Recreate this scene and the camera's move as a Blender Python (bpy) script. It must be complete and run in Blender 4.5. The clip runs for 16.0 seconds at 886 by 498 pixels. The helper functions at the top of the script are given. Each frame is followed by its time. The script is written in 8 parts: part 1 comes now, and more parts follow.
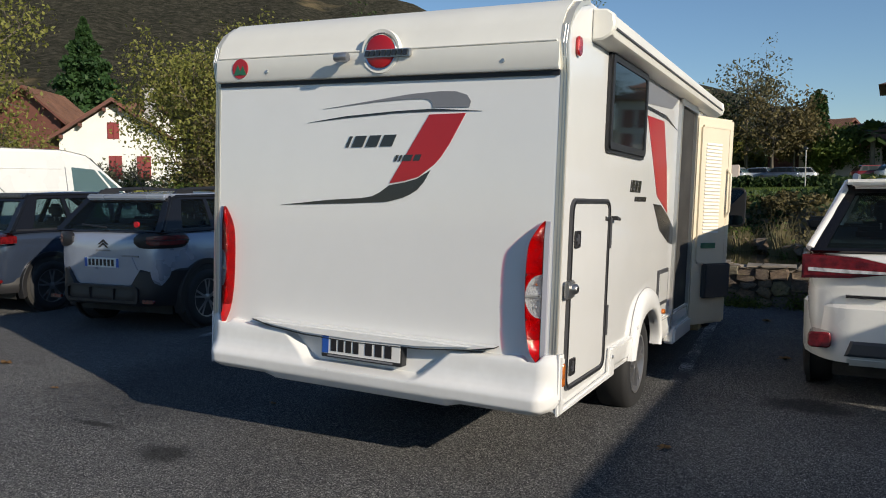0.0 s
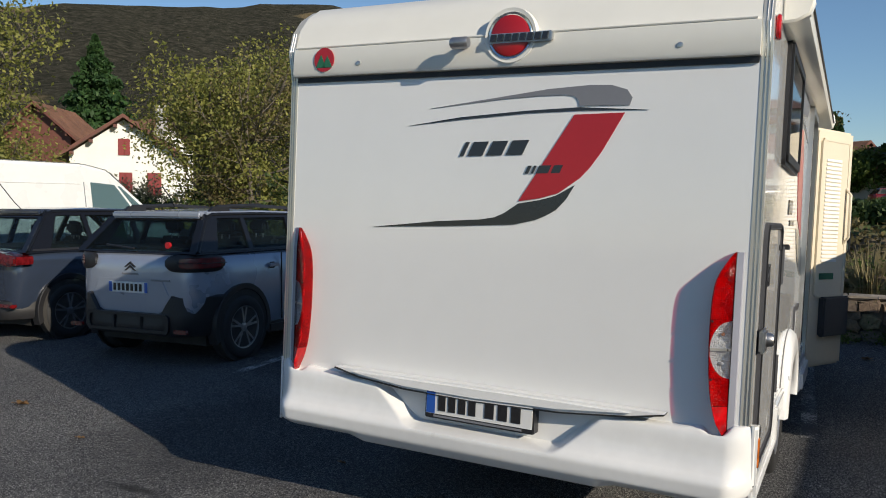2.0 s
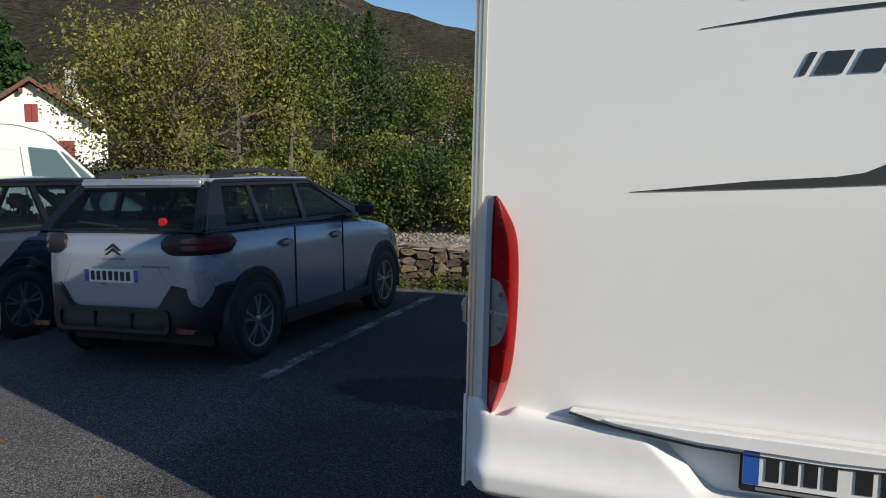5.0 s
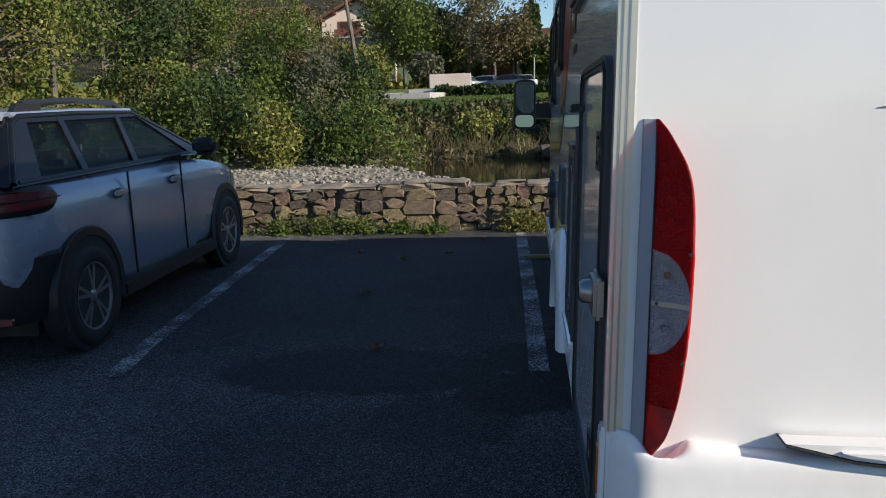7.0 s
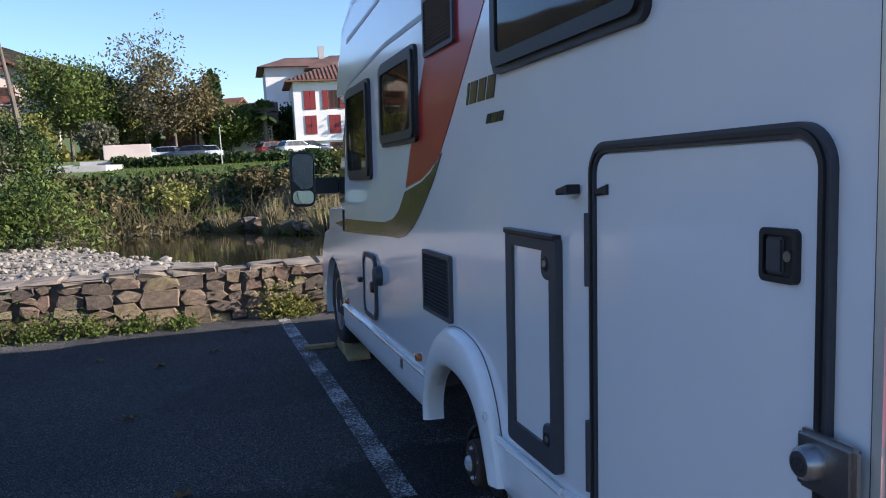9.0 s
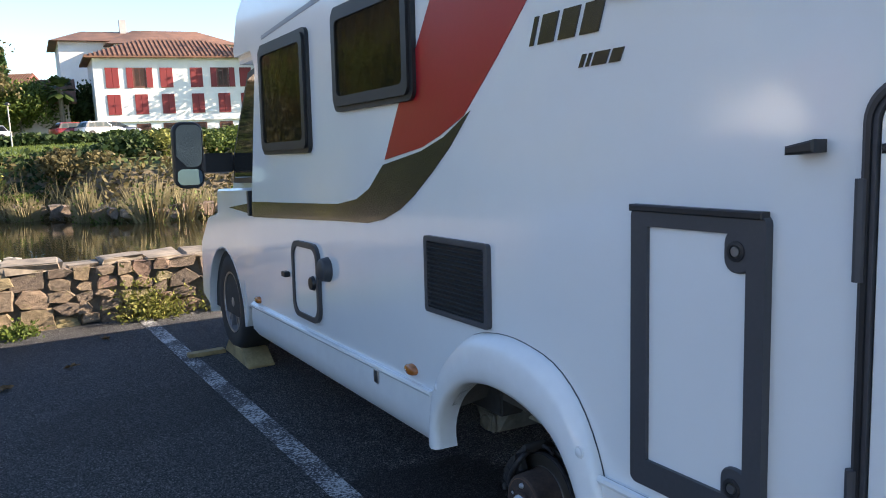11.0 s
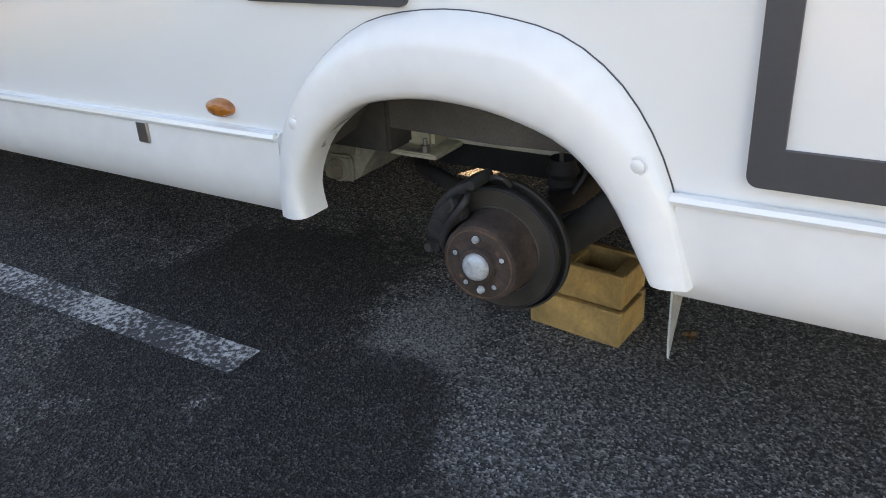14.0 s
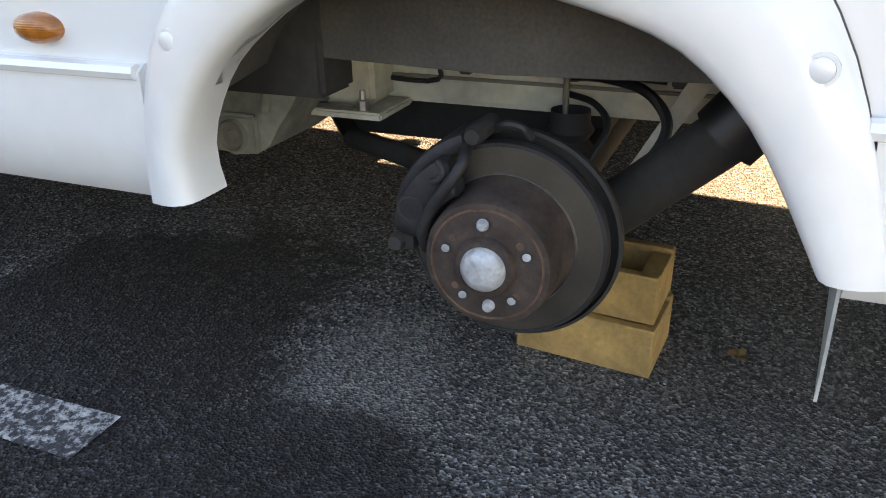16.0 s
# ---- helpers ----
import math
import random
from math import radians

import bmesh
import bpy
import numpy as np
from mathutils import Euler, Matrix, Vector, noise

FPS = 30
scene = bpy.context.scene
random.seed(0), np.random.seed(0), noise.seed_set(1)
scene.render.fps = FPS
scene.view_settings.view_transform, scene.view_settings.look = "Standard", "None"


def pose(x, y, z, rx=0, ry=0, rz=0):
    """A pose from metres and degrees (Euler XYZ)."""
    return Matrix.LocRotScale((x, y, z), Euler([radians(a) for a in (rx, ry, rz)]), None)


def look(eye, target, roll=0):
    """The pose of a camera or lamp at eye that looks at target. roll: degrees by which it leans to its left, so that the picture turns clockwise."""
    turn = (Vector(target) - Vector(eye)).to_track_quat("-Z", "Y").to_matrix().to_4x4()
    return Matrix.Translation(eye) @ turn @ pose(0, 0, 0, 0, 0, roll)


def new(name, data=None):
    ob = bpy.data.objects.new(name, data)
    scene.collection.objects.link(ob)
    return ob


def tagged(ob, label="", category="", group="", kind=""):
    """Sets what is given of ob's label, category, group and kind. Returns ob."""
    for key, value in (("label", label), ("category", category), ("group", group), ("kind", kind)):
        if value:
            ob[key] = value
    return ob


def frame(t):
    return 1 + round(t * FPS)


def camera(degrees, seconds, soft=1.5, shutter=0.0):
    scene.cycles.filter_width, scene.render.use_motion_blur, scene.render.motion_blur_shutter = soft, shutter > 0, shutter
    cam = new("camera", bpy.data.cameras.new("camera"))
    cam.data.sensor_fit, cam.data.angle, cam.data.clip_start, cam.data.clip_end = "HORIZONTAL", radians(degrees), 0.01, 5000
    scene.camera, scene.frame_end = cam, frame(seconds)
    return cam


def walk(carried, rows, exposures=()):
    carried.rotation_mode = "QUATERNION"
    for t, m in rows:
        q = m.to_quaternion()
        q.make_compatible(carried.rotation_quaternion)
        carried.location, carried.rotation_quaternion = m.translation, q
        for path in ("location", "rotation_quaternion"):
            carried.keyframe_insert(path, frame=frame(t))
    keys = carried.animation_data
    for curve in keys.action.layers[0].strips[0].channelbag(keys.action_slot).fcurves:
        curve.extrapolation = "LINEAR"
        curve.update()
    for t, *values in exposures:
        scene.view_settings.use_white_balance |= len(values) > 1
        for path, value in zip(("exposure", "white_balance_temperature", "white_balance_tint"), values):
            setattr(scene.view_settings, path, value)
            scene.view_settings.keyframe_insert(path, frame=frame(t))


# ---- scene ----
cam = camera(58.1, 16.0, 1.0)
PATH = [
    (0, (-0.027, 0.458, 1.562), (-0.943, 2.229, 1.411), -0.3),
    (0.5, (-0.243, 0.619, 1.558), (-1.162, 2.39, 1.429), -0.3),
    (1, (-0.483, 0.747, 1.56), (-1.409, 2.515, 1.438), -0.0),
    (1.5, (-0.722, 0.825, 1.583), (-1.639, 2.599, 1.474), -0.3),
    (2, (-0.98, 0.994, 1.561), (-1.909, 2.762, 1.459), 0.2),
    (2.5, (-1.233, 1.138, 1.573), (-2.199, 2.887, 1.478), 0.6),
    (3, (-1.56, 1.27, 1.58), (-2.505, 3.029, 1.475), 0.1),
    (3.2, (-1.67, 1.309, 1.574), (-2.602, 3.076, 1.468), 0.0),
    (5.3, (-2.842, 1.832, 1.533), (-3.578, 3.678, 1.309), -0.9),
    (5.5, (-2.952, 1.884, 1.528), (-3.68, 3.73, 1.274), -0.9),
    (6, (-3.265, 2.1, 1.517), (-3.816, 3.993, 1.184), -1.0),
    (6.5, (-3.509, 2.314, 1.523), (-3.894, 4.243, 1.16), -1.2),
    (7, (-3.742, 2.546, 1.521), (-3.975, 4.497, 1.146), -2.0),
    (7.5, (-3.933, 2.721, 1.514), (-3.888, 4.682, 1.126), -2.0),
    (8, (-4.161, 2.902, 1.543), (-3.889, 4.843, 1.148), -3.1),
    (8.5, (-4.317, 3.117, 1.553), (-3.948, 5.057, 1.237), -3.4),
    (9, (-4.474, 3.338, 1.577), (-3.937, 5.249, 1.339), -2.7),
    (9.2, (-4.561, 3.42, 1.586), (-3.909, 5.299, 1.38), -2.3),
    (11.3, (-4.9, 4.368, 1.508), (-3.918, 6.078, 1.17), -2.2),
    (11.5, (-4.888, 4.43, 1.493), (-3.882, 6.115, 1.109), -2.1),
    (12, (-4.853, 4.64, 1.438), (-3.72, 6.198, 0.898), -3.0),
    (12.5, (-4.9, 4.827, 1.385), (-3.599, 6.197, 0.73), -2.7),
    (13, (-4.934, 5.04, 1.316), (-3.586, 6.323, 0.582), -2.8),
    (13.5, (-4.906, 5.228, 1.25), (-3.494, 6.397, 0.451), -3.4),
    (14, (-4.867, 5.422, 1.185), (-3.388, 6.407, 0.267), -3.1),
    (14.5, (-4.837, 5.618, 1.137), (-3.278, 6.457, 0.206), -2.7),
    (15, (-4.741, 5.733, 1.061), (-3.15, 6.517, 0.136), -2.0),
    (15.5, (-4.592, 5.806, 0.972), (-2.988, 6.562, 0.047), -1.6),
    (16, (-4.47, 5.868, 0.867), (-2.824, 6.571, -0.026), -0.6),
]
walk(cam, [(t, look(eye, target, roll)) for t, eye, target, roll in PATH],
     [(0, 0.02, 7050, 10), (5.5, 0.17, 7050, 10), (7, 0.38, 6900, 12), (8, 0.6, 6600, 16), (9, 1.04, 6450, 20), (11.5, 2.03, 8900, 17), (12.5, 2.5, 12300, 22), (14.5, 3.1, 14200, 24), (16, 3.28, 14200, 24)])

# ---- light ----
SUN_TRAVEL = Vector((-0.867, 0.329, -0.375))
world = bpy.data.worlds.new("world")
scene.world = world
world.use_nodes = True
wn = world.node_tree.nodes
wl = world.node_tree.links
sky = wn.new("ShaderNodeTexSky")
sky.sky_type = "NISHITA"
sky.sun_disc = False
sky.sun_elevation = radians(22)
sky.sun_rotation = radians(110.8)
sky.dust_density = 0.05
sky.ozone_density = 5.3
sky.air_density = 1.0
wn["Background"].inputs["Strength"].default_value = 0.115
wl.new(sky.outputs["Color"], wn["Background"].inputs["Color"])
sun_data = bpy.data.lights.new("sun", "SUN")
sun_data.energy = 4.7
sun_data.angle = radians(0.5)
sun_data.color = (1.0, 0.93, 0.82)
sun = new("sun", sun_data)
sun.matrix_world = look((20, -10, 12), Vector((20, -10, 12)) + SUN_TRAVEL)

# ---- materials ----
def nodes_of(name):
    m = bpy.data.materials.new(name)
    m.use_nodes = True
    nt = m.node_tree
    return m, nt.nodes, nt.links, nt.nodes["Principled BSDF"]


def texco(n, l, kind="Object"):
    t = n.new("ShaderNodeTexCoord")
    return t.outputs[kind]


def noise_tex(n, l, co, scale, detail=4, rough=0.55):
    t = n.new("ShaderNodeTexNoise")
    t.inputs["Scale"].default_value = scale
    t.inputs["Detail"].default_value = detail
    t.inputs["Roughness"].default_value = rough
    l.new(co, t.inputs["Vector"])
    return t.outputs["Fac"]


def ramp(n, l, fac, stops):
    r = n.new("ShaderNodeValToRGB")
    e = r.color_ramp.elements
    while len(e) < len(stops):
        e.new(0.5)
    for k, (p, c) in enumerate(stops):
        e[k].position = p
        e[k].color = (*c, 1) if len(c) == 3 else c
    l.new(fac, r.inputs["Fac"])
    return r.outputs["Color"]


def mix(n, l, fac, a, b, mode="MIX"):
    m = n.new("ShaderNodeMix")
    m.data_type = "RGBA"
    m.blend_type = mode
    for sock, v in ((m.inputs[0], fac), (m.inputs[6], a), (m.inputs[7], b)):
        if isinstance(v, (int, float)):
            sock.default_value = v
        elif isinstance(v, tuple):
            sock.default_value = (*v, 1)
        else:
            l.new(v, sock)
    return m.outputs[2]


def math_node(n, l, op, a, b=0.0, clamp=False):
    m = n.new("ShaderNodeMath")
    m.operation = op
    m.use_clamp = clamp
    for k, v in ((0, a), (1, b)):
        if isinstance(v, (int, float)):
            m.inputs[k].default_value = v
        else:
            l.new(v, m.inputs[k])
    return m.outputs[0]


def bump(n, l, bsdf, height, strength, dist=0.01):
    b = n.new("ShaderNodeBump")
    b.inputs["Strength"].default_value = strength
    b.inputs["Distance"].default_value = dist
    l.new(height, b.inputs["Height"])
    l.new(b.outputs["Normal"], bsdf.inputs["Normal"])


def simple(name, color, rough=0.5, metal=0.0, coat=0.0, var=0.12, big=1.5, fine=40.0, bump_s=0.05, spec=0.5, random_obj=0.0, trans=0.0):
    """A surface with broad and fine variation of its colour, and a fine relief."""
    m, n, l, b = nodes_of(name)
    co = texco(n, l)
    f1, f2 = noise_tex(n, l, co, big), noise_tex(n, l, co, fine)
    dark = tuple(c * (1 - var) for c in color)
    lite = tuple(min(1, c * (1 + var)) for c in color)
    c1 = ramp(n, l, f1, [(0.3, dark), (0.7, lite)])
    c2 = ramp(n, l, f2, [(0.3, (1 - var * 0.6,) * 3), (0.7, (1, 1, 1))])
    col = mix(n, l, 1.0, c1, c2, "MULTIPLY")
    if random_obj:
        oi = n.new("ShaderNodeObjectInfo")
        lo, hi = 1 - random_obj, 1 + random_obj
        r = ramp(n, l, oi.outputs["Random"], [(0.0, (lo, lo, lo)), (0.5, (1, 0.95, 0.88)), (1.0, (hi, hi, hi * 0.97))])
        col = mix(n, l, 1.0, col, r, "MULTIPLY")
    l.new(col, b.inputs["Base Color"])
    rr = n.new("ShaderNodeMapRange")
    l.new(f1, rr.inputs["Value"])
    rr.inputs["To Min"].default_value = max(0.02, rough * 0.8)
    rr.inputs["To Max"].default_value = min(1, rough * 1.2)
    l.new(rr.outputs["Result"], b.inputs["Roughness"])
    b.inputs["Metallic"].default_value = metal
    b.inputs["Coat Weight"].default_value = coat
    b.inputs["Coat Roughness"].default_value = 0.06
    b.inputs["Specular IOR Level"].default_value = spec
    b.inputs["Transmission Weight"].default_value = trans
    if bump_s:
        bump(n, l, b, f2, bump_s, 0.004)
    return m


def leaf_mat(name, a, b_, c):
    """Leaves: each clump a tint of its own."""
    m, n, l, b = nodes_of(name)
    g = n.new("ShaderNodeNewGeometry")
    a = tuple(0.6 * p + 0.4 * q for p, q in zip(a, b_))
    c = tuple(0.6 * p + 0.4 * q for p, q in zip(c, b_))
    col = ramp(n, l, g.outputs["Random Per Island"], [(0.0, a), (0.5, b_), (1.0, c)])
    f = noise_tex(n, l, texco(n, l), 0.5)
    k = ramp(n, l, f, [(0.3, (0.65, 0.65, 0.65)), (0.7, (1.15, 1.12, 1.0))])
    l.new(mix(n, l, 1.0, col, k, "MULTIPLY"), b.inputs["Base Color"])
    b.inputs["Roughness"].default_value = 0.6
    b.inputs["Specular IOR Level"].default_value = 0.25
    tr = n.new("ShaderNodeBsdfTranslucent")
    l.new(col, tr.inputs["Color"])
    ms = n.new("ShaderNodeMixShader")
    ms.inputs[0].default_value = 0.25
    l.new(b.outputs[0], ms.inputs[1])
    l.new(tr.outputs[0], ms.inputs[2])
    l.new(ms.outputs[0], n["Material Output"].inputs["Surface"])
    return m


def glass_mat(name, tint, see=0.5, rough=0.02):
    """Tinted pane: partly seen through, with a polished face."""
    m, n, l, b = nodes_of(name)
    t = n.new("ShaderNodeBsdfTransparent")
    t.inputs["Color"].default_value = (*tint, 1)
    b.inputs["Base Color"].default_value = (0.01, 0.012, 0.013, 1)
    b.inputs["Roughness"].default_value = rough
    ms = n.new("ShaderNodeMixShader")
    ms.inputs[0].default_value = see
    l.new(b.outputs[0], ms.inputs[1])
    l.new(t.outputs[0], ms.inputs[2])
    l.new(ms.outputs[0], n["Material Output"].inputs["Surface"])
    return m


def lens_mat(name, color, through_=0.0, spread=70, tint=(1, 1, 1)):
    """Ribbed lamp plastic; through_ is the share of light that passes it, in its colour."""
    m, n, l, b = nodes_of(name)
    co = texco(n, l)
    w = n.new("ShaderNodeTexWave")
    w.wave_type = "BANDS"
    w.bands_direction = "Z"
    w.inputs["Scale"].default_value = 95
    w.inputs["Distortion"].default_value = 0.6
    l.new(co, w.inputs["Vector"])
    v = n.new("ShaderNodeTexVoronoi")
    v.inputs["Scale"].default_value = spread
    l.new(co, v.inputs["Vector"])
    k = ramp(n, l, noise_tex(n, l, co, 20), [(0.35, (0.45, 0.45, 0.45)), (0.62, (1, 1, 1))])
    l.new(mix(n, l, 1.0, color, k, "MULTIPLY"), b.inputs["Base Color"])
    b.inputs["Roughness"].default_value = 0.12
    b.inputs["Coat Weight"].default_value = 0.6
    bump(n, l, b, math_node(n, l, "ADD", math_node(n, l, "MULTIPLY", w.outputs["Fac"], 0.35), v.outputs["Distance"]), 0.3, 0.003)
    if through_:
        t = n.new("ShaderNodeBsdfTransparent")
        t.inputs["Color"].default_value = (*tint, 1)
        ms = n.new("ShaderNodeMixShader")
        ms.inputs[0].default_value = through_
        l.new(b.outputs[0], ms.inputs[1])
        l.new(t.outputs[0], ms.inputs[2])
        l.new(ms.outputs[0], n["Material Output"].inputs["Surface"])
    return m


def prism_mat(name, color, metal):
    """Faceted reflector behind a lamp lens."""
    m, n, l, b = nodes_of(name)
    co = texco(n, l)
    b.inputs["Base Color"].default_value = (*color, 1)
    b.inputs["Metallic"].default_value = metal
    b.inputs["Roughness"].default_value = 0.16
    ck = n.new("ShaderNodeTexVoronoi")
    ck.distance = "CHEBYCHEV"
    ck.inputs["Scale"].default_value = 140
    ck.inputs["Randomness"].default_value = 0.25
    l.new(co, ck.inputs["Vector"])
    bump(n, l, b, math_node(n, l, "ADD", ck.outputs["Distance"], math_node(n, l, "MULTIPLY", noise_tex(n, l, co, 45, 2), 2.0)), 1.0, 0.014)
    return m


def blob(n, l, xs, ys, cx, cy, rx, ry, wob, edge=0.12):
    """Mask of a ragged patch on the ground."""
    dx = math_node(n, l, "DIVIDE", math_node(n, l, "SUBTRACT", xs, cx), rx)
    dy = math_node(n, l, "DIVIDE", math_node(n, l, "SUBTRACT", ys, cy), ry)
    d = math_node(n, l, "SQRT", math_node(n, l, "ADD", math_node(n, l, "MULTIPLY", dx, dx), math_node(n, l, "MULTIPLY", dy, dy)))
    d = math_node(n, l, "ADD", d, wob)
    r = n.new("ShaderNodeMapRange")
    l.new(d, r.inputs["Value"])
    r.inputs["From Min"].default_value = 1 - edge
    r.inputs["From Max"].default_value = 1 + edge
    r.inputs["To Min"].default_value = 1
    r.inputs["To Max"].default_value = 0
    return r.outputs["Result"]


def asphalt():
    m, n, l, b = nodes_of("asphalt")
    g = n.new("ShaderNodeNewGeometry")
    pos = g.outputs["Position"]
    sep = n.new("ShaderNodeSeparateXYZ")
    l.new(pos, sep.inputs[0])
    xs, ys = sep.outputs[0], sep.outputs[1]
    vor = n.new("ShaderNodeTexVoronoi")
    vor.inputs["Scale"].default_value = 175
    l.new(pos, vor.inputs["Vector"])
    chips = ramp(n, l, vor.outputs["Color"], [(0.25, (0.026, 0.027, 0.030)), (0.5, (0.088, 0.089, 0.092)), (0.75, (0.225, 0.225, 0.22)), (0.95, (0.54, 0.535, 0.52))])
    base = mix(n, l, 0.06, chips, (0.05, 0.05, 0.052))
    broad = ramp(n, l, noise_tex(n, l, pos, 0.7, 5), [(0.3, (0.8, 0.8, 0.82)), (0.7, (1.18, 1.17, 1.14))])
    base = mix(n, l, 1.0, base, broad, "MULTIPLY")
    wob = math_node(n, l, "MULTIPLY", math_node(n, l, "SUBTRACT", noise_tex(n, l, pos, 2.6, 6, 0.62), 0.5), 2.2)
    soft_ = math_node(n, l, "ADD", math_node(n, l, "MULTIPLY", wob, 0.45), math_node(n, l, "MULTIPLY", math_node(n, l, "SUBTRACT", noise_tex(n, l, pos, 28, 4, 0.7), 0.5), 0.55))
    wet_shade = None
    # Four wet stains, then four weaker ellipses that paint the bay's shade darker.
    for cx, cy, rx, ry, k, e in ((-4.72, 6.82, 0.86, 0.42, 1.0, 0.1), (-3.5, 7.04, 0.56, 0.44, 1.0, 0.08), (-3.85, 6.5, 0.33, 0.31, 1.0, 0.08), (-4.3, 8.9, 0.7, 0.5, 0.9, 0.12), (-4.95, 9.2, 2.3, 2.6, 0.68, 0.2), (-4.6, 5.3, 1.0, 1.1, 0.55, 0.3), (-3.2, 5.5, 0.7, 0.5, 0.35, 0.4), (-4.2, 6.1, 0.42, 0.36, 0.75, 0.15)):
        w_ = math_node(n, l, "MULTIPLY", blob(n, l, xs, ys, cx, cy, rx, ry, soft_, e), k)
        wet_shade = w_ if wet_shade is None else math_node(n, l, "MAXIMUM", wet_shade, w_)
    oil = blob(n, l, xs, ys, -3.67, 3.82, 0.17, 0.13, wob, 0.4)
    oil = math_node(n, l, "MAXIMUM", oil, blob(n, l, xs, ys, -4.5, 4.05, 0.16, 0.04, wob, 0.5))
    oil = math_node(n, l, "MAXIMUM", oil, blob(n, l, xs, ys, -0.3, 6.6, 0.3, 0.16, wob, 0.4))
    pale = blob(n, l, xs, ys, -3.38, 6.48, 0.20, 0.15, soft_, 0.25)
    pale = math_node(n, l, "MAXIMUM", pale, math_node(n, l, "MULTIPLY", blob(n, l, xs, ys, -3.45, 6.0, 0.5, 0.4, soft_, 0.5), 0.25))
    dust = ramp(n, l, vor.outputs["Color"], [(0.2, (0.08, 0.08, 0.08)), (0.9, (0.36, 0.36, 0.35))])
    base = mix(n, l, math_node(n, l, "MULTIPLY", pale, 0.8), base, dust)
    base = mix(n, l, math_node(n, l, "MULTIPLY", wet_shade, 0.9), base, mix(n, l, 1.0, base, (0.17, 0.17, 0.185), "MULTIPLY"))
    base = mix(n, l, math_node(n, l, "MULTIPLY", oil, 0.75), base, (0.012, 0.012, 0.012))
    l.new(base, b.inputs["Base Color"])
    r = n.new("ShaderNodeMapRange")
    l.new(wet_shade, r.inputs["Value"])
    r.inputs["To Min"].default_value = 0.88
    r.inputs["To Max"].default_value = 0.72
    l.new(r.outputs["Result"], b.inputs["Roughness"])
    b.inputs["Specular IOR Level"].default_value = 0.3
    h = math_node(n, l, "ADD", vor.outputs["Distance"], math_node(n, l, "MULTIPLY", noise_tex(n, l, pos, 60), 0.6))
    bump(n, l, b, h, 1.0, 0.008)
    return m


def worn_paint(name="worn_road_paint", wear=0.0):
    m, n, l, b = nodes_of(name)
    g = n.new("ShaderNodeNewGeometry")
    pos = g.outputs["Position"]
    vor = n.new("ShaderNodeTexVoronoi")
    vor.inputs["Scale"].default_value = 130
    l.new(pos, vor.inputs["Vector"])
    a = math_node(n, l, "ADD", math_node(n, l, "MULTIPLY", noise_tex(n, l, pos, 70, 6, 0.7), 0.8), math_node(n, l, "MULTIPLY", noise_tex(n, l, pos, 3.0), 0.45))
    col = ramp(n, l, a, [(0.55 + wear, (0.05, 0.05, 0.053)), (0.63 + wear, (0.45, 0.45, 0.44)), (0.77 + wear, (0.66, 0.66, 0.64))])
    l.new(col, b.inputs["Base Color"])
    b.inputs["Roughness"].default_value = 0.8
    bump(n, l, b, vor.outputs["Distance"], 0.5, 0.005)
    return m


def stone_mat():
    m, n, l, b = nodes_of("wall_stone")
    co = texco(n, l)
    oi = n.new("ShaderNodeObjectInfo")
    base = ramp(n, l, oi.outputs["Random"], [(0.0, (0.10, 0.085, 0.075)), (0.3, (0.19, 0.15, 0.12)), (0.55, (0.26, 0.205, 0.15)), (0.75, (0.22, 0.15, 0.12)), (0.88, (0.30, 0.26, 0.15)), (1.0, (0.17, 0.16, 0.15))])
    f = noise_tex(n, l, co, 6, 6)
    f2 = noise_tex(n, l, co, 35, 6)
    base = mix(n, l, 1.0, base, ramp(n, l, f, [(0.3, (0.6, 0.58, 0.56)), (0.7, (1.25, 1.2, 1.12))]), "MULTIPLY")
    base = mix(n, l, ramp(n, l, noise_tex(n, l, co, 2.2), [(0.58, (0, 0, 0)), (0.72, (0.6, 0.6, 0.6))]), base, (0.30, 0.27, 0.12))
    l.new(base, b.inputs["Base Color"])
    b.inputs["Roughness"].default_value = 0.92
    bump(n, l, b, math_node(n, l, "ADD", f, f2), 0.7, 0.02)
    return m


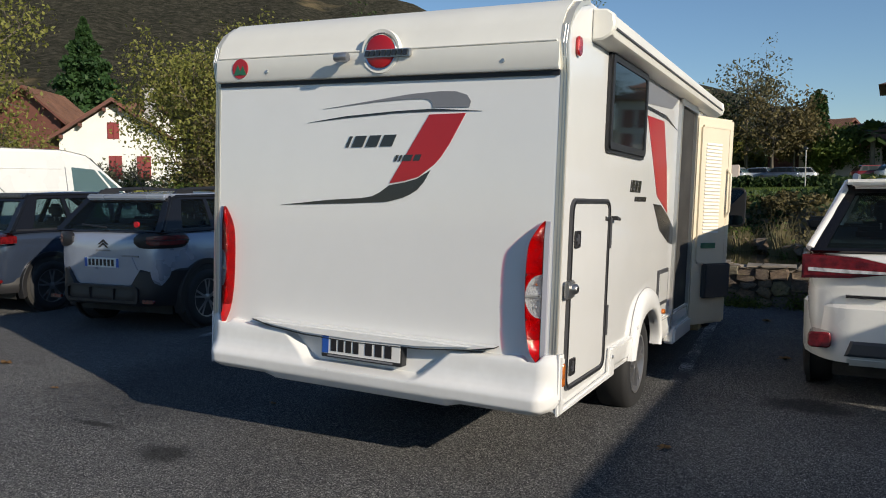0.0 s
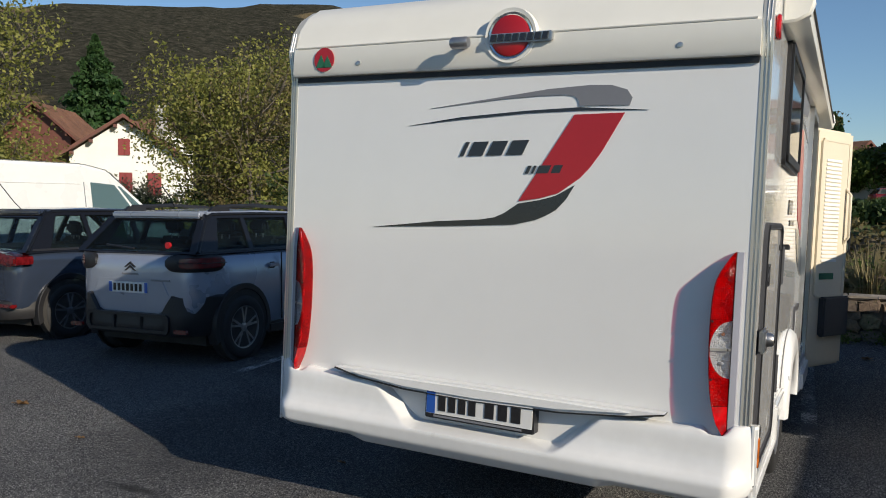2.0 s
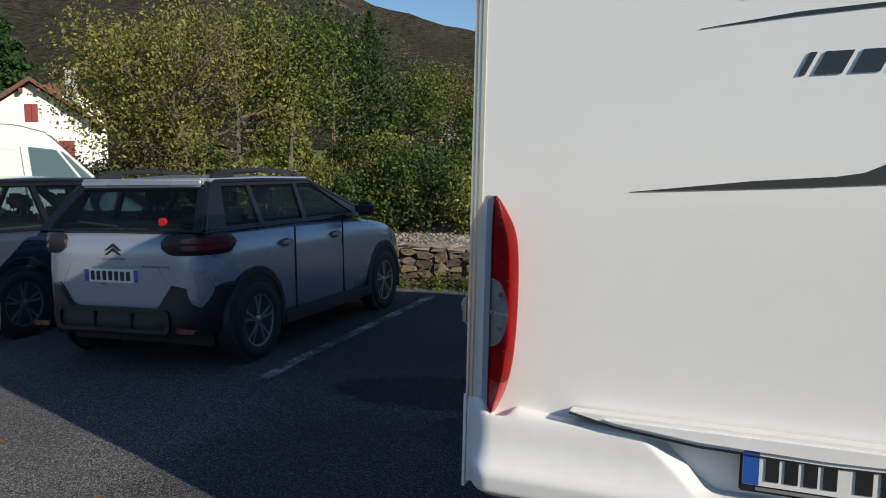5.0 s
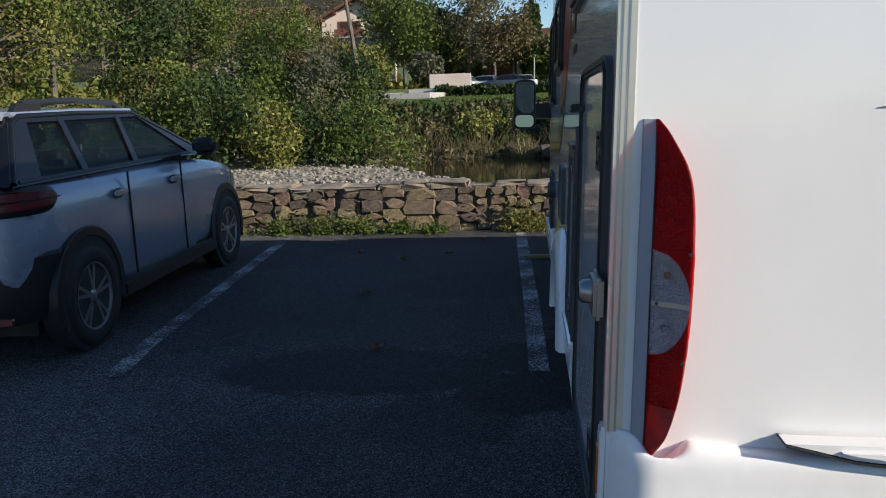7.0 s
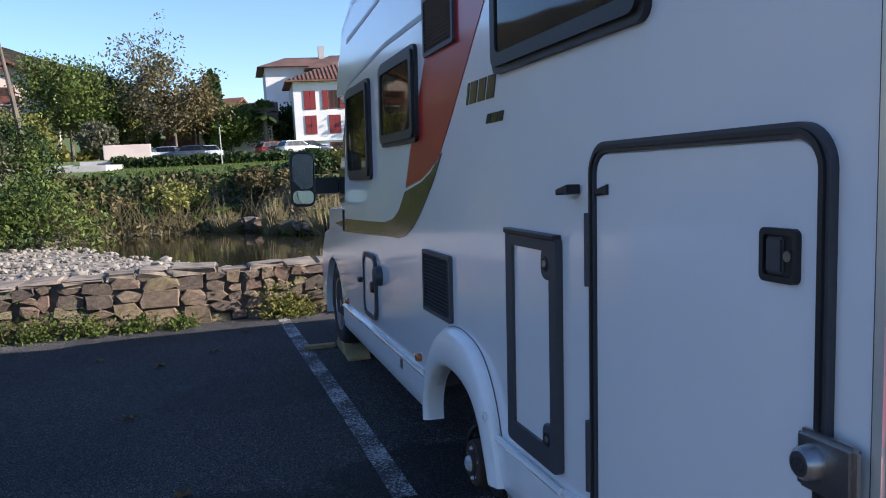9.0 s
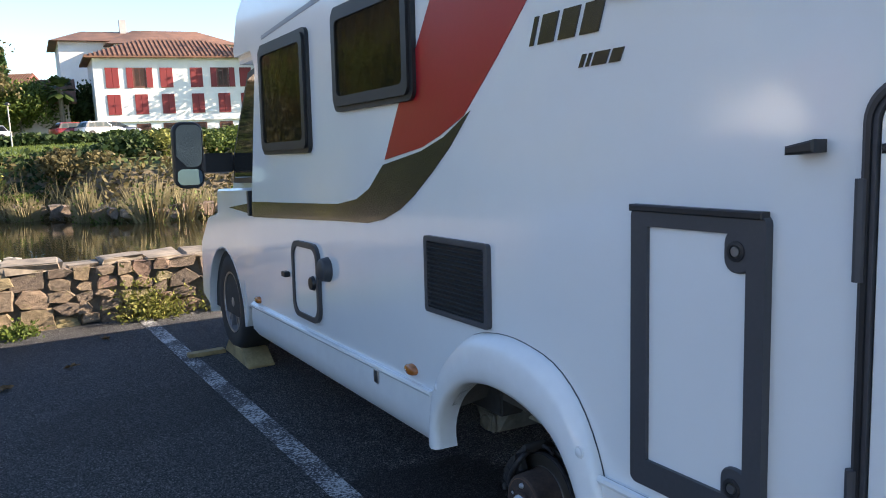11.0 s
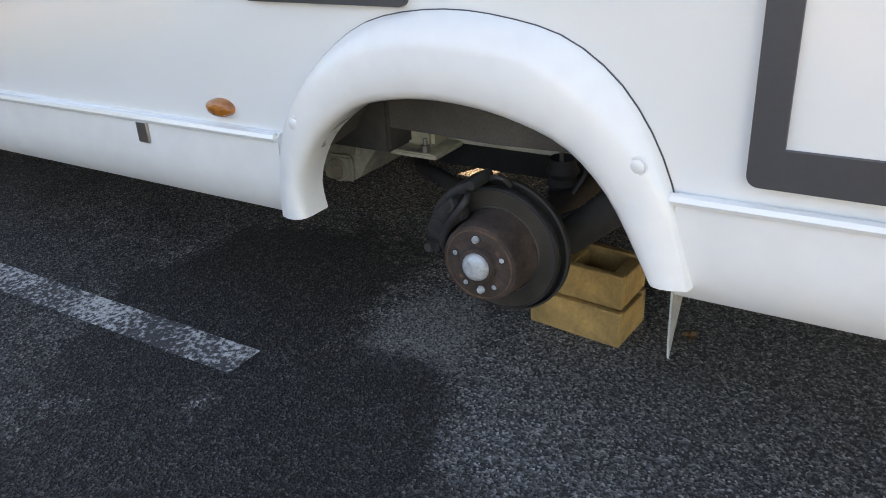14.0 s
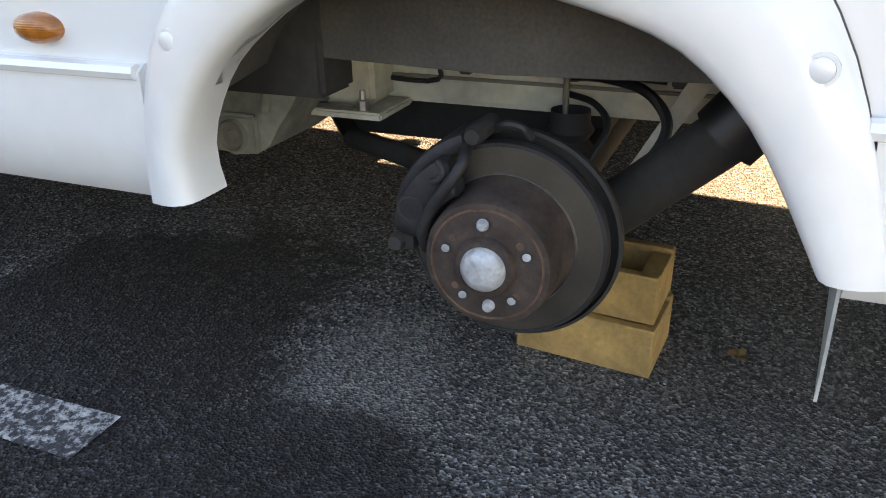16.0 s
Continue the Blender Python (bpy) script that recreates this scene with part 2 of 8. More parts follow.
def terrain_mat():
    m, n, l, b = nodes_of("river_ground")
    g = n.new("ShaderNodeNewGeometry")
    pos = g.outputs["Position"]
    sep = n.new("ShaderNodeSeparateXYZ")
    l.new(pos, sep.inputs[0])
    vor = n.new("ShaderNodeTexVoronoi")
    vor.inputs["Scale"].default_value = 6
    l.new(pos, vor.inputs["Vector"])
    gravel = ramp(n, l, vor.outputs["Color"], [(0.1, (0.11, 0.095, 0.07)), (0.5, (0.23, 0.20, 0.16)), (1.0, (0.40, 0.37, 0.31))])
    grass = ramp(n, l, noise_tex(n, l, pos, 3, 6, 0.7), [(0.3, (0.045, 0.075, 0.015)), (0.7, (0.14, 0.19, 0.04))])
    earth = ramp(n, l, noise_tex(n, l, pos, 1.2, 6), [(0.3, (0.08, 0.06, 0.04)), (0.7, (0.2, 0.16, 0.10))])
    hz = math_node(n, l, "ADD", sep.outputs[2], math_node(n, l, "MULTIPLY", math_node(n, l, "SUBTRACT", noise_tex(n, l, pos, 0.4), 0.5), 0.6))
    a = ramp(n, l, math_node(n, l, "ADD", hz, 0.6), [(0.0, (0, 0, 0)), (0.08, (1, 1, 1))])
    col = mix(n, l, a, gravel, mix(n, l, ramp(n, l, hz, [(0.45, (0, 0, 0)), (0.75, (1, 1, 1))]), earth, grass))
    l.new(col, b.inputs["Base Color"])
    b.inputs["Roughness"].default_value = 0.95
    bump(n, l, b, vor.outputs["Distance"], 0.6, 0.05)
    return m


def hill_mat():
    m, n, l, b = nodes_of("forest_hill")
    g = n.new("ShaderNodeNewGeometry")
    pos = g.outputs["Position"]
    f = noise_tex(n, l, pos, 0.13, 8, 0.8)
    p = noise_tex(n, l, pos, 0.006, 3)
    wood = ramp(n, l, f, [(0.32, (0.016, 0.018, 0.014)), (0.5, (0.05, 0.05, 0.038)), (0.68, (0.115, 0.10, 0.078))])
    field = ramp(n, l, f, [(0.3, (0.12, 0.11, 0.06)), (0.7, (0.25, 0.18, 0.11))])
    col = mix(n, l, ramp(n, l, p, [(0.62, (0, 0, 0)), (0.66, (1, 1, 1))]), wood, field)
    l.new(col, b.inputs["Base Color"])
    b.inputs["Roughness"].default_value = 1.0
    b.inputs["Specular IOR Level"].default_value = 0.0
    bump(n, l, b, f, 0.8, 5.0)
    return m


def water_mat():
    m, n, l, b = nodes_of("river_water")
    b.inputs["Base Color"].default_value = (0.018, 0.017, 0.010, 1)
    b.inputs["Roughness"].default_value = 0.06
    b.inputs["Specular IOR Level"].default_value = 0.5
    g = n.new("ShaderNodeNewGeometry")
    bump(n, l, b, noise_tex(n, l, g.outputs["Position"], 1.6, 3), 0.12, 0.05)
    return m


def foil_mat():
    """Crumpled brown foil of a window blind."""
    m, n, l, b = nodes_of("blind_foil")
    co = texco(n, l)
    f = noise_tex(n, l, co, 6, 3, 0.5)
    v = n.new("ShaderNodeTexVoronoi")
    v.inputs["Scale"].default_value = 9
    l.new(co, v.inputs["Vector"])
    l.new(ramp(n, l, f, [(0.3, (0.20, 0.14, 0.06)), (0.7, (0.50, 0.40, 0.20))]), b.inputs["Base Color"])
    b.inputs["Metallic"].default_value = 0.7
    b.inputs["Roughness"].default_value = 0.28
    bump(n, l, b, math_node(n, l, "ADD", f, v.outputs["Distance"]), 1.0, 0.06)
    return m


WHITE = simple("motorhome_white", (0.80, 0.80, 0.785), 0.16, coat=0.8, var=0.03, big=0.8, fine=6, bump_s=0.0)
CREAM = simple("motorhome_cap_white", (0.80, 0.785, 0.72), 0.35, coat=0.2, var=0.04, big=1.2, fine=9, bump_s=0.0)
BUMPER_WHITE = simple("bumper_white", (0.80, 0.80, 0.785), 0.3, coat=0.4, var=0.05, big=2.5, fine=20, bump_s=0.01)
BLACK = simple("black_plastic", (0.018, 0.018, 0.02), 0.45, var=0.25, fine=80)
DARK = simple("dark_grey_plastic", (0.055, 0.056, 0.062), 0.5, var=0.15, fine=90, bump_s=0.08)
# Grimy underbody black; the painted shade of the doorway uses it too.
SOOT_SHADE = simple("underbody_and_shade_black", (0.034, 0.032, 0.030), 0.8, var=0.5, big=6, fine=50, bump_s=0.3)
RUBBER = simple("tyre_rubber", (0.022, 0.022, 0.023), 0.75, var=0.2, fine=60, bump_s=0.2)
ALLOY = simple("alloy_wheel", (0.42, 0.42, 0.43), 0.35, metal=0.8, var=0.15)
STEEL = simple("machined_steel", (0.42, 0.41, 0.40), 0.35, metal=1.0, var=0.2, fine=120, bump_s=0.1)
ZINC = simple("zinc_cap", (0.55, 0.58, 0.60), 0.58, metal=0.55, var=0.35, big=40, fine=150, bump_s=0.3)
DISC_STEEL = simple("disc_steel", (0.23, 0.205, 0.175), 0.36, metal=0.9, var=0.15, big=12, fine=160, bump_s=0.08)
RUST = simple("rusty_iron", (0.075, 0.05, 0.042), 0.8, metal=0.3, var=0.5, big=22, fine=120, bump_s=0.4)
RUST_LIGHT = simple("flaking_rust", (0.16, 0.085, 0.055), 0.85, metal=0.1, var=0.5, big=30, fine=150, bump_s=0.4)
CAST = simple("dusty_casting", (0.30, 0.285, 0.24), 0.75, var=0.4, big=10, fine=50, bump_s=0.2)
IRON = simple("cast_iron", (0.045, 0.043, 0.045), 0.6, metal=0.5, var=0.35, big=15, fine=120, bump_s=0.25)
BEIGE = simple("chassis_beige", (0.72, 0.67, 0.53), 0.6, var=0.3, big=6, fine=40, bump_s=0.1)
SILVER = simple("anodised_strip", (0.55, 0.55, 0.54), 0.3, metal=0.9, var=0.08)
EDGE = simple("corner_strip_metal", (0.74, 0.71, 0.62), 0.3, metal=0.5, var=0.06)
CHROME = simple("chrome", (0.7, 0.7, 0.7), 0.15, metal=1.0, var=0.05)
D_RED = simple("red_decal", (0.42, 0.012, 0.018), 0.3, coat=0.3, var=0.06)
D_BLACK = simple("black_decal", (0.02, 0.02, 0.022), 0.2, coat=0.5, var=0.1)
D_GREY = simple("grey_decal", (0.20, 0.205, 0.225), 0.3, var=0.06)
D_GREEN = simple("green_decal", (0.02, 0.14, 0.07), 0.4)
D_BLUE = simple("plate_blue", (0.02, 0.10, 0.42), 0.4)
PLATE_W = simple("plate_white", (0.72, 0.72, 0.70), 0.35, var=0.05)
RED_LENS = lens_mat("red_lens", (0.55, 0.004, 0.005))
CLEAR_LENS = lens_mat("clear_lens", (0.62, 0.62, 0.64))
LAMP_RED = lens_mat("lamp_red_plastic", (0.60, 0.004, 0.008), 0.78, 90, (0.92, 0.02, 0.03))
PLAIN_RED = lens_mat("plain_red_plastic", (0.75, 0.006, 0.010), 0.3, 60, (0.92, 0.02, 0.03))
LAMP_CLEAR = lens_mat("lamp_clear_plastic", (0.30, 0.31, 0.33), 0.85, 60, (0.95, 0.96, 0.97))
REFLECTOR = prism_mat("lamp_reflector", (0.92, 0.92, 0.92), 0.2)
LAMP_BASE = simple("lamp_base_grey", (0.30, 0.31, 0.36), 0.35, var=0.05, bump_s=0.0)
LINER = simple("felt_liner", (0.095, 0.084, 0.074), 0.95, var=0.45, big=3, fine=170, bump_s=0.35)
FOIL = foil_mat()
DIM_RED = lens_mat("dark_red_lens", (0.16, 0.008, 0.010))
ORANGE_LENS = lens_mat("orange_lens", (0.55, 0.15, 0.02))
ACRYL = glass_mat("dark_acrylic", (0.2, 0.18, 0.13), 0.06, 0.04)
AMBER = glass_mat("amber_acrylic", (0.75, 0.66, 0.45), 0.6, 0.03)
MIRROR = simple("mirror_glass", (0.17, 0.26, 0.31), 0.02, metal=1.0, var=0.0, bump_s=0.0)
WOOD = simple("block_wood", (0.45, 0.26, 0.10), 0.75, var=0.45, big=9, fine=85, bump_s=0.35)
RAMPWOOD = simple("ramp_wood", (0.34, 0.25, 0.12), 0.75, var=0.4, big=8, fine=60, bump_s=0.2)
PEACH = simple("door_lining", (0.70, 0.62, 0.48), 0.5, var=0.05)
CLEARPLASTIC = simple("flap_plastic", (0.45, 0.46, 0.44), 0.3, var=0.3, big=20, fine=80)
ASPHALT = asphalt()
PAINT = worn_paint(wear=0.05)
FAINT = worn_paint("faded_road_paint", 0.08)
STONE = stone_mat()
MORTAR = simple("mortar", (0.24, 0.215, 0.17), 0.95, var=0.3, big=4, fine=30, bump_s=0.6)
JOINT = simple("wall_joint", (0.15, 0.13, 0.10), 0.95, var=0.4, big=5, fine=30, bump_s=0.6)
COPING = simple("coping_stone", (0.27, 0.225, 0.17), 0.95, var=0.5, big=5, fine=22, bump_s=0.8)
TERRAIN = terrain_mat()
HILL = hill_mat()
WATER = water_mat()
PLASTER = simple("white_plaster", (0.80, 0.79, 0.75), 0.9, var=0.06, big=0.5, fine=8)
PINK_PLASTER = simple("pink_plaster", (0.62, 0.52, 0.45), 0.9, var=0.08, big=0.5, fine=8)
ROOF = simple("clay_roof", (0.19, 0.095, 0.06), 0.85, var=0.3, big=0.8, fine=5, bump_s=0.3)
SHUTTER = simple("shutter_red", (0.22, 0.025, 0.025), 0.6, var=0.1)
TIMBER = simple("brown_timber", (0.14, 0.05, 0.035), 0.7, var=0.2)
CONCRETE = simple("concrete", (0.42, 0.41, 0.39), 0.9, var=0.15, big=0.6, fine=10)
BARK = simple("bark", (0.13, 0.11, 0.085), 0.95, var=0.3, big=2, fine=20, bump_s=0.5)
REED = simple("dry_reed", (0.24, 0.20, 0.10), 0.9, var=0.3)
L_GREEN = leaf_mat("leaves_green", (0.034, 0.062, 0.016), (0.095, 0.145, 0.032), (0.22, 0.26, 0.065))
L_DARK = leaf_mat("leaves_dark", (0.018, 0.04, 0.014), (0.04, 0.075, 0.024), (0.085, 0.12, 0.04))
L_OLIVE = leaf_mat("leaves_olive", (0.075, 0.092, 0.022), (0.185, 0.20, 0.052), (0.37, 0.35, 0.11))
L_BROWN = leaf_mat("leaves_brown", (0.06, 0.055, 0.026), (0.13, 0.11, 0.05), (0.24, 0.20, 0.10))
L_GREY = leaf_mat("leaves_grey", (0.07, 0.08, 0.05), (0.14, 0.15, 0.10), (0.22, 0.22, 0.16))
L_CONIF = leaf_mat("needles", (0.015, 0.042, 0.016), (0.035, 0.085, 0.028), (0.075, 0.15, 0.05))

# ---- mesh helpers ----
def part(name, bm, material, parent=None, label="", sharp=40):
    """Link a bmesh as one mesh object, under its thing if one is given."""
    me = bpy.data.meshes.new(name)
    bmesh.ops.recalc_face_normals(bm, faces=bm.faces)
    bm.to_mesh(me)
    bm.free()
    me.materials.append(material)
    me.polygons.foreach_set("use_smooth", [True] * len(me.polygons))
    me.set_sharp_from_angle(angle=radians(sharp))
    ob = new(name, me)
    if parent is not None:
        ob.parent = parent
    if label:
        ob["label"] = label
    return ob


def mesh_part(name, verts, faces, material, parent=None, label="", smooth=False):
    me = bpy.data.meshes.new(name)
    me.from_pydata(verts, [], faces)
    me.materials.append(material)
    if smooth:
        me.polygons.foreach_set("use_smooth", [True] * len(me.polygons))
    ob = new(name, me)
    if parent is not None:
        ob.parent = parent
    if label:
        ob["label"] = label
    return ob


def thing(name, m, label, category, group="", kind=""):
    ob = new(name)
    ob.matrix_world = m
    return tagged(ob, label, category, group, kind)


def ax(axis, a, p, q):
    return {"x": (a, p, q), "y": (p, a, q), "z": (p, q, a)}[axis]


def prism(pts, axis, a, b, bev=0.0, seg=1, bm=None):
    """A polygon drawn out along an axis, from a to b."""
    own = bm is None
    bm = bm or bmesh.new()
    lo = [bm.verts.new(ax(axis, a, *p)) for p in pts]
    hi = [bm.verts.new(ax(axis, b, *p)) for p in pts]
    k = len(pts)
    fs = [bm.faces.new(lo), bm.faces.new(hi[::-1])]
    for i in range(k):
        fs.append(bm.faces.new((lo[i], hi[i], hi[(i + 1) % k], lo[(i + 1) % k])))
    if own:
        bmesh.ops.recalc_face_normals(bm, faces=bm.faces)
    if bev:
        es = list({e for f in fs[:2] for e in f.edges})
        bmesh.ops.bevel(bm, geom=es, offset=bev, segments=seg, affect="EDGES")
    return bm


def box(x0, x1, y0, y1, z0, z1, bev=0.0, seg=2, bm=None):
    bm = bm or bmesh.new()
    m = Matrix.Translation(((x0 + x1) / 2, (y0 + y1) / 2, (z0 + z1) / 2)) @ Matrix.Diagonal((abs(x1 - x0), abs(y1 - y0), abs(z1 - z0), 1))
    r = bmesh.ops.create_cube(bm, size=1, matrix=m)
    if bev:
        es = list({e for v in r["verts"] for e in v.link_edges})
        bmesh.ops.bevel(bm, geom=es, offset=bev, segments=seg, affect="EDGES")
    return bm


def rrect(a0, b0, a1, b1, r, n=5):
    out = []
    for cx, cy, s in ((a1 - r, b1 - r, 0), (a0 + r, b1 - r, 90), (a0 + r, b0 + r, 180), (a1 - r, b0 + r, 270)):
        for k in range(n + 1):
            t = radians(s + 90 * k / n)
            out.append((cx + r * math.cos(t), cy + r * math.sin(t)))
    return out


def frame_ring(outer, inner, axis, a, b, bm=None):
    """A flat frame between two outlines with the same number of points."""
    bm = bm or bmesh.new()
    k = len(outer)
    v = [[bm.verts.new(ax(axis, d, *p)) for p in pts] for pts, d in ((outer, a), (outer, b), (inner, b), (inner, a))]
    for s in range(4):
        for i in range(k):
            bm.faces.new((v[s][i], v[(s + 1) % 4][i], v[(s + 1) % 4][(i + 1) % k], v[s][(i + 1) % k]))
    return bm


def lathe(profile, centre, axis, seg=32, bm=None, closed=False):
    """Turn (radius, height) about an axis through centre."""
    bm = bm or bmesh.new()
    c = Vector(centre)
    rings = []
    for r, h in profile:
        ring = []
        if r < 1e-5:
            ring = [bm.verts.new(c + Vector(ax(axis, h, 0, 0)))] * seg
        else:
            for k in range(seg):
                t = 2 * math.pi * k / seg
                ring.append(bm.verts.new(c + Vector(ax(axis, h, r * math.cos(t), r * math.sin(t)))))
        rings.append(ring)
    for a, b in zip(rings, rings[1:]):
        for k in range(seg):
            f = []
            for v in (a[k], a[(k + 1) % seg], b[(k + 1) % seg], b[k]):
                if v not in f:
                    f.append(v)
            if len(f) > 2:
                bm.faces.new(f)
    return bm


def tube(pts, r, seg=8, bm=None, r_end=None):
    """A round bar along points."""
    bm = bm or bmesh.new()
    pts = [Vector(p) for p in pts]
    rings = []
    for i, p in enumerate(pts):
        d = (pts[min(i + 1, len(pts) - 1)] - pts[max(i - 1, 0)]).normalized()
        u = d.orthogonal().normalized()
        w = d.cross(u)
        rr = r if r_end is None else r + (r_end - r) * i / (len(pts) - 1)
        rings.append([bm.verts.new(p + rr * (math.cos(2 * math.pi * k / seg) * u + math.sin(2 * math.pi * k / seg) * w)) for k in range(seg)])
    for i in range(len(rings) - 1):
        a, b = rings[i], rings[i + 1]
        best = min(range(seg), key=lambda s: (a[0].co - b[s].co).length)
        b = b[best:] + b[:best]
        if (a[1].co - b[1].co).length > (a[1].co - b[-1].co).length:
            b = [b[0]] + b[:0:-1]
        rings[i + 1] = b
        for k in range(seg):
            bm.faces.new((a[k], a[(k + 1) % seg], b[(k + 1) % seg], b[k]))
    bm.faces.new(rings[0])
    bm.faces.new(rings[-1])
    return bm


def loft(sections, caps=True, closed=True, bm=None):
    bm = bm or bmesh.new()
    rows = [[bm.verts.new(p) for p in s] for s in sections]
    k = len(rows[0])
    for a, b in zip(rows, rows[1:]):
        for i in range(k if closed else k - 1):
            bm.faces.new((a[i], a[(i + 1) % k], b[(i + 1) % k], b[i]))
    if caps and closed:
        bm.faces.new(rows[0])
        bm.faces.new(rows[-1][::-1])
    return bm


def resample(pts, k):
    """k points at even steps along a smooth line through pts."""
    p = np.array(pts, float)
    d = np.r_[0, np.cumsum(np.linalg.norm(np.diff(p, axis=0), axis=1))]
    s = np.linspace(0, d[-1], k)
    q = np.c_[np.interp(s, d, p[:, 0]), np.interp(s, d, p[:, 1])]
    for _ in range(2):
        q[1:-1] = 0.25 * q[:-2] + 0.5 * q[1:-1] + 0.25 * q[2:]
    return [tuple(v) for v in q]

# ---- ground, wall, river ----
def hill_elev(az):
    return float(np.interp(az, [-120, -75, -60, -51, -42, -38.7, -34, -29, -24.6, -21, -14, -9, -4, 2, 12, 40, 90], [8, 11, 11.8, 13, 13.4, 14.1, 13.6, 12.6, 10.8, 10.1, 8.2, 6.8, 5, 3.4, 3, 4, 4]))


def bank_foot(x):
    """Where the far bank rises from the river."""
    u = min(1.0, max(0.0, (x + 4) / 3))
    f = 35.0 - 4.2 * u * u * (3 - 2 * u)
    return f if x > -10 else max(17.0, 35.0 + (x + 10) * 0.45)


def land(x, y):
    """Height of the ground behind the wall."""
    d = (-(x + 5.8) * 14 - (y - 25) * 8) / 16.1
    z = -1.0 + min(0.16, max(-0.5, d * 0.06))
    foot = bank_foot(x)
    u = min(1, max(0, (y - foot) / 6))
    z = z + (0.95 - z) * (u * u * (3 - 2 * u))
    z += min(0.6, max(0, (y - foot - 6) * 0.017))
    v = min(1, max(0, (y - 76) / 2))
    z += 0.8 * v
    z += max(0, y - 100) * 0.05
    return z


def terrain():
    xs = np.r_[np.linspace(-300, -60, 13), np.linspace(-55, 40, 96), np.linspace(50, 300, 11)]
    ys = np.r_[np.linspace(11.95, 60, 97), np.linspace(61, 100, 40), np.linspace(110, 320, 12)]
    verts, faces = [], []
    for y in ys:
        for x in xs:
            verts.append((x, y, land(x, y) + 0.06 * noise.noise((x * 0.6, y * 0.6, 0))))
    k = len(xs)
    for j in range(len(ys) - 1):
        for i in range(k - 1):
            a = j * k + i
            faces.append((a, a + 1, a + k + 1, a + k))
    ob = mesh_part("ground_riverside", verts, faces, TERRAIN, smooth=True)
    tagged(ob, "gravel river bed, earth bank and mown grass across the river", "ground", kind="structure")


def hills():
    verts, faces = [], []
    azs = np.linspace(-115, 70, 150)
    rs = np.linspace(0, 1, 16)
    for az in azs:
        for u in rs:
            r = 250 + 750 * u
            h = 1000 * math.tan(radians(hill_elev(az))) * (u ** 1.2)
            h *= 1 + 0.10 * noise.noise((az * 0.35, u * 4, 3)) * (1 if u < 0.97 else 0.35)
            verts.append((r * math.sin(radians(az)), r * math.cos(radians(az)), h + 1 - 3 * (u == 0)))
    k = len(rs)
    for j in range(len(azs) - 1):
        for i in range(k - 1):
            a = j * k + i
            faces.append((a, a + 1, a + k + 1, a + k))
    ob = mesh_part("backdrop_hills", verts, faces, HILL, smooth=True)
    tagged(ob, "wooded mountain ridge in autumn browns behind the village", "hill", kind="structure")


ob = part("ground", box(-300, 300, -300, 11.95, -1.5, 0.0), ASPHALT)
tagged(ob, "dark coarse asphalt of the car park with damp and oily stains and painted-in shade", "ground", kind="structure")
terrain()
hills()
ob = mesh_part("water", [(-60, 12.1, -1.02), (120, 12.1, -1.02), (120, 41, -1.02), (-60, 41, -1.02)], [(0, 1, 2, 3)], WATER)
tagged(ob, "dark still river water reflecting the far bank", "river", kind="structure")


def line(name, pts, w, paint=None):
    v, f = [], []
    for i, (x, y) in enumerate(pts):
        v += [(x - w / 2, y, 0.004), (x + w / 2, y, 0.004)]
        if i:
            f.append((2 * i - 2, 2 * i - 1, 2 * i + 1, 2 * i))
    ob = mesh_part(name, v, f, paint or PAINT)
    tagged(ob, "worn white painted parking bay line", "road marking", "bay lines", kind="structure")


line("bay_line", [(-3.735, 6.81), (-3.78, 8.2), (-3.92, 11.5)], 0.115)
line("bay_line", [(-6.17, 6.66), (-6.28, 7.4)], 0.12)
line("bay_line", [(-6.27, 7.4), (-6.58, 11.5)], 0.12, FAINT)
line("bay_line", [(-1.26, 6.9), (-1.52, 11.2)], 0.11, FAINT)
line("bay_line", [(1.7, 6.8), (1.5, 11.3)], 0.11, FAINT)

# low plain wall beside the lane, out of sight, added to shade the right of the lane
ob = part("shade_wall", box(3.2, 3.45, -14, 5.5, 0, 1.95, 0.02), MORTAR)
tagged(ob, "plain unseen wall added beside the lane to cast shade on it", "wall", kind="structure")

# ---- motorhome ----
W = 2.25
HOME = pose(-3.62, 4.20, 0.0, -1.25, 1.8, 0.5)
home = thing("motorhome", HOME, "white low-profile motorhome with red and black stripes, one rear wheel removed", "motorhome")


def X(side, out):
    return -out if side == "l" else W + out


def slab(name, pts, side, lo, hi, material, label="", bev=0.0, parent=None, seg=1):
    """A piece lying on a side wall, between two distances out from it."""
    a, b = X(side, lo), X(side, hi)
    return part(name, prism(pts, "x", a, b, bev, seg), material, parent or home, label)


def ring(name, outer, inner, side, lo, hi, material, label="", parent=None):
    return part(name, frame_ring(outer, inner, "x", X(side, lo), X(side, hi)), material, parent or home, label)


ARCH_IN = [(1.588, 0.502), (1.622, 0.568), (1.668, 0.652), (1.75, 0.732), (1.887, 0.774), (2.0, 0.786), (2.09, 0.784), (2.214, 0.759), (2.335, 0.667), (2.394, 0.548), (2.376, 0.483)]
ARCH_OUT = [(1.515, 0.499), (1.56, 0.654), (1.588, 0.736), (1.665, 0.85), (1.773, 0.922), (1.95, 0.952), (2.07, 0.948), (2.20, 0.922), (2.33, 0.83), (2.417, 0.724), (2.461, 0.536), (2.458, 0.472)]
ain, aout = resample(ARCH_IN, 33), resample(ARCH_OUT, 33)
TOP = [(0.0, 2.20), (-0.02, 2.33), (0.01, 2.42), (0.07, 2.50), (0.16, 2.56), (0.3, 2.595)]
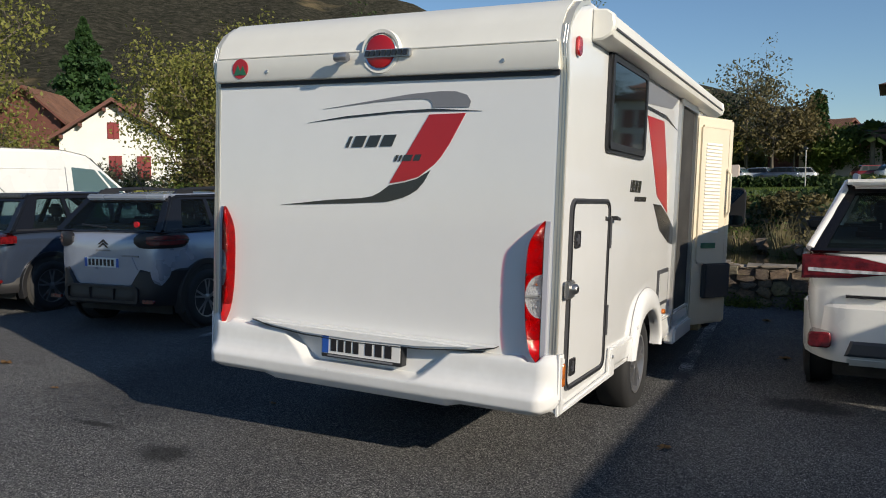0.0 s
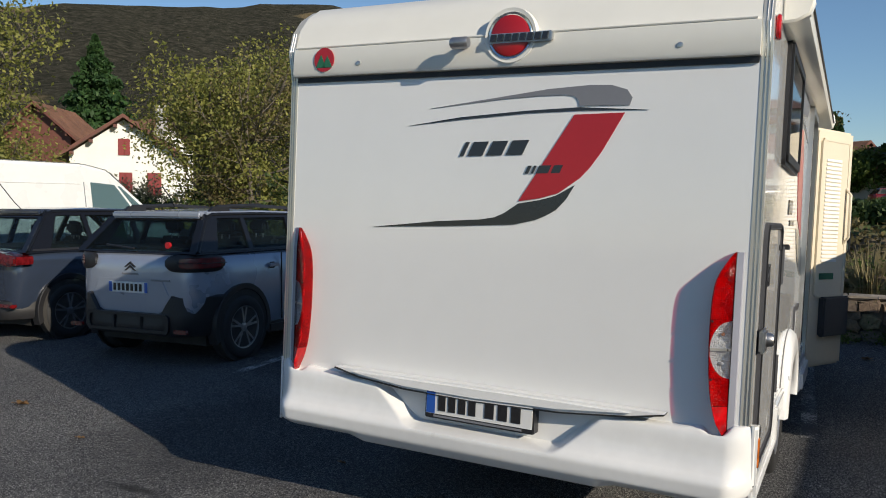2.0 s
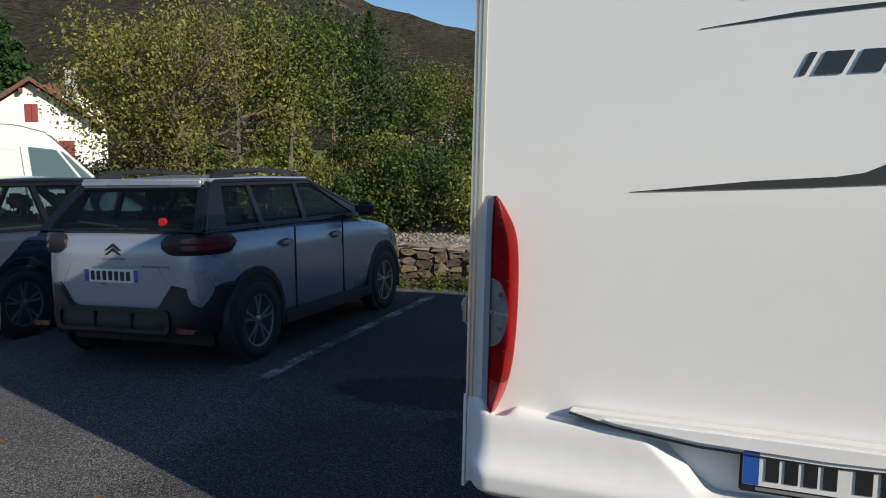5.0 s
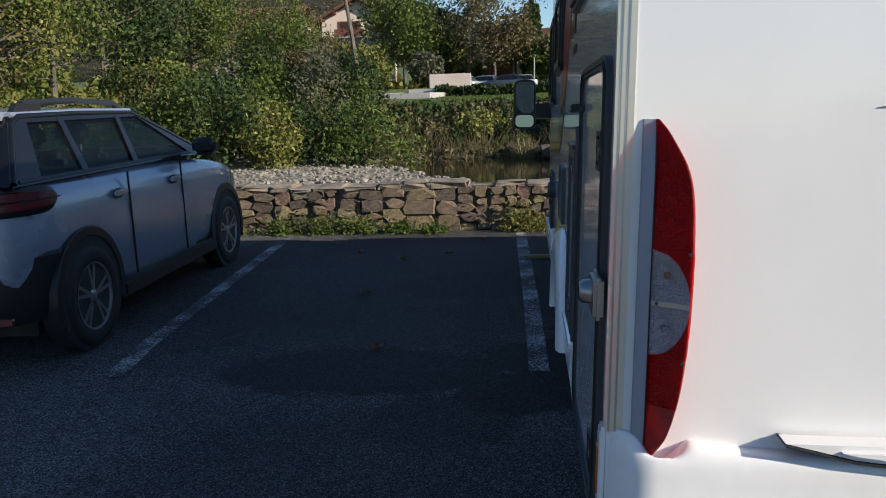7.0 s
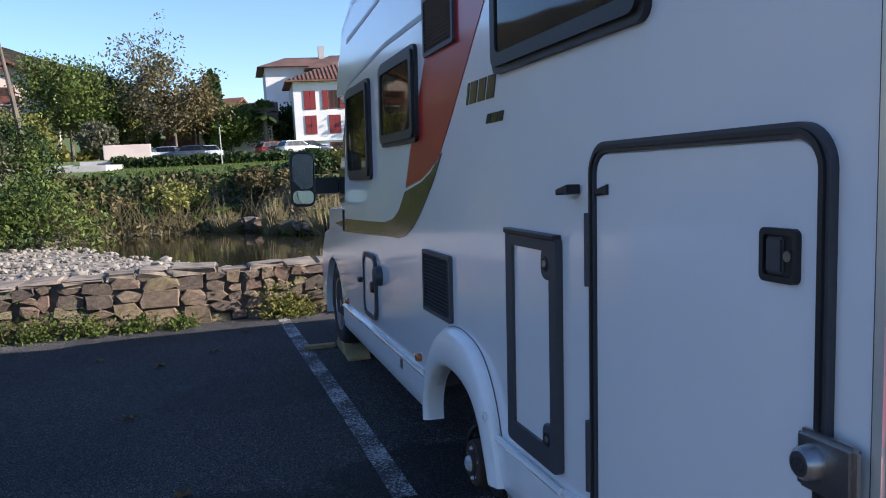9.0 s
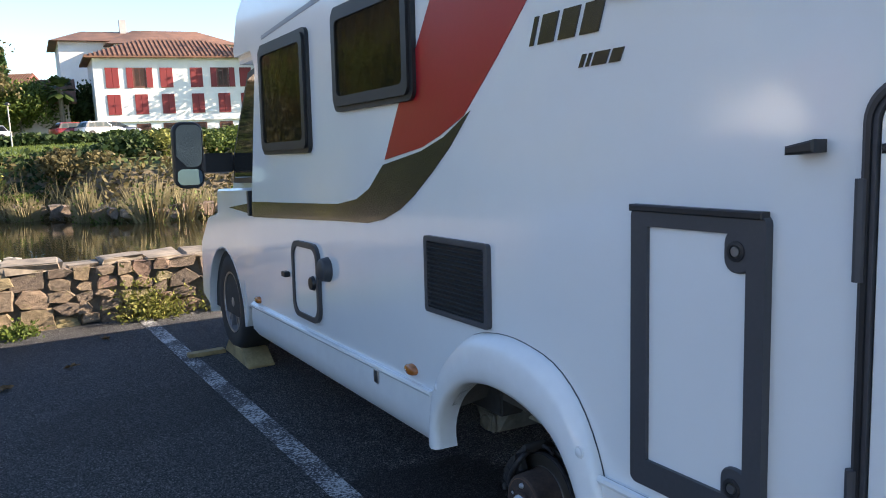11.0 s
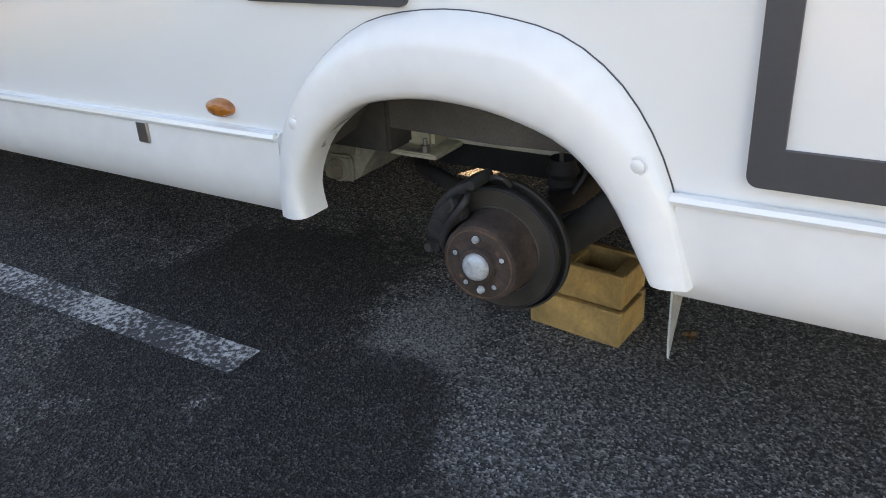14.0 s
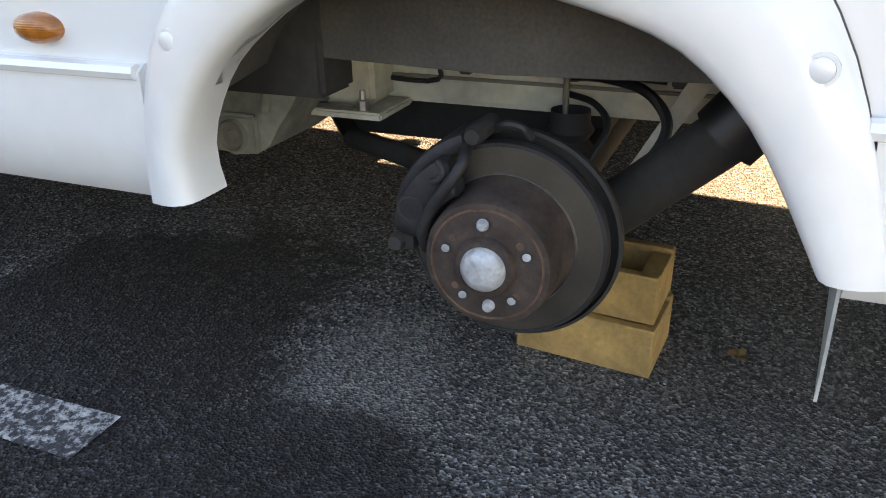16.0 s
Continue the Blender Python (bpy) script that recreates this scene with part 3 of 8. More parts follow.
wall_out = [(0.0, 0.50), (1.55, 0.50), (1.57, 0.64)] + [p for p in ain if p[1] > 0.63] + [(2.42, 0.62), (4.68, 0.60), (4.62, 1.3), (4.45, 2.0), (4.65, 2.3), (4.5, 2.5), (4.1, 2.62), (0.3, 2.595)] + TOP[::-1][1:]
for s in "lr":
    slab("side_wall", wall_out, s, -0.03, 0.0, WHITE)

# rear wall, roof and rear cap
part("rear_wall", box(0.02, W - 0.02, 0.0, 0.03, 0.5, 2.24), WHITE, home, "white rear wall panel")
CAPUP = 0.02
cap = [(0.03, 2.19), (-0.035, 2.195), (-0.045, 2.21), (-0.04, 2.325), (-0.03, 2.335), (-0.025, 2.34), (0.0, 2.43), (0.065, 2.51), (0.16, 2.572), (0.31, 2.61), (0.31, 2.57), (0.1, 2.48)]
cap = [(y, z + CAPUP) for y, z in cap]
part("rear_cap", prism(cap, "x", 0.035, W - 0.035), CREAM, home, "cream moulded cap over the rear wall")
part("cap_ridge", tube([(0.05, -0.037, 2.355), (W - 0.05, -0.037, 2.355)], 0.006), CREAM, home)
part("seal_strip", box(0.04, W - 0.04, -0.012, 0.01, 2.19, 2.212), BLACK, home, "black seal under the rear cap")
part("roof", prism([(0.3, 2.59), (0.3, 2.61), (4.1, 2.64), (4.5, 2.52), (4.5, 2.48), (4.1, 2.59)], "x", 0.0, W), WHITE, home)
for s in "lr":
    pts = [(0.004, 0.79), (0.004, 2.2), (-0.026, 2.34), (0.0, 2.435), (0.065, 2.515), (0.16, 2.578), (0.31, 2.618)]
    a, b = X(s, 0.006), X(s, -0.034)
    part("corner_strip", loft([[(a, y - 0.006, z), (b, y - 0.006, z), (b, y + 0.012, z - 0.02 * (i > 3)), (a, y + 0.012, z - 0.02 * (i > 3))] for i, (y, z) in enumerate(pts)]), EDGE, home, "pale metal corner strip")
    for o_ in (0.004, 0.018):
        part("strip_ridge", tube([(X(s, -o_), y - 0.006, z) for y, z in pts[:4]], 0.0025, 6), SILVER, home)
    part("corner_channel", loft([[(X(s, 0.004), y + 0.012, z), (X(s, 0.004), y + 0.016, z), (X(s, -0.002), y + 0.016, z), (X(s, -0.002), y + 0.012, z)] for y, z in pts[:3]]), DARK, home)

# rear bumper with the hollow for the plate
rows = []
for x in np.linspace(-0.012, W + 0.035, 231):
    e = min(x + 0.012, W + 0.035 - x)
    rnd = 1 - max(0, 1 - e / 0.12) ** 2
    dip = max(0.0, 1 - abs(min(x, W - x) - 0.115) / 0.065)
    top = 0.80 - 0.035 * min(1, e / 0.3) - 0.055 * dip * dip * (3 - 2 * dip)
    low = 0.478 - 0.022 * min(1, max(0, (x - 0.45) / 0.08)) * min(1, max(0, (1.75 - x) / 0.08))
    low += 0.10 * (1 - math.sqrt(max(0.0, 1 - max(0.0, 1 - e / 0.16) ** 2)))
    prof = [(0.03, top), (-0.03, top), (-0.045, 0.757), (-0.05, 0.742), (-0.053, 0.72), (-0.055, 0.69), (-0.058, 0.66), (-0.066, 0.63), (-0.080, 0.605), (-0.097, 0.59), (-0.105, 0.578), (-0.108, 0.568), (-0.105, 0.553), (-0.097, max(0.51, low + 0.02)), (-0.05, low), (0.03, low)]
    sec_ = []
    for y, z in resample(prof, 64):
        u = min(1, max(0, (x - 0.56 - (0.76 - z) * 1.15) / 0.07)) * min(1, max(0, (1.70 - (0.76 - z) * 1.1 - x) / 0.05))
        u *= min(1, max(0, (z - 0.575) / 0.035)) * (z < 0.75)
        u = u * u * (3 - 2 * u)
        yy = y + (0.012 - y) * u if y < 0 else y
        sec_.append((x, (yy if yy > 0 else yy * rnd + 0.02 * (1 - rnd)), z))
    rows.append(sec_)
part("rear_bumper", loft(rows), BUMPER_WHITE, home, "white moulded rear bumper")
for s in "lr":
    pts = [(-0.005, 0.48), (1.06, 0.49), (1.06, 0.672), (0.97, 0.676), (0.95, 0.53), (0.06, 0.51), (0.06, 0.78), (-0.005, 0.80)]
    slab("bumper_end", pts, s, 0.0, 0.014 if s == "l" else 0.034, BUMPER_WHITE, bev=0.012, seg=2)
    q = 0.014 if s == "l" else 0.034
    part("bumper_screw", lathe([(0.0, X(s, q + 0.004)), (0.012, X(s, q + 0.004)), (0.014, X(s, q - 0.004))], (0, 1.0, 0.62), "x", 16), SILVER, home)
ledge = [(0.36, 0.802), (0.50, 0.772), (0.75, 0.748), (1.1, 0.742), (1.5, 0.752), (1.8, 0.78), (1.94, 0.806), (1.1, 0.806)]
part("plate_ledge", prism(ledge, "y", -0.075, 0.0, 0.012, 2), BUMPER_WHITE, home, "white ledge over the plate")
part("ledge_seal", prism([(x, z - 0.006) for x, z in ledge[:-1]] + [(x, z - 0.002) for x, z in ledge[-2::-1]], "y", -0.07, 0.0), BLACK, home)

# plate, with bars for its characters
plate = part("number_plate", box(0.865, 1.395, -0.062, -0.0, 0.632, 0.765, 0.004), BLACK, home, "black plate holder")
part("plate_face", box(0.873, 1.388, -0.066, -0.06, 0.655, 0.758), PLATE_W, plate, "white plate with dark bars")
part("plate_band", box(0.875, 0.918, -0.0675, -0.064, 0.657, 0.756), D_BLUE, plate, "blue band")
for k, x in enumerate([0.935, 0.985, 1.035, 1.085, 1.165, 1.228, 1.291]):
    part("plate_bar", box(x, x + (0.036 if k < 4 else 0.044), -0.069, -0.065, 0.672, 0.740), D_BLACK, plate)
part("plate_strip_bar", box(0.91, 1.34, -0.0645, -0.06, 0.640, 0.649), D_GREY, plate)

# badge, rear camera, sticker, rivets
badge = part("badge", lathe([(0.0, -0.062), (0.07, -0.060), (0.088, -0.054), (0.092, -0.03)], (1.20, 0, 2.345), "y", 40), D_RED, home, "round red badge")
part("badge_rim", lathe([(0.092, -0.05), (0.1, -0.052), (0.104, -0.045), (0.104, -0.02)], (1.20, 0, 2.345), "y", 40), CHROME, badge)
part("badge_hood", lathe([(0.104, -0.048), (0.118, -0.05), (0.122, -0.02)], (1.20, 0, 2.347), "y", 40), CREAM, badge)
for k in range(8):
    part("badge_bar", prism([(1.115 + k * 0.034, 2.318), (1.139 + k * 0.034, 2.318), (1.145 + k * 0.034, 2.347), (1.121 + k * 0.034, 2.347)], "y", -0.076, -0.064), D_BLACK, badge)
part("badge_plinth", box(1.105, 1.395, -0.066, -0.04, 2.312, 2.353, 0.004), SILVER, badge)
rc = part("rear_camera", lathe([(0.0, 0.945), (0.022, 0.945), (0.026, 0.952), (0.026, 1.02), (0.021, 1.028), (0, 1.028)], (0, -0.105, 2.315), "x", 20), ALLOY, home, "silver reversing camera")
part("camera_foot", box(0.965, 1.0, -0.10, -0.03, 2.305, 2.325, 0.004), BLACK, rc)
st = part("round_sticker", lathe([(0.0, -0.0485), (0.058, -0.0485), (0.058, -0.043)], (0.222, 0, 2.29), "y", 32), D_RED, home, "round red sticker with two green firs")
for cx, h in ((0.205, 0.062), (0.243, 0.055)):
    part("sticker_fir", prism([(cx - 0.028, 2.252), (cx + 0.028, 2.252), (cx + 0.012, 2.252 + h * 0.6), (cx, 2.252 + h), (cx - 0.012, 2.252 + h * 0.6)], "y", -0.0505, -0.047), D_GREEN, st)
for x in (0.42, 1.92):
    part("rivet", lathe([(0.0, -0.05), (0.011, -0.048), (0.013, -0.04)], (x, 0, 2.265), "y", 16), SILVER, home)

# rear stripes (raise lists by the roll of the body)
def rear_decal(name, pts, material, out=0.004):
    q = [(x + 0.02 - 0.0314 * z, z + 0.0314 * x) for x, z in pts]
    return part(name, prism(q, "y", -out, 0.001), material, home)


rear_decal("stripe_grey", [(0.842, 2.02), (1.213, 2.054), (1.418, 2.073), (1.60, 2.078), (1.69, 2.072), (1.754, 2.05), (1.776, 2.016), (1.765, 1.985), (1.551, 1.994), (1.548, 2.018), (1.53, 2.035), (1.496, 2.043), (1.378, 2.046), (1.2, 2.042)], D_GREY)
rear_decal("stripe_black", [(0.731, 1.946), (0.995, 1.973), (1.318, 1.986), (1.555, 1.988), (1.843, 1.963), (1.555, 1.974), (1.319, 1.975), (0.995, 1.962)], D_BLACK)
rear_decal("stripe_red", [(1.532, 1.958), (1.746, 1.956), (1.652, 1.799), (1.60, 1.73), (1.56, 1.69), (1.465, 1.627), (1.38, 1.606), (1.283, 1.593)], D_RED)
rear_decal("stripe_swoosh", [(0.535, 1.472), (0.884, 1.502), (1.10, 1.512), (1.17, 1.522), (1.22, 1.543), (1.283, 1.583), (1.38, 1.598), (1.455, 1.616), (1.538, 1.661), (1.50, 1.60), (1.456, 1.555), (1.41, 1.53), (1.367, 1.513), (1.264, 1.491), (1.0, 1.482)], D_BLACK)


def glyphs(name, frame_pts, widths, slant, material):
    """Slanted dark shapes in place of a word: frame_pts(u, v) maps to the wall."""
    u = 0.0
    for w, hole in widths:
        outer = [(u, 0), (u + w, 0), (u + w + slant, 1), (u + slant, 1)]
        o = [frame_pts(*p) for p in outer]
        if hole:
            c = [(u + w * 0.28 + slant * 0.3, 0.3), (u + w * 0.72 + slant * 0.3, 0.3), (u + w * 0.72 + slant * 0.7, 0.7), (u + w * 0.28 + slant * 0.7, 0.7)]
            i = [frame_pts(*p) for p in c]
            yield o, i
        else:
            yield o, None
        u += w + 0.25


def rear_word(x0, z0, h, scale, widths, slant):
    for o, i in glyphs("", lambda u, v: (x0 - 0.037 + u * scale, z0 + v * h + 0.0314 * (x0 + u * scale)), widths, slant, None):
        bm = frame_ring(o, i, "y", -0.005, 0.001) if i else prism(o, "y", -0.005, 0.001)
        part("word_bar", bm, D_BLACK, home)


rear_word(0.995, 1.797, 0.062, 0.085, [(0.22, 0), (0.85, 0), (0.85, 0), (0.9, 0)], 0.35)
rear_word(1.315, 1.713, 0.034, 0.05, [(0.3, 0), (0.22, 0), (1.1, 0), (0.8, 0)], 0.3)

# tail lamps
LAMP_U = [0.0, 0.08, 0.16, 0.24, 0.36, 0.48, 0.65, 0.80, 0.876, 0.93, 1.0]
LAMP_W = [0.006, 0.045, 0.062, 0.075, 0.083, 0.087, 0.088, 0.082, 0.069, 0.043, 0.005]
LZ0, LZ1, LX = 0.735, 1.465, 0.078


def lamp(side):
    swell = lambda f: float(np.interp(f, [0.0, 0.5, 0.84, 0.93, 1.0], [0.022, 0.046, 0.066, 0.055, 0.004]))
    def width(z):
        u = (z - LZ0) / (LZ1 - LZ0)
        w = [float(np.interp(u + d, LAMP_U, LAMP_W)) for d in (-0.06, -0.03, 0.0, 0.03, 0.06)]
        return float(np.interp(u, [0, 0.05, 0.95, 1.0], [w[2], sum(w) / 5, sum(w) / 5, w[2]]))


    def depth(z):
        u = (z - LZ0) / (LZ1 - LZ0)
        return min(1.0, (max(0.0, u) / 0.10 + 0.12) ** 0.6, (max(0.0, 1 - u) / 0.14 + 0.10) ** 0.55)

    def face(z, f, sink=0.0):
        """A point of the lens at height z, f of the way across it."""
        w, d = width(z), depth(z)
        return (X(side, -(LX + w * f)), -d * swell(f) + sink, z)

    def sheet(name, rows, material, label=""):
        bm = bmesh.new()
        back = [[(p[0], p[1] + 0.003, p[2]) for p in r] for r in rows]
        loft([a + b[::-1] for a, b in zip(rows, back)], bm=bm)
        return part(name, bm, material, root, label, sharp=60)

    zs = np.linspace(LZ0, LZ1, 31)
    base = [[(X(side, -0.052), 0.0, z), (X(side, -0.054), -0.016 * depth(z), z), (X(side, -LX), -0.023 * depth(z) - 0.001, z), (X(side, -LX - 0.002), 0.0, z)] for z in zs]
    root = part("tail_lamp", loft(base), LAMP_BASE, home, "tall tail lamp with red and clear lenses on a grey base", sharp=25)
    part("lamp_seam", tube([(X(side, -LX), -0.023 * depth(z) - 0.001, z) for z in zs], 0.0016, 5), BLACK, root)
    ZC0, ZC1 = 0.970, 1.200

    def edge(z):
        """Share of the width that the clear window takes at this height."""
        t = (z - (ZC0 + ZC1) / 2) / ((ZC1 - ZC0) / 2)
        return 0.86 * math.sqrt(max(0.0, 1 - t * t)) if abs(t) < 1 else 0.0

    steps = [0.0, 0.15, 0.3, 0.45, 0.6, 0.72, 0.84, 0.90, 0.95, 1.0]
    sheet("red_lens", [[face(z, f) for f in steps] for z in np.linspace(ZC1, LZ1, 16)], LAMP_RED, "red upper lens")
    sheet("red_lens", [[face(z, f) for f in steps] for z in np.linspace(0.865, ZC0, 8)], LAMP_RED, "red lower lens")
    sheet("red_reflector", [[face(z, f) for f in steps] for z in np.linspace(LZ0, 0.864, 9)], PLAIN_RED, "plain red reflector")
    zz = np.linspace(ZC0, ZC1, 23)
    sheet("red_rim", [[face(z, edge(z) + (1 - edge(z)) * f) for f in steps] for z in zz], LAMP_RED, "red rim round the clear lens")
    sheet("clear_lens", [[face(z, edge(z) * f, -0.0005) for f in steps] for z in zz[1:-1]], LAMP_CLEAR, "clear lens")
    part("lens_bar", loft([[face(z, f, -0.002) for z in (1.081, 1.086, 1.091)] + [face(z, f, 0.004) for z in (1.091, 1.081)] for f in np.linspace(0.0, 0.84, 7)]), SILVER, root)
    for f, z in ((0.80, 1.195), (0.80, 0.968), (0.16, 1.086)):
        p = face(z, f, -0.002)
        part("lens_screw", lathe([(0.0, -0.001), (0.0042, -0.0005), (0.005, 0.002)], p, "y", 12), BLACK, root)
    # chambers with their faceted bowls and bulbs
    part("lamp_back", loft([[(X(side, -LX - 0.002), -0.004, z), (X(side, -LX - 0.97 * width(z)), -0.004, z), (X(side, -LX - 0.97 * width(z)), 0.0, z), (X(side, -LX - 0.002), 0.0, z)] for z in zs]), DIM_RED, root)
    for z0, z1 in ((1.325, 1.445), (1.202, 1.324), (1.087, 1.20), (0.972, 1.086), (0.866, 0.970)):
        zc = (z0 + z1) / 2
        rows = []
        for z in np.linspace(z0, z1, 7):
            cup = 1 - ((z - zc) / (z1 - z0) * 2) ** 2
            rows.append([(X(side, -(LX + 0.003 + width(z) * f)), -(swell(f) * depth(z) - 0.008) * (1 - 0.75 * cup * math.sin(math.pi * min(1.0, f / 0.82 + 0.05))), z) for f in np.linspace(0.0, 0.84, 8)])
        back = [[(p[0], p[1] + 0.002, p[2]) for p in r] for r in rows]
        cup_ = part("reflector", loft([a + b[::-1] for a, b in zip(rows, back)]), REFLECTOR, root, "faceted reflector")
        bx = X(side, -(LX + 0.003 + width(zc) * 0.36))
        part("bulb", lathe([(0.0, -0.028), (0.006, -0.026), (0.008, -0.020), (0.006, -0.006)], (bx, 0, zc), "y", 14), (ORANGE_LENS if 1.09 < zc < 1.2 else CLEAR_LENS), cup_)


lamp("l")
lamp("r")
for s in "lr":
    slab("reflector", rrect(0.015, 0.63, 0.05, 0.75, 0.012), s, 0.0, 0.018 if s == "l" else 0.04, ORANGE_LENS, "orange side reflector", 0.004)
    slab("clearance_lamp", rrect(0.10, 2.30, 0.17, 2.40, 0.03), s, 0.0, 0.02, RED_LENS, "red clearance lamp", 0.006)

# wheel-arch flares, skirts and liners
def flare(side):
    secs = []
    for (oy, oz), (iy, iz) in zip(aout, ain):
        e = float(np.interp(oz, [0.66, 0.80], [0.024, 0.008]))
        cs = [(0.0, 0.0), (0.0, e), (0.05, e + 0.012), (0.18, 0.040), (0.4, 0.048), (0.65, 0.052), (0.86, 0.049), (0.96, 0.040), (1.0, 0.026), (1.0, -0.005), (1.0, -0.036)]
        secs.append([(X(side, o), oy + (iy - oy) * f, oz + (iz - oz) * f) for f, o in cs])
    part("arch_flare", loft(secs), BUMPER_WHITE, home, "white wheel-arch flare", sharp=50)
    part("flare_seam", tube([(X(side, 0.0015), y, z) for y, z in aout], 0.0022, 6), DARK, home, "dark sealant line")
    for y, z, o in ((1.617, 0.716, 0.0445), (2.372, 0.706, 0.0485)):
        c = part("flare_screw", lathe([(0.0, X(side, o + 0.002)), (0.010, X(side, o + 0.002)), (0.0125, X(side, o)), (0.013, X(side, o - 0.01))], (0, y, z), "x", 20), WHITE, home, "white screw cap")
        part("screw_dimple", lathe([(0.0125, X(side, o - 0.006)), (0.0128, X(side, o - 0.0005)), (0.0165, X(side, o - 0.0005)), (0.0172, X(side, o - 0.006))], (0, y, z), "x", 20), WHITE, c)
    sk = lambda y0, y1, up=0.0: loft([[(X(side, 0.004), y, 0.665), (X(side, 0.018), y, 0.655), (X(side, 0.02), y, 0.56), (X(side, 0.012), y, 0.50 + up), (X(side, -0.02), y, 0.458 + up), (X(side, -0.03), y, 0.465 + up), (X(side, -0.01), y, 0.51 + up), (X(side, -0.006), y, 0.665)] for y in np.linspace(y0, y1, 6)])
    part("skirt", sk(1.062, 1.555, 0.0 if side == "l" else 0.04), BUMPER_WHITE, home, "white side skirt")
    part("skirt_rib", tube([(X(side, 0.016), 1.065, 0.66), (X(side, 0.016), 1.565, 0.657)], 0.012), WHITE, home)
    part("skirt", sk(2.455, 4.68), BUMPER_WHITE, home, "white side skirt")
    part("skirt_rib", tube([(X(side, 0.016), 2.46, 0.655), (X(side, 0.016), 4.68, 0.643)], 0.012), WHITE, home)
    lf = [(y, z + 0.012) for y, z in ain if y < 2.2 or z > 0.585]
    part("arch_liner", loft([[(X(side, -0.03), y, z) for y, z in lf], [(X(side, -0.16), y, z + 0.02) for y, z in lf]], closed=False), LINER, home, "dark felt wheel-arch liner")
    part("arch_panel", prism([(1.45, 0.66), (2.0, 0.645), (2.5, 0.66), (2.5, 0.98), (1.45, 0.98)], "x", X(side, -0.16), X(side, -0.18)), LINER, home)
    for y, z in ((2.635, 0.705), (4.577, 0.688)):
        m = part("side_marker", lathe([(0.0, X(side, 0.024)), (0.7, X(side, 0.022)), (0.95, X(side, 0.014)), (1.0, X(side, 0.0))], (0, 0, 0), "x", 24), ORANGE_LENS, home, "orange side marker lamp")
        for v in m.data.vertices:
            v.co.y, v.co.z = y + v.co.y * 0.043, z + v.co.z * 0.022
    slab("skirt_latch", rrect(2.895, 0.59, 2.935, 0.645, 0.004), side, 0.015, 0.026, STEEL, "steel skirt latch", 0.002)


flare("l")
flare("r")

# doors, flaps, grilles and windows on the left side
def locker(side, y0, y1, z0, z1):
    o = rrect(y0, z0, y1, z1, 0.075, 8)
    d = part("locker_door", prism(rrect(y0 + 0.028, z0 + 0.028, y1 - 0.028, z1 - 0.028, 0.05, 8), "x", X(side, 0.0), X(side, 0.010), 0.003), WHITE, home, "white locker door")
    part("door_frame", frame_ring(o, rrect(y0 + 0.026, z0 + 0.026, y1 - 0.026, z1 - 0.026, 0.052, 8), "x", X(side, 0.0), X(side, 0.016)), DARK, d, "grey rubber door frame")
    part("frame_bead", frame_ring(rrect(y0 + 0.009, z0 + 0.009, y1 - 0.009, z1 - 0.009, 0.068, 8), rrect(y0 + 0.018, z0 + 0.018, y1 - 0.018, z1 - 0.018, 0.06, 8), "x", X(side, 0.014), X(side, 0.022)), BLACK, d)
    for zc in (z1 - 0.215, z0 + 0.12):
        h = part("door_handle", frame_ring(rrect(y0 + 0.065, zc - 0.045, y0 + 0.155, zc + 0.045, 0.012), rrect(y0 + 0.075, zc - 0.034, y0 + 0.145, zc + 0.034, 0.008), "x", X(side, 0.01), X(side, 0.02)), BLACK, d, "black recessed handle")
        part("handle_pan", box(*sorted((X(side, 0.008), X(side, 0.012))), y0 + 0.072, y0 + 0.148, zc - 0.036, zc + 0.036), SOOT_SHADE, h)
        part("handle_lever", box(*sorted((X(side, 0.01), X(side, 0.019))), y0 + 0.10, y0 + 0.142, zc - 0.03, zc + 0.03, 0.004), DARK, h)
        part("handle_key", lathe([(0.0, X(side, 0.021)), (0.009, X(side, 0.021)), (0.011, X(side, 0.012))], (0, y0 + 0.086, zc), "x", 16), STEEL, h)
    lk = part("safety_lock", box(*sorted((X(side, 0.012), X(side, 0.035))), y0 - 0.075, y0 + 0.045, z0 + 0.495, z0 + 0.59, 0.008), STEEL, home, "silver safety lock")
    part("lock_knob", lathe([(0.0, X(side, 0.062)), (0.02, X(side, 0.061)), (0.026, X(side, 0.054)), (0.029, X(side, 0.03))], (0, y0 + 0.005, z0 + 0.545), "x", 24), STEEL, lk)
    part("lock_core", lathe([(0.0, X(side, 0.066)), (0.011, X(side, 0.065)), (0.012, X(side, 0.058))], (0, y0 + 0.005, z0 + 0.545), "x", 18), IRON, lk)
    for k in range(2):
        part("door_hinge", tube([(X(side, 0.02), y1 - 0.004, z0 + 0.2 + k * 0.52), (X(side, 0.02), y1 - 0.004, z0 + 0.38 + k * 0.52)], 0.011), DARK, d)
    for y, l in ((y1 + 0.075, 0.06), (y1 - 0.09, 0.055)):
        hb = part("door_catch", prism([(y, z1 - 0.124), (y + l, z1 - 0.128), (y + l, z1 - 0.112), (y, z1 - 0.10)], "x", X(side, 0.0), X(side, 0.045 if y > y1 else 0.02), 0.004), BLACK, home, "black door catch")


locker("l", 0.095, 0.885, 0.535, 1.605)
locker("r", 0.125, 0.865, 0.575, 1.585)


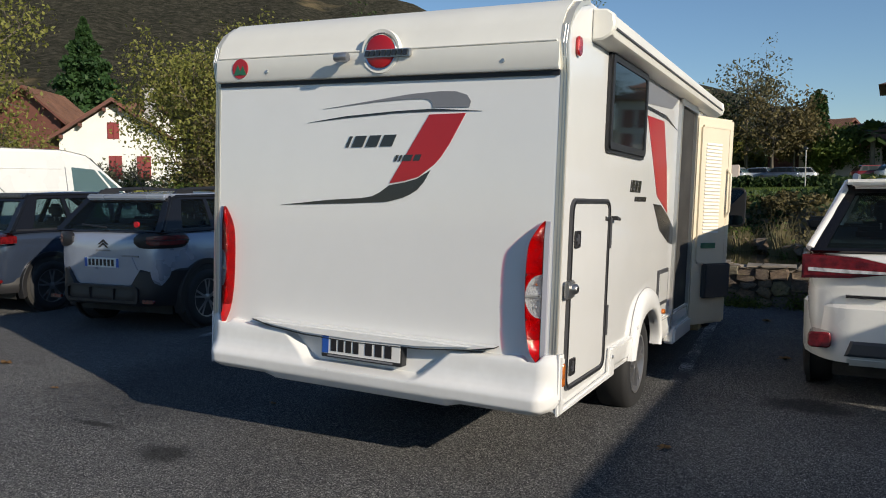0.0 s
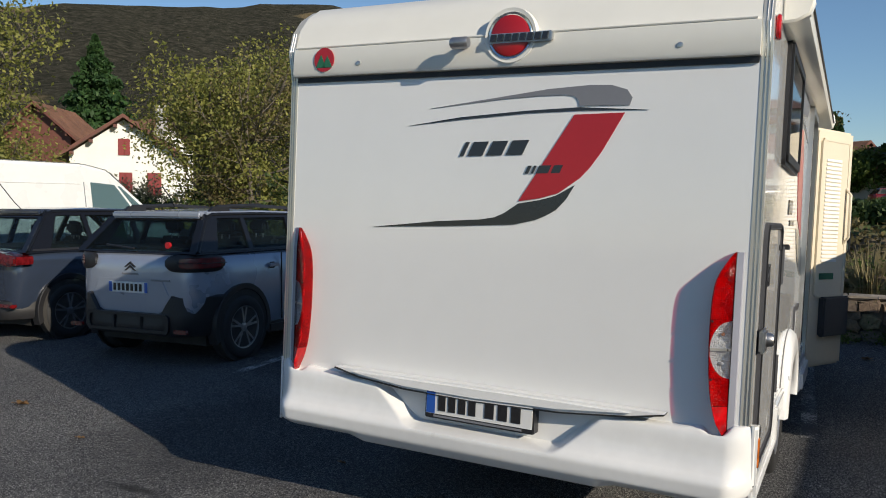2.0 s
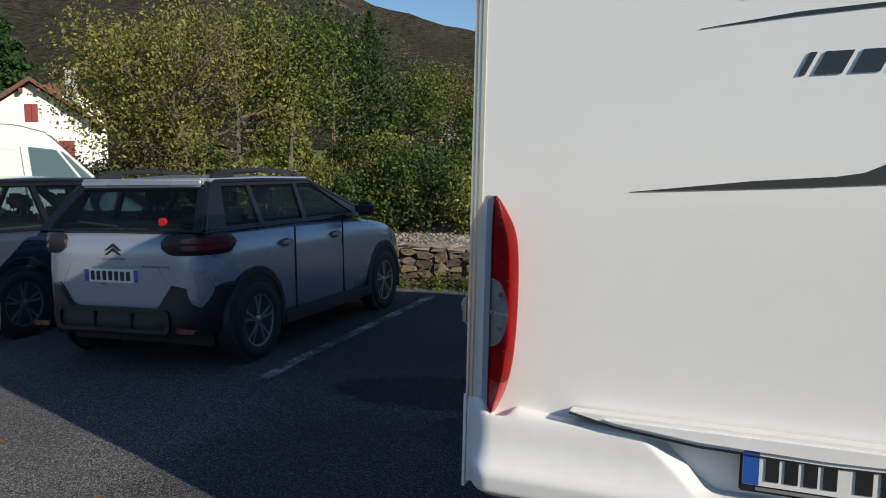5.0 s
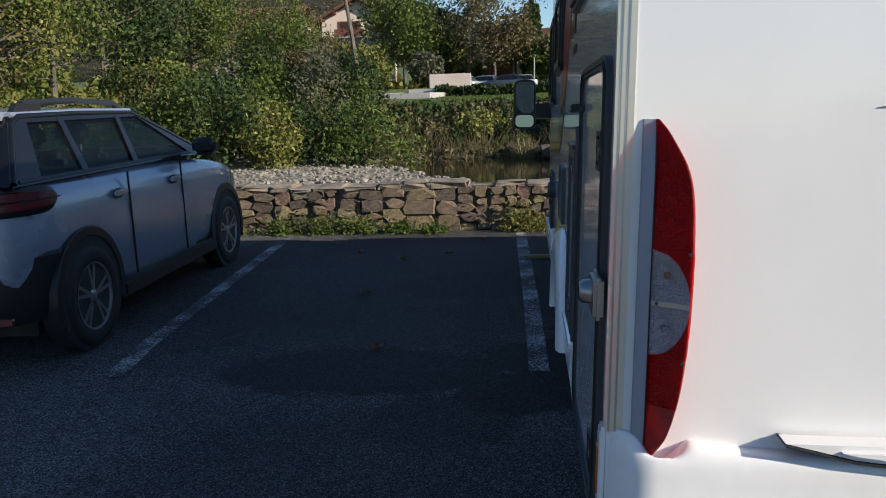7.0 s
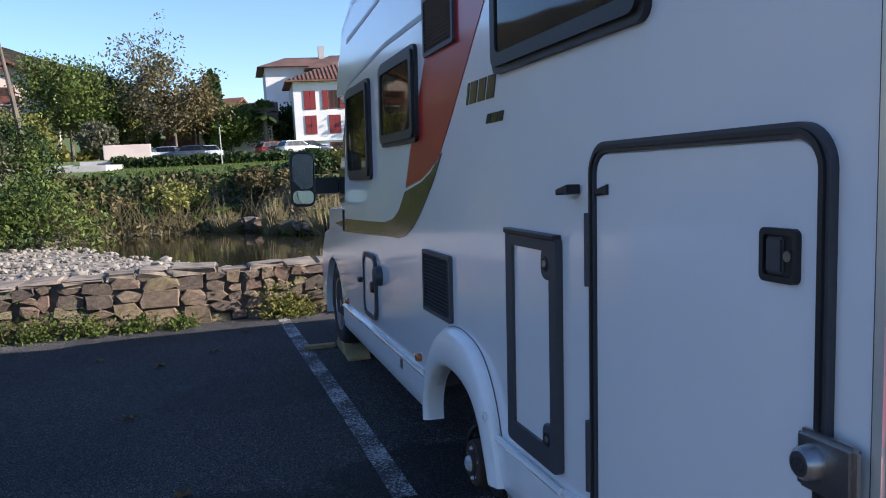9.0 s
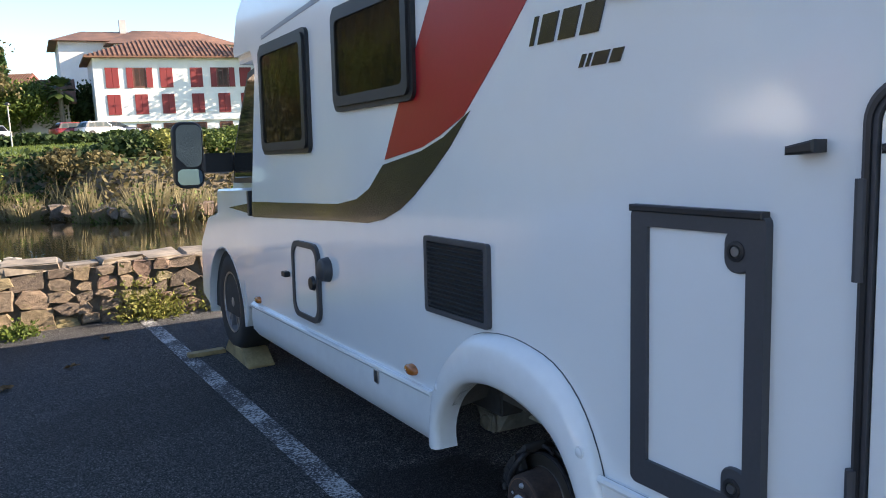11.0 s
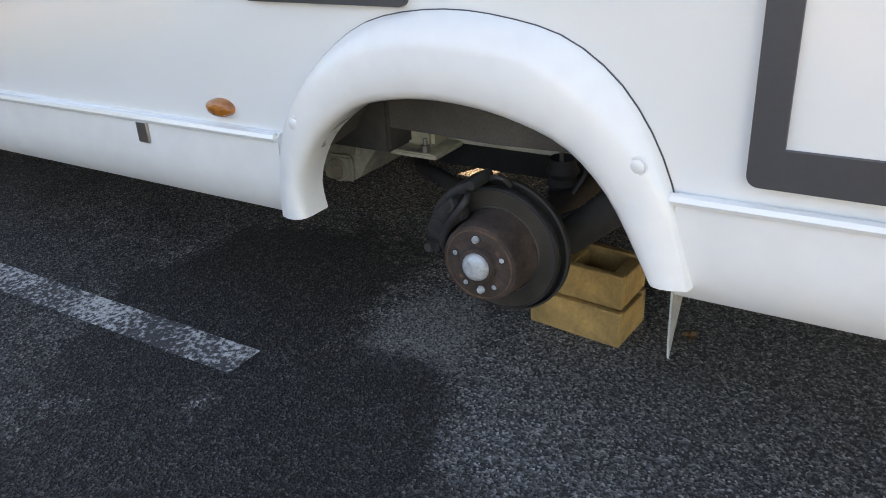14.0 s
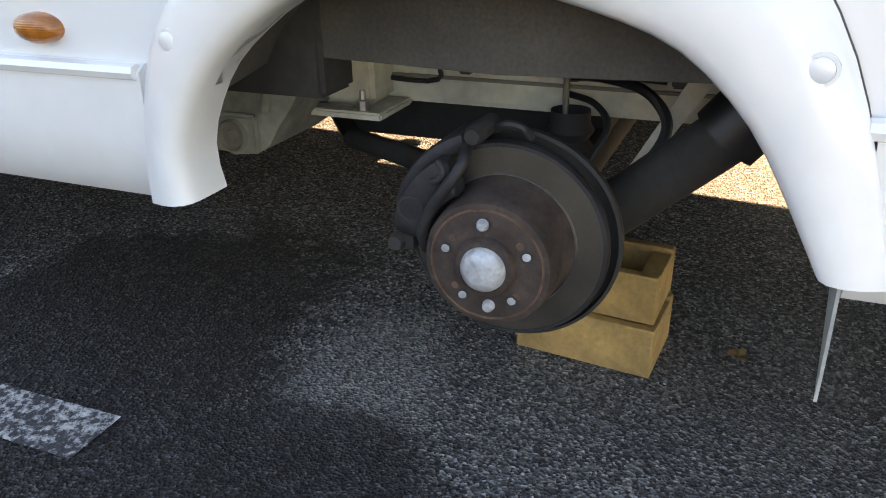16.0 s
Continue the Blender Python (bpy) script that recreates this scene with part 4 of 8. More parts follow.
def acrylic(side, y0, y1, z0, z1, foil=False):
    w = part("window", frame_ring(rrect(y0, z0, y1, z1, 0.04), rrect(y0 + 0.035, z0 + 0.035, y1 - 0.035, z1 - 0.035, 0.025), "x", X(side, 0.0), X(side, 0.018)), BLACK, home, "black-framed dark acrylic window")
    part("window_rim", frame_ring(rrect(y0 + 0.02, z0 + 0.02, y1 - 0.02, z1 - 0.02, 0.035), rrect(y0 + 0.06, z0 + 0.06, y1 - 0.06, z1 - 0.06, 0.03), "x", X(side, 0.012), X(side, 0.03)), BLACK, w)
    part("pane", prism(rrect(y0 + 0.03, z0 + 0.03, y1 - 0.03, z1 - 0.03, 0.03), "x", X(side, 0.004), X(side, 0.024), 0.006, 2), AMBER if foil else ACRYL, w, "dark tinted acrylic pane")
    part("blind", box(*sorted((X(side, -0.002), X(side, 0.002))), y0 + 0.03, y1 - 0.03, z0 + 0.03, z1 - 0.03), FOIL if foil else SOOT_SHADE, w, "crinkled foil blind" if foil else "")


acrylic("l", 0.62, 1.555, 1.85, 2.36)
acrylic("l", 2.54, 3.27, 1.69, 2.12, True)
acrylic("l", 3.59, 4.31, 1.525, 2.10, True)
acrylic("r", 0.72, 1.66, 1.855, 2.44)


def grille(side, y0, y1, z0, z1, n):
    g = part("vent_grille", frame_ring(rrect(y0, z0, y1, z1, 0.015), rrect(y0 + 0.022, z0 + 0.018, y1 - 0.022, z1 - 0.018, 0.006), "x", X(side, 0.0), X(side, 0.016)), DARK, home, "dark grey louvred vent grille")
    part("grille_back", box(*sorted((X(side, -0.002), X(side, 0.003))), y0 + 0.01, y1 - 0.01, z0 + 0.01, z1 - 0.01), BLACK, g)
    p = (z1 - z0 - 0.036) / n
    me = None
    for k in range(n):
        z = z0 + 0.018 + p * (k + 0.5)
        if me is None:
            first = part("slat", prism([(X(side, 0.003), -p * 0.42), (X(side, 0.006), -p * 0.45), (X(side, 0.015), p * 0.12), (X(side, 0.012), p * 0.2)], "y", y0 + 0.02, y1 - 0.02), DARK, g)
            me = first.data
            o = first
        else:
            o = new("slat", me)
            o.parent = g
        o.location.z = z


grille("l", 2.085, 2.495, 0.952, 1.22, 15)
grille("l", 1.975, 2.40, 2.03, 2.27, 13)

# service door with its dark frame and two locks
o = rrect(1.072, 0.70, 1.447, 1.362, 0.02, 6)
i = [(min(max(y, 1.118), 1.395), min(max(z, 0.765), 1.32)) for y, z in o]
sd = slab("service_door", rrect(1.115, 0.755, 1.40, 1.33, 0.004), "l", 0.0, 0.012, WHITE, "white service door with dark grey frame")
ring("service_frame", o, i, "l", 0.0, 0.022, DARK, "", sd)
for zc in (1.285, 0.785):
    slab("lock_tab", rrect(1.105, zc - 0.045, 1.175, zc + 0.045, 0.03, 6), "l", 0.0, 0.021, DARK, "", 0.003, sd)
    part("lock_core", lathe([(0.0, X("l", 0.026)), (0.010, X("l", 0.026)), (0.012, X("l", 0.02))], (0, 1.143, zc), "x", 20), STEEL, sd, "steel key lock")
    part("lock_bezel", lathe([(0.013, X("l", 0.02)), (0.014, X("l", 0.025)), (0.021, X("l", 0.024)), (0.023, X("l", 0.018))], (0, 1.143, zc), "x", 20), BLACK, sd)
slab("frame_cap", [(1.078, 1.352), (1.45, 1.354), (1.45, 1.37), (1.078, 1.368)], "l", 0.0, 0.028, BLACK, "", 0.003, sd)

# cassette flap with its cap and latch
cf = slab("cassette_door", rrect(3.575, 0.735, 3.895, 1.07, 0.06, 6), "l", 0.0, 0.010, WHITE, "white cassette flap in a grey frame", 0.003)
ring("flap_frame", rrect(3.55, 0.712, 3.92, 1.095, 0.075, 6), rrect(3.578, 0.738, 3.892, 1.068, 0.06, 6), "l", 0.0, 0.018, DARK, "grey flap frame", cf)
part("flap_lock", lathe([(0.0, X("l", 0.03)), (0.03, X("l", 0.028)), (0.036, X("l", 0.012))], (0, 3.627, 0.906), "x", 24), BLACK, cf, "black round lock")
part("filler_cap", lathe([(0.0, X("l", 0.045)), (0.04, X("l", 0.043)), (0.052, X("l", 0.035)), (0.058, X("l", 0.0))], (0, 3.46, 0.99), "x", 28), DARK, home, "dark grey filler cap")
slab("door_catch", rrect(4.0, 0.89, 4.06, 0.92, 0.008), "l", 0.0, 0.03, BLACK, "black door catch", 0.004)

# side stripes
LRED = [(1.50, 2.30), (1.66, 2.11), (2.03, 1.78), (2.229, 1.618), (2.38, 1.562), (2.512, 1.525), (2.816, 1.484), (2.70, 1.66), (2.55, 1.85), (2.40, 2.05), (2.28, 2.30)]
LBLK = [(2.19, 1.63), (2.32, 1.52), (2.448, 1.435), (2.58, 1.355), (2.70, 1.298), (2.84, 1.255), (2.989, 1.232), (3.3, 1.222), (4.57, 1.172), (4.62, 1.172), (4.62, 1.258), (4.59, 1.26), (3.6, 1.288), (3.307, 1.297), (3.10, 1.325), (2.967, 1.372), (2.833, 1.465), (2.52, 1.512), (2.36, 1.555)]
slab("stripe_red", LRED, "l", -0.001, 0.003, D_RED)
slab("stripe_swoosh", LBLK, "l", -0.001, 0.0035, D_BLACK)
slab("stripe_grey", [(3.3, 2.455), (4.3, 2.40), (4.3, 2.43), (3.3, 2.475)], "l", -0.001, 0.003, D_GREY)
slab("stripe_grey", [(2.42, 2.20), (3.2, 2.20), (4.3, 2.135), (4.3, 2.155), (3.2, 2.225), (2.42, 2.225)], "l", -0.001, 0.003, D_GREY)
slab("stripe_red", [(1.774, 2.168), (2.329, 2.18), (2.50, 1.85), (2.607, 1.487), (2.40, 1.56), (2.20, 1.62), (2.02, 1.86)], "r", -0.001, 0.003, D_RED)
slab("stripe_swoosh", [(2.093, 1.56), (2.36, 1.55), (2.62, 1.475), (2.97, 1.33), (2.97, 1.22), (2.7, 1.25), (2.35, 1.36)], "r", -0.001, 0.003, D_BLACK)
slab("stripe_grey", [(1.72, 2.44), (1.78, 2.25), (2.6, 2.30), (2.9, 2.42)], "r", -0.001, 0.003, D_GREY)
slab("stripe_black", [(1.7, 2.21), (2.4, 2.20), (2.9, 2.15), (2.4, 2.23), (1.7, 2.235)], "r", -0.001, 0.003, D_BLACK)


def side_word(side, y0, z0, h, scale, widths):
    for o, i in glyphs("", lambda u, v: (y0 + (-u if side == "l" else u) * scale, z0 + v * h), widths, 0.35, None):
        a, b = X(side, -0.001), X(side, 0.004)
        part("word_bar", frame_ring(o, i, "x", a, b) if i else prism(o, "x", a, b), D_BLACK, home)


side_word("l", 1.87, 1.785, 0.075, 0.08, [(0.22, 0), (0.85, 0), (0.85, 0), (0.9, 0)])
side_word("l", 1.66, 1.705, 0.032, 0.048, [(0.3, 0), (0.22, 0), (1.1, 0), (0.8, 0)])
side_word("r", 1.37, 1.635, 0.08, 0.08, [(0.22, 0), (0.85, 0), (0.85, 0), (0.9, 0)])
side_word("r", 1.5, 1.575, 0.032, 0.05, [(0.3, 0), (0.22, 0), (1.1, 0), (0.8, 0), (0.3, 0), (0.7, 0), (0.7, 0), (0.7, 0)])

# entrance door standing open on the right side, black sheet for the doorway's shade, awning
# No hole is cut: a flat black sheet stands in for the unlit interior.
slab("doorway_shade", [(2.92, 0.55), (3.62, 0.55), (3.62, 2.38), (2.92, 2.38)], "r", -0.001, 0.004, SOOT_SHADE, "black sheet in place of the shade in the open doorway")
ring("doorway_frame", rrect(2.88, 0.52, 3.66, 2.42, 0.05), rrect(2.93, 0.56, 3.61, 2.37, 0.04), "r", 0.0, 0.03, SILVER, "silver doorway frame")
part("step_edge", box(W - 0.05, W + 0.06, 2.9, 3.65, 0.40, 0.55, 0.02), BUMPER_WHITE, home)
dm = pose(W + 0.01, 3.66, 0, 0, 0, 0) @ pose(0, 0, 0, 0, 0, 64)
ed = new("entrance_door")
ed.parent = home
ed.matrix_local = dm
ed["label"] = "cream entrance door standing open"
part("door_leaf", box(0.0, 0.58, -0.02, 0.03, 0.45, 2.36, 0.02), PEACH, ed)
part("door_lining", box(0.06, 0.50, -0.034, -0.018, 1.02, 2.28, 0.02), PEACH, ed)
part("door_bin", box(0.16, 0.55, -0.075, -0.02, 0.70, 1.02, 0.012), DARK, ed, "dark door pocket")
for k in range(26):
    part("blind_slat", box(0.13, 0.37, -0.042, -0.03, 1.30 + k * 0.032, 1.322 + k * 0.032, 0.004, 1), PLASTER, ed)
part("grab_bar", tube([(0.47, -0.03, 1.45), (0.47, -0.075, 1.5), (0.47, -0.075, 1.85), (0.47, -0.03, 1.9)], 0.012), PEACH, ed)
part("door_label", box(0.12, 0.34, -0.038, -0.032, 1.16, 1.21), D_GREEN, ed)
aw = [(0.0, 2.42), (0.055, 2.425), (0.10, 2.45), (0.115, 2.50), (0.105, 2.56), (0.07, 2.585), (0.0, 2.59)]
part("awning", prism([(W + x, z) for x, z in aw], "y", 0.40, 4.55, 0.01), CREAM, home, "cream roll-out awning case")
part("awning_slot", box(W + 0.1, W + 0.119, 0.43, 4.5, 2.485, 2.495), DARK, home)
for y in (0.4, 4.55):
    part("awning_end", prism([(W + x * 1.08, z) for x, z in aw], "y", y - 0.03, y + 0.03, 0.01), CREAM, home)
part("roof_dome", lathe([(0.0, 0.10), (0.15, 0.095), (0.21, 0.07), (0.22, 0.055), (0.2, 0.05), (0.06, 0.04), (0.06, -0.03)], (1.9, 1.9, 2.64), "z", 32), CREAM, home, "white round roof aerial")
part("roof_light", box(0.8, 1.4, 2.6, 3.2, 2.62, 2.70, 0.02), BLACK, home)
slab("outlet_frame", rrect(2.36, 0.77, 2.74, 1.05, 0.02), "r", 0.0, 0.012, DARK)
slab("outlet_flap", rrect(2.40, 0.80, 2.70, 1.02, 0.01), "r", 0.0, 0.016, WHITE)
slab("porch_lamp", rrect(2.85, 2.44, 3.1, 2.50, 0.02), "r", 0.0, 0.03, CHROME)

# cab and front
CAB = [(4.64, 0.55), (4.64, 2.0), (4.7, 2.10), (5.0, 2.06), (5.55, 1.36), (6.0, 1.14), (6.22, 0.95), (6.28, 0.6), (6.2, 0.42), (6.06, 0.42)]
arc = [(5.56 + 0.46 * math.cos(t), 0.43 + 0.46 * math.sin(t)) for t in np.linspace(0, math.pi, 17)]
cab_out = CAB[:9] + [(6.03, 0.42)] + arc + [(5.08, 0.5)]
part("cab_body", prism(cab_out, "x", 0.13, W - 0.13, 0.05, 3), WHITE, home, "white cab with bonnet")
for s in "lr":
    slab("cab_door", [(4.66, 0.58), (4.66, 1.34), (5.56, 1.31), (5.60, 1.1), (5.42, 0.93), (5.0, 0.8), (4.95, 0.58)], s, -0.105, -0.03, WHITE, "white cab door", 0.015)
    g = slab("cab_window", [(4.66, 1.40), (5.20, 1.39), (5.19, 1.52), (4.96, 1.80), (4.80, 1.98), (4.66, 2.0)], s, -0.08, -0.06, ACRYL, "dark cab side window", 0.004)
    slab("window_seal", [(4.64, 1.365), (5.26, 1.355), (5.24, 1.53), (4.98, 1.84), (4.82, 2.02), (4.64, 2.04)], s, -0.10, -0.068, BLACK, "", 0.004)
    slab("door_handle", rrect(4.70, 1.17, 4.74, 1.32, 0.012), s, -0.04, 0.0, BLACK, "black cab door handle", 0.004)
    slab("stripe_black", [(4.66, 1.175), (5.26, 1.198), (4.66, 1.255)], s, -0.031, -0.027, D_BLACK)
    part("fender", loft([[(X(s, -0.125), 5.56 + r * math.cos(t), 0.43 + r * math.sin(t)), (X(s, -0.05), 5.56 + r * math.cos(t), 0.43 + r * math.sin(t))][::1] for r in (0.47,) for t in np.linspace(-0.1, math.pi, 17)], closed=False), WHITE, home)
    slab("fender_panel", [(5.56 + 0.47 * math.cos(t), 0.43 + 0.47 * math.sin(t)) for t in np.linspace(0, math.pi, 17)] + [(5.04, 0.5), (5.04, 0.93), (5.3, 1.2), (5.95, 1.10), (6.2, 0.9), (6.24, 0.5)], s, -0.14, -0.05, WHITE, "white front wing", 0.012)
    part("front_liner", prism(arc, "x", X(s, -0.10), X(s, -0.4)), SOOT_SHADE, home)
    mi = part("wing_mirror", loft([[(a_, y, b_) for a_, b_ in rrect(sorted((X(s, 0.11), X(s, 0.30)))[0] + q, 1.33 + q, sorted((X(s, 0.11), X(s, 0.30)))[1] - q, 1.75 - q, 0.06, 6)] for y, q in ((5.27, 0.006), (5.28, 0.0), (5.34, 0.004), (5.39, 0.025), (5.41, 0.05))]), BLACK, home, "black cab door mirror")
    xa, xb = sorted((X(s, 0.128), X(s, 0.282)))
    part("mirror_face", loft([[(a_, y + 0.12 * (1.60 - b_) - (0.02 if s == "l" else -0.02) * (a_ - xa) / (xb - xa), b_) for a_, b_ in rrect(xa, 1.465, xb, 1.73, 0.045, 6)] for y in (5.262, 5.275)]), MIRROR, mi, "mirror glass")
    part("mirror_face", loft([[(a_, y, b_) for a_, b_ in rrect(xa, 1.352, xb, 1.452, 0.035, 6)] for y in (5.264, 5.275)]), MIRROR, mi, "mirror glass")
    part("mirror_arm", prism([(5.24, 1.43), (5.36, 1.42), (5.36, 1.54), (5.24, 1.55)], "x", X(s, -0.08), X(s, 0.13), 0.02), BLACK, mi)
part("windscreen", prism([(4.98, 2.05), (5.56, 1.37), (5.58, 1.39), (5.0, 2.08)], "x", 0.2, W - 0.2), ACRYL, home, "dark windscreen")
part("front_cap", prism([(4.3, 2.6), (4.6, 2.55), (4.9, 2.38), (5.02, 2.15), (4.98, 2.08), (4.6, 2.08), (4.3, 2.2)], "x", 0.03, W - 0.03, 0.04, 3), WHITE, home, "white cap over the cab")

# floor and underbody
def bent(pts, k=6):
    """Points of a smooth curve through pts."""
    p = [Vector(q) for q in pts]
    p = [p[0] * 2 - p[1]] + p + [p[-1] * 2 - p[-2]]
    res = []
    for i in range(1, len(p) - 2):
        for t in np.linspace(0, 1, k, endpoint=False):
            t = float(t)
            res.append(0.5 * (2 * p[i] + (p[i + 1] - p[i - 1]) * t + (2 * p[i - 1] - 5 * p[i] + 4 * p[i + 1] - p[i + 2]) * t * t + (3 * p[i] - 3 * p[i + 1] + p[i + 2] - p[i - 1]) * t ** 3))
    return [tuple(q) for q in res] + [tuple(p[-2])]


part("floor_pan", box(0.05, W - 0.05, 0.05, 4.7, 0.80, 0.86), SOOT_SHADE, home, "black floor pan")
part("tail_pan", box(0.06, W - 0.06, 0.04, 1.38, 0.50, 0.56, 0.01), SOOT_SHADE, home, "black rear underfloor")
part("front_pan", box(0.06, W - 0.06, 2.85, 4.66, 0.50, 0.56, 0.01), SOOT_SHADE, home)
for x in (0.52, 1.66):
    part("chassis_rail", box(x, x + 0.08, 1.2, 2.9, 0.50, 0.70, 0.012), BEIGE, home, "beige chassis rail")
    for y in (1.62, 2.02, 2.3):
        part("rail_bolt", lathe([(0.0, x - 0.008), (0.009, x - 0.008), (0.011, x + 0.002)], (0, y, 0.60), "x", 10), STEEL, home)
part("rail_seam", box(0.514, 0.522, 1.3, 2.6, 0.55, 0.556), MORTAR, home)
part("cross_member", box(0.5, 1.76, 2.66, 2.76, 0.5, 0.66, 0.01), BEIGE, home)
part("rail_bracket", loft([[(x0, ya, z), (x0 - 0.02, (ya + yb) / 2, z), (x0, yb, z), (x0 + 0.2, yb, z), (x0 + 0.2, ya, z)] for z, ya, yb, x0 in ((0.700, 2.348, 2.768, 0.250), (0.620, 2.368, 2.728, 0.255), (0.572, 2.393, 2.688, 0.280), (0.537, 2.418, 2.668, 0.285), (0.502, 2.443, 2.628, 0.280), (0.467, 2.463, 2.598, 0.275), (0.448, 2.493, 2.568, 0.280))]), CAST, home, "dusty grey cast spring bracket")
part("liner_lip", box(0.15, 0.25, 2.27, 2.76, 0.592, 0.76, 0.008), SOOT_SHADE, home)
part("bracket_rib", tube(bent([(0.262, 2.438, 0.66), (0.262, 2.448, 0.58), (0.262, 2.458, 0.53)]), 0.008, 8), CAST, home)
part("bracket_flange", box(0.245, 0.262, 2.468, 2.563, 0.457, 0.527, 0.006), CAST, home)
part("bracket_bush", lathe([(0.0, 0.238), (0.009, 0.238), (0.012, 0.243), (0.022, 0.243), (0.026, 0.236), (0.029, 0.24), (0.030, 0.27)], (0, 2.515, 0.490), "x", 24), MORTAR, home, "rusty spring bush")
part("bracket_box", box(0.43, 0.53, 2.335, 2.485, 0.508, 0.70, 0.012), BEIGE, home, "beige bracket box on the chassis rail")
part("bracket_plate", box(0.39, 0.53, 2.30, 2.50, 0.494, 0.508, 0.004), BEIGE, home)
for y in (2.345, 2.455):
    part("bracket_bolt", lathe([(0.0, 0.545), (0.006, 0.544), (0.007, 0.528), (0.013, 0.526), (0.013, 0.507)], (0.41, y, 0), "z", 8), STEEL, home)
part("bracket_clamp", box(0.398, 0.414, 2.36, 2.44, 0.508, 0.516, 0.003), STEEL, home)
HY, HZ = 1.971, 0.424
part("axle_beam", tube([(0.2, HY - 0.02, HZ), (W - 0.2, HY - 0.02, HZ)], 0.035, 14), SOOT_SHADE, home, "black rear axle beam")
part("trailing_arm", tube([(0.80, 2.66, 0.44), (0.50, 2.42, 0.422), (0.38, 2.20, 0.430), (0.30, 2.0, 0.435)], 0.021, 14), SOOT_SHADE, home, "black trailing arm")
part("trailing_arm", tube([(W - 0.40, 2.44, 0.55), (W - 0.34, 2.0, 0.40)], 0.035, 12), SOOT_SHADE, home)
part("cross_tube", box(0.60, 0.72, 1.93, 2.52, 0.402, 0.50, 0.012), SOOT_SHADE, home, "black exhaust shield")
for x, y0, y1 in ((0.30, 1.86, 1.52), (W - 0.3, 1.86, 1.52)):
    da = part("damper", tube([(x, y0 + 0.03, 0.39), (x + 0.02, (y0 + y1) / 2, 0.56)], 0.043, 18), SOOT_SHADE, home, "black shock absorber")
    part("damper_sleeve", tube([(x + 0.02, (y0 + y1) / 2 + 0.02, 0.54), (x + 0.04, y1 - 0.02, 0.80)], 0.054, 18), BLACK, da)
part("air_bellows", lathe([(0.03, 0.42), (0.038, 0.44), (0.03, 0.45), (0.042, 0.465), (0.032, 0.48), (0.042, 0.495), (0.034, 0.51), (0.034, 0.53)], (0.45, 1.968, 0), "z", 24), RUBBER, home, "black rubber bump bellows")
# Plate added only to keep sun patches off the ground under the floor.
part("sun_block_plate", box(W - 0.2, W - 0.18, 2.18, 2.62, 0.475, 0.70), SOOT_SHADE, home, "black plate added to block sun under the floor")
part("brake_hose", tube(bent([(0.50, 1.985, 0.575), (0.46, 1.92, 0.585), (0.42, 1.84, 0.575), (0.39, 1.80, 0.53), (0.36, 1.83, 0.47), (0.30, 1.90, 0.44)]), 0.009), BLACK, home, "black rubber brake hose")
part("brake_hose", tube(bent([(0.50, 1.99, 0.545), (0.46, 1.93, 0.54), (0.43, 1.90, 0.51), (0.40, 1.92, 0.46)]), 0.006), BLACK, home)
part("brake_line", tube(bent([(0.512, 2.6, 0.57), (0.512, 2.26, 0.545), (0.512, 2.22, 0.595), (0.512, 1.98, 0.60), (0.512, 1.92, 0.58), (0.50, 1.82, 0.575)]), 0.005), BLACK, home, "thin black brake line")
for y in (2.18, 1.98, 1.80):
    part("line_clip", box(0.498, 0.522, y - 0.012, y + 0.012, 0.565, 0.625, 0.003), BLACK, home)
part("inner_strut", prism([(1.86, 0.40), (1.885, 0.40), (1.775, 0.60), (1.735, 0.60)], "x", 0.44, 0.46), BEIGE, home)
part("rail_hook", tube(bent([(0.50, 1.985, 0.63), (0.48, 1.985, 0.56), (0.48, 1.985, 0.51), (0.47, 1.99, 0.50)]), 0.006), MORTAR, home)
part("exhaust", tube([(1.2, 2.6, 0.55), (1.2, 1.6, 0.55), (1.25, 0.6, 0.56)], 0.05, 14), SOOT_SHADE, home)
part("waste_tank", box(0.6, 1.6, 3.0, 4.2, 0.45, 0.62, 0.03), SOOT_SHADE, home)
part("fuel_tank", box(0.85, 1.45, 1.75, 2.85, 0.43, 0.64, 0.04), SOOT_SHADE, home, "black tank under the floor")
part("spare_carrier", box(0.75, 1.55, 0.9, 1.75, 0.50, 0.66, 0.04), SOOT_SHADE, home)
part("rear_beam", box(0.45, 1.8, 1.60, 1.68, 0.56, 0.68, 0.01), SOOT_SHADE, home)

# bare brake disc, hub and caliper where the wheel is missing
FX, DX = 0.085, 0.112
disc = part("brake_disc", lathe([(0.10, DX), (0.140, DX), (0.143, DX + 0.003), (0.143, DX + 0.018), (0.140, DX + 0.022), (0.05, DX + 0.022)], (0, HY, HZ), "x", 72), DISC_STEEL, home, "worn bare brake disc, rusty at the middle")
part("disc_lip", lathe([(0.1375, DX - 0.0012), (0.1425, DX - 0.0012), (0.1445, DX + 0.003), (0.1445, DX + 0.012)], (0, HY, HZ), "x", 72), IRON, disc)
part("disc_groove", lathe([(0.0985, DX - 0.0022), (0.1005, DX - 0.0022), (0.102, DX + 0.001)], (0, HY, HZ), "x", 72), STEEL, disc, "bright worn edge")
part("disc_hat", lathe([(0.0, FX - 0.056), (0.078, FX - 0.056), (0.086, FX - 0.054), (0.089, FX - 0.048), (0.092, FX - 0.02), (0.094, DX - 0.006), (0.100, DX + 0.001)], (0, HY, HZ), "x", 64), RUST, disc, "rusty disc hat")
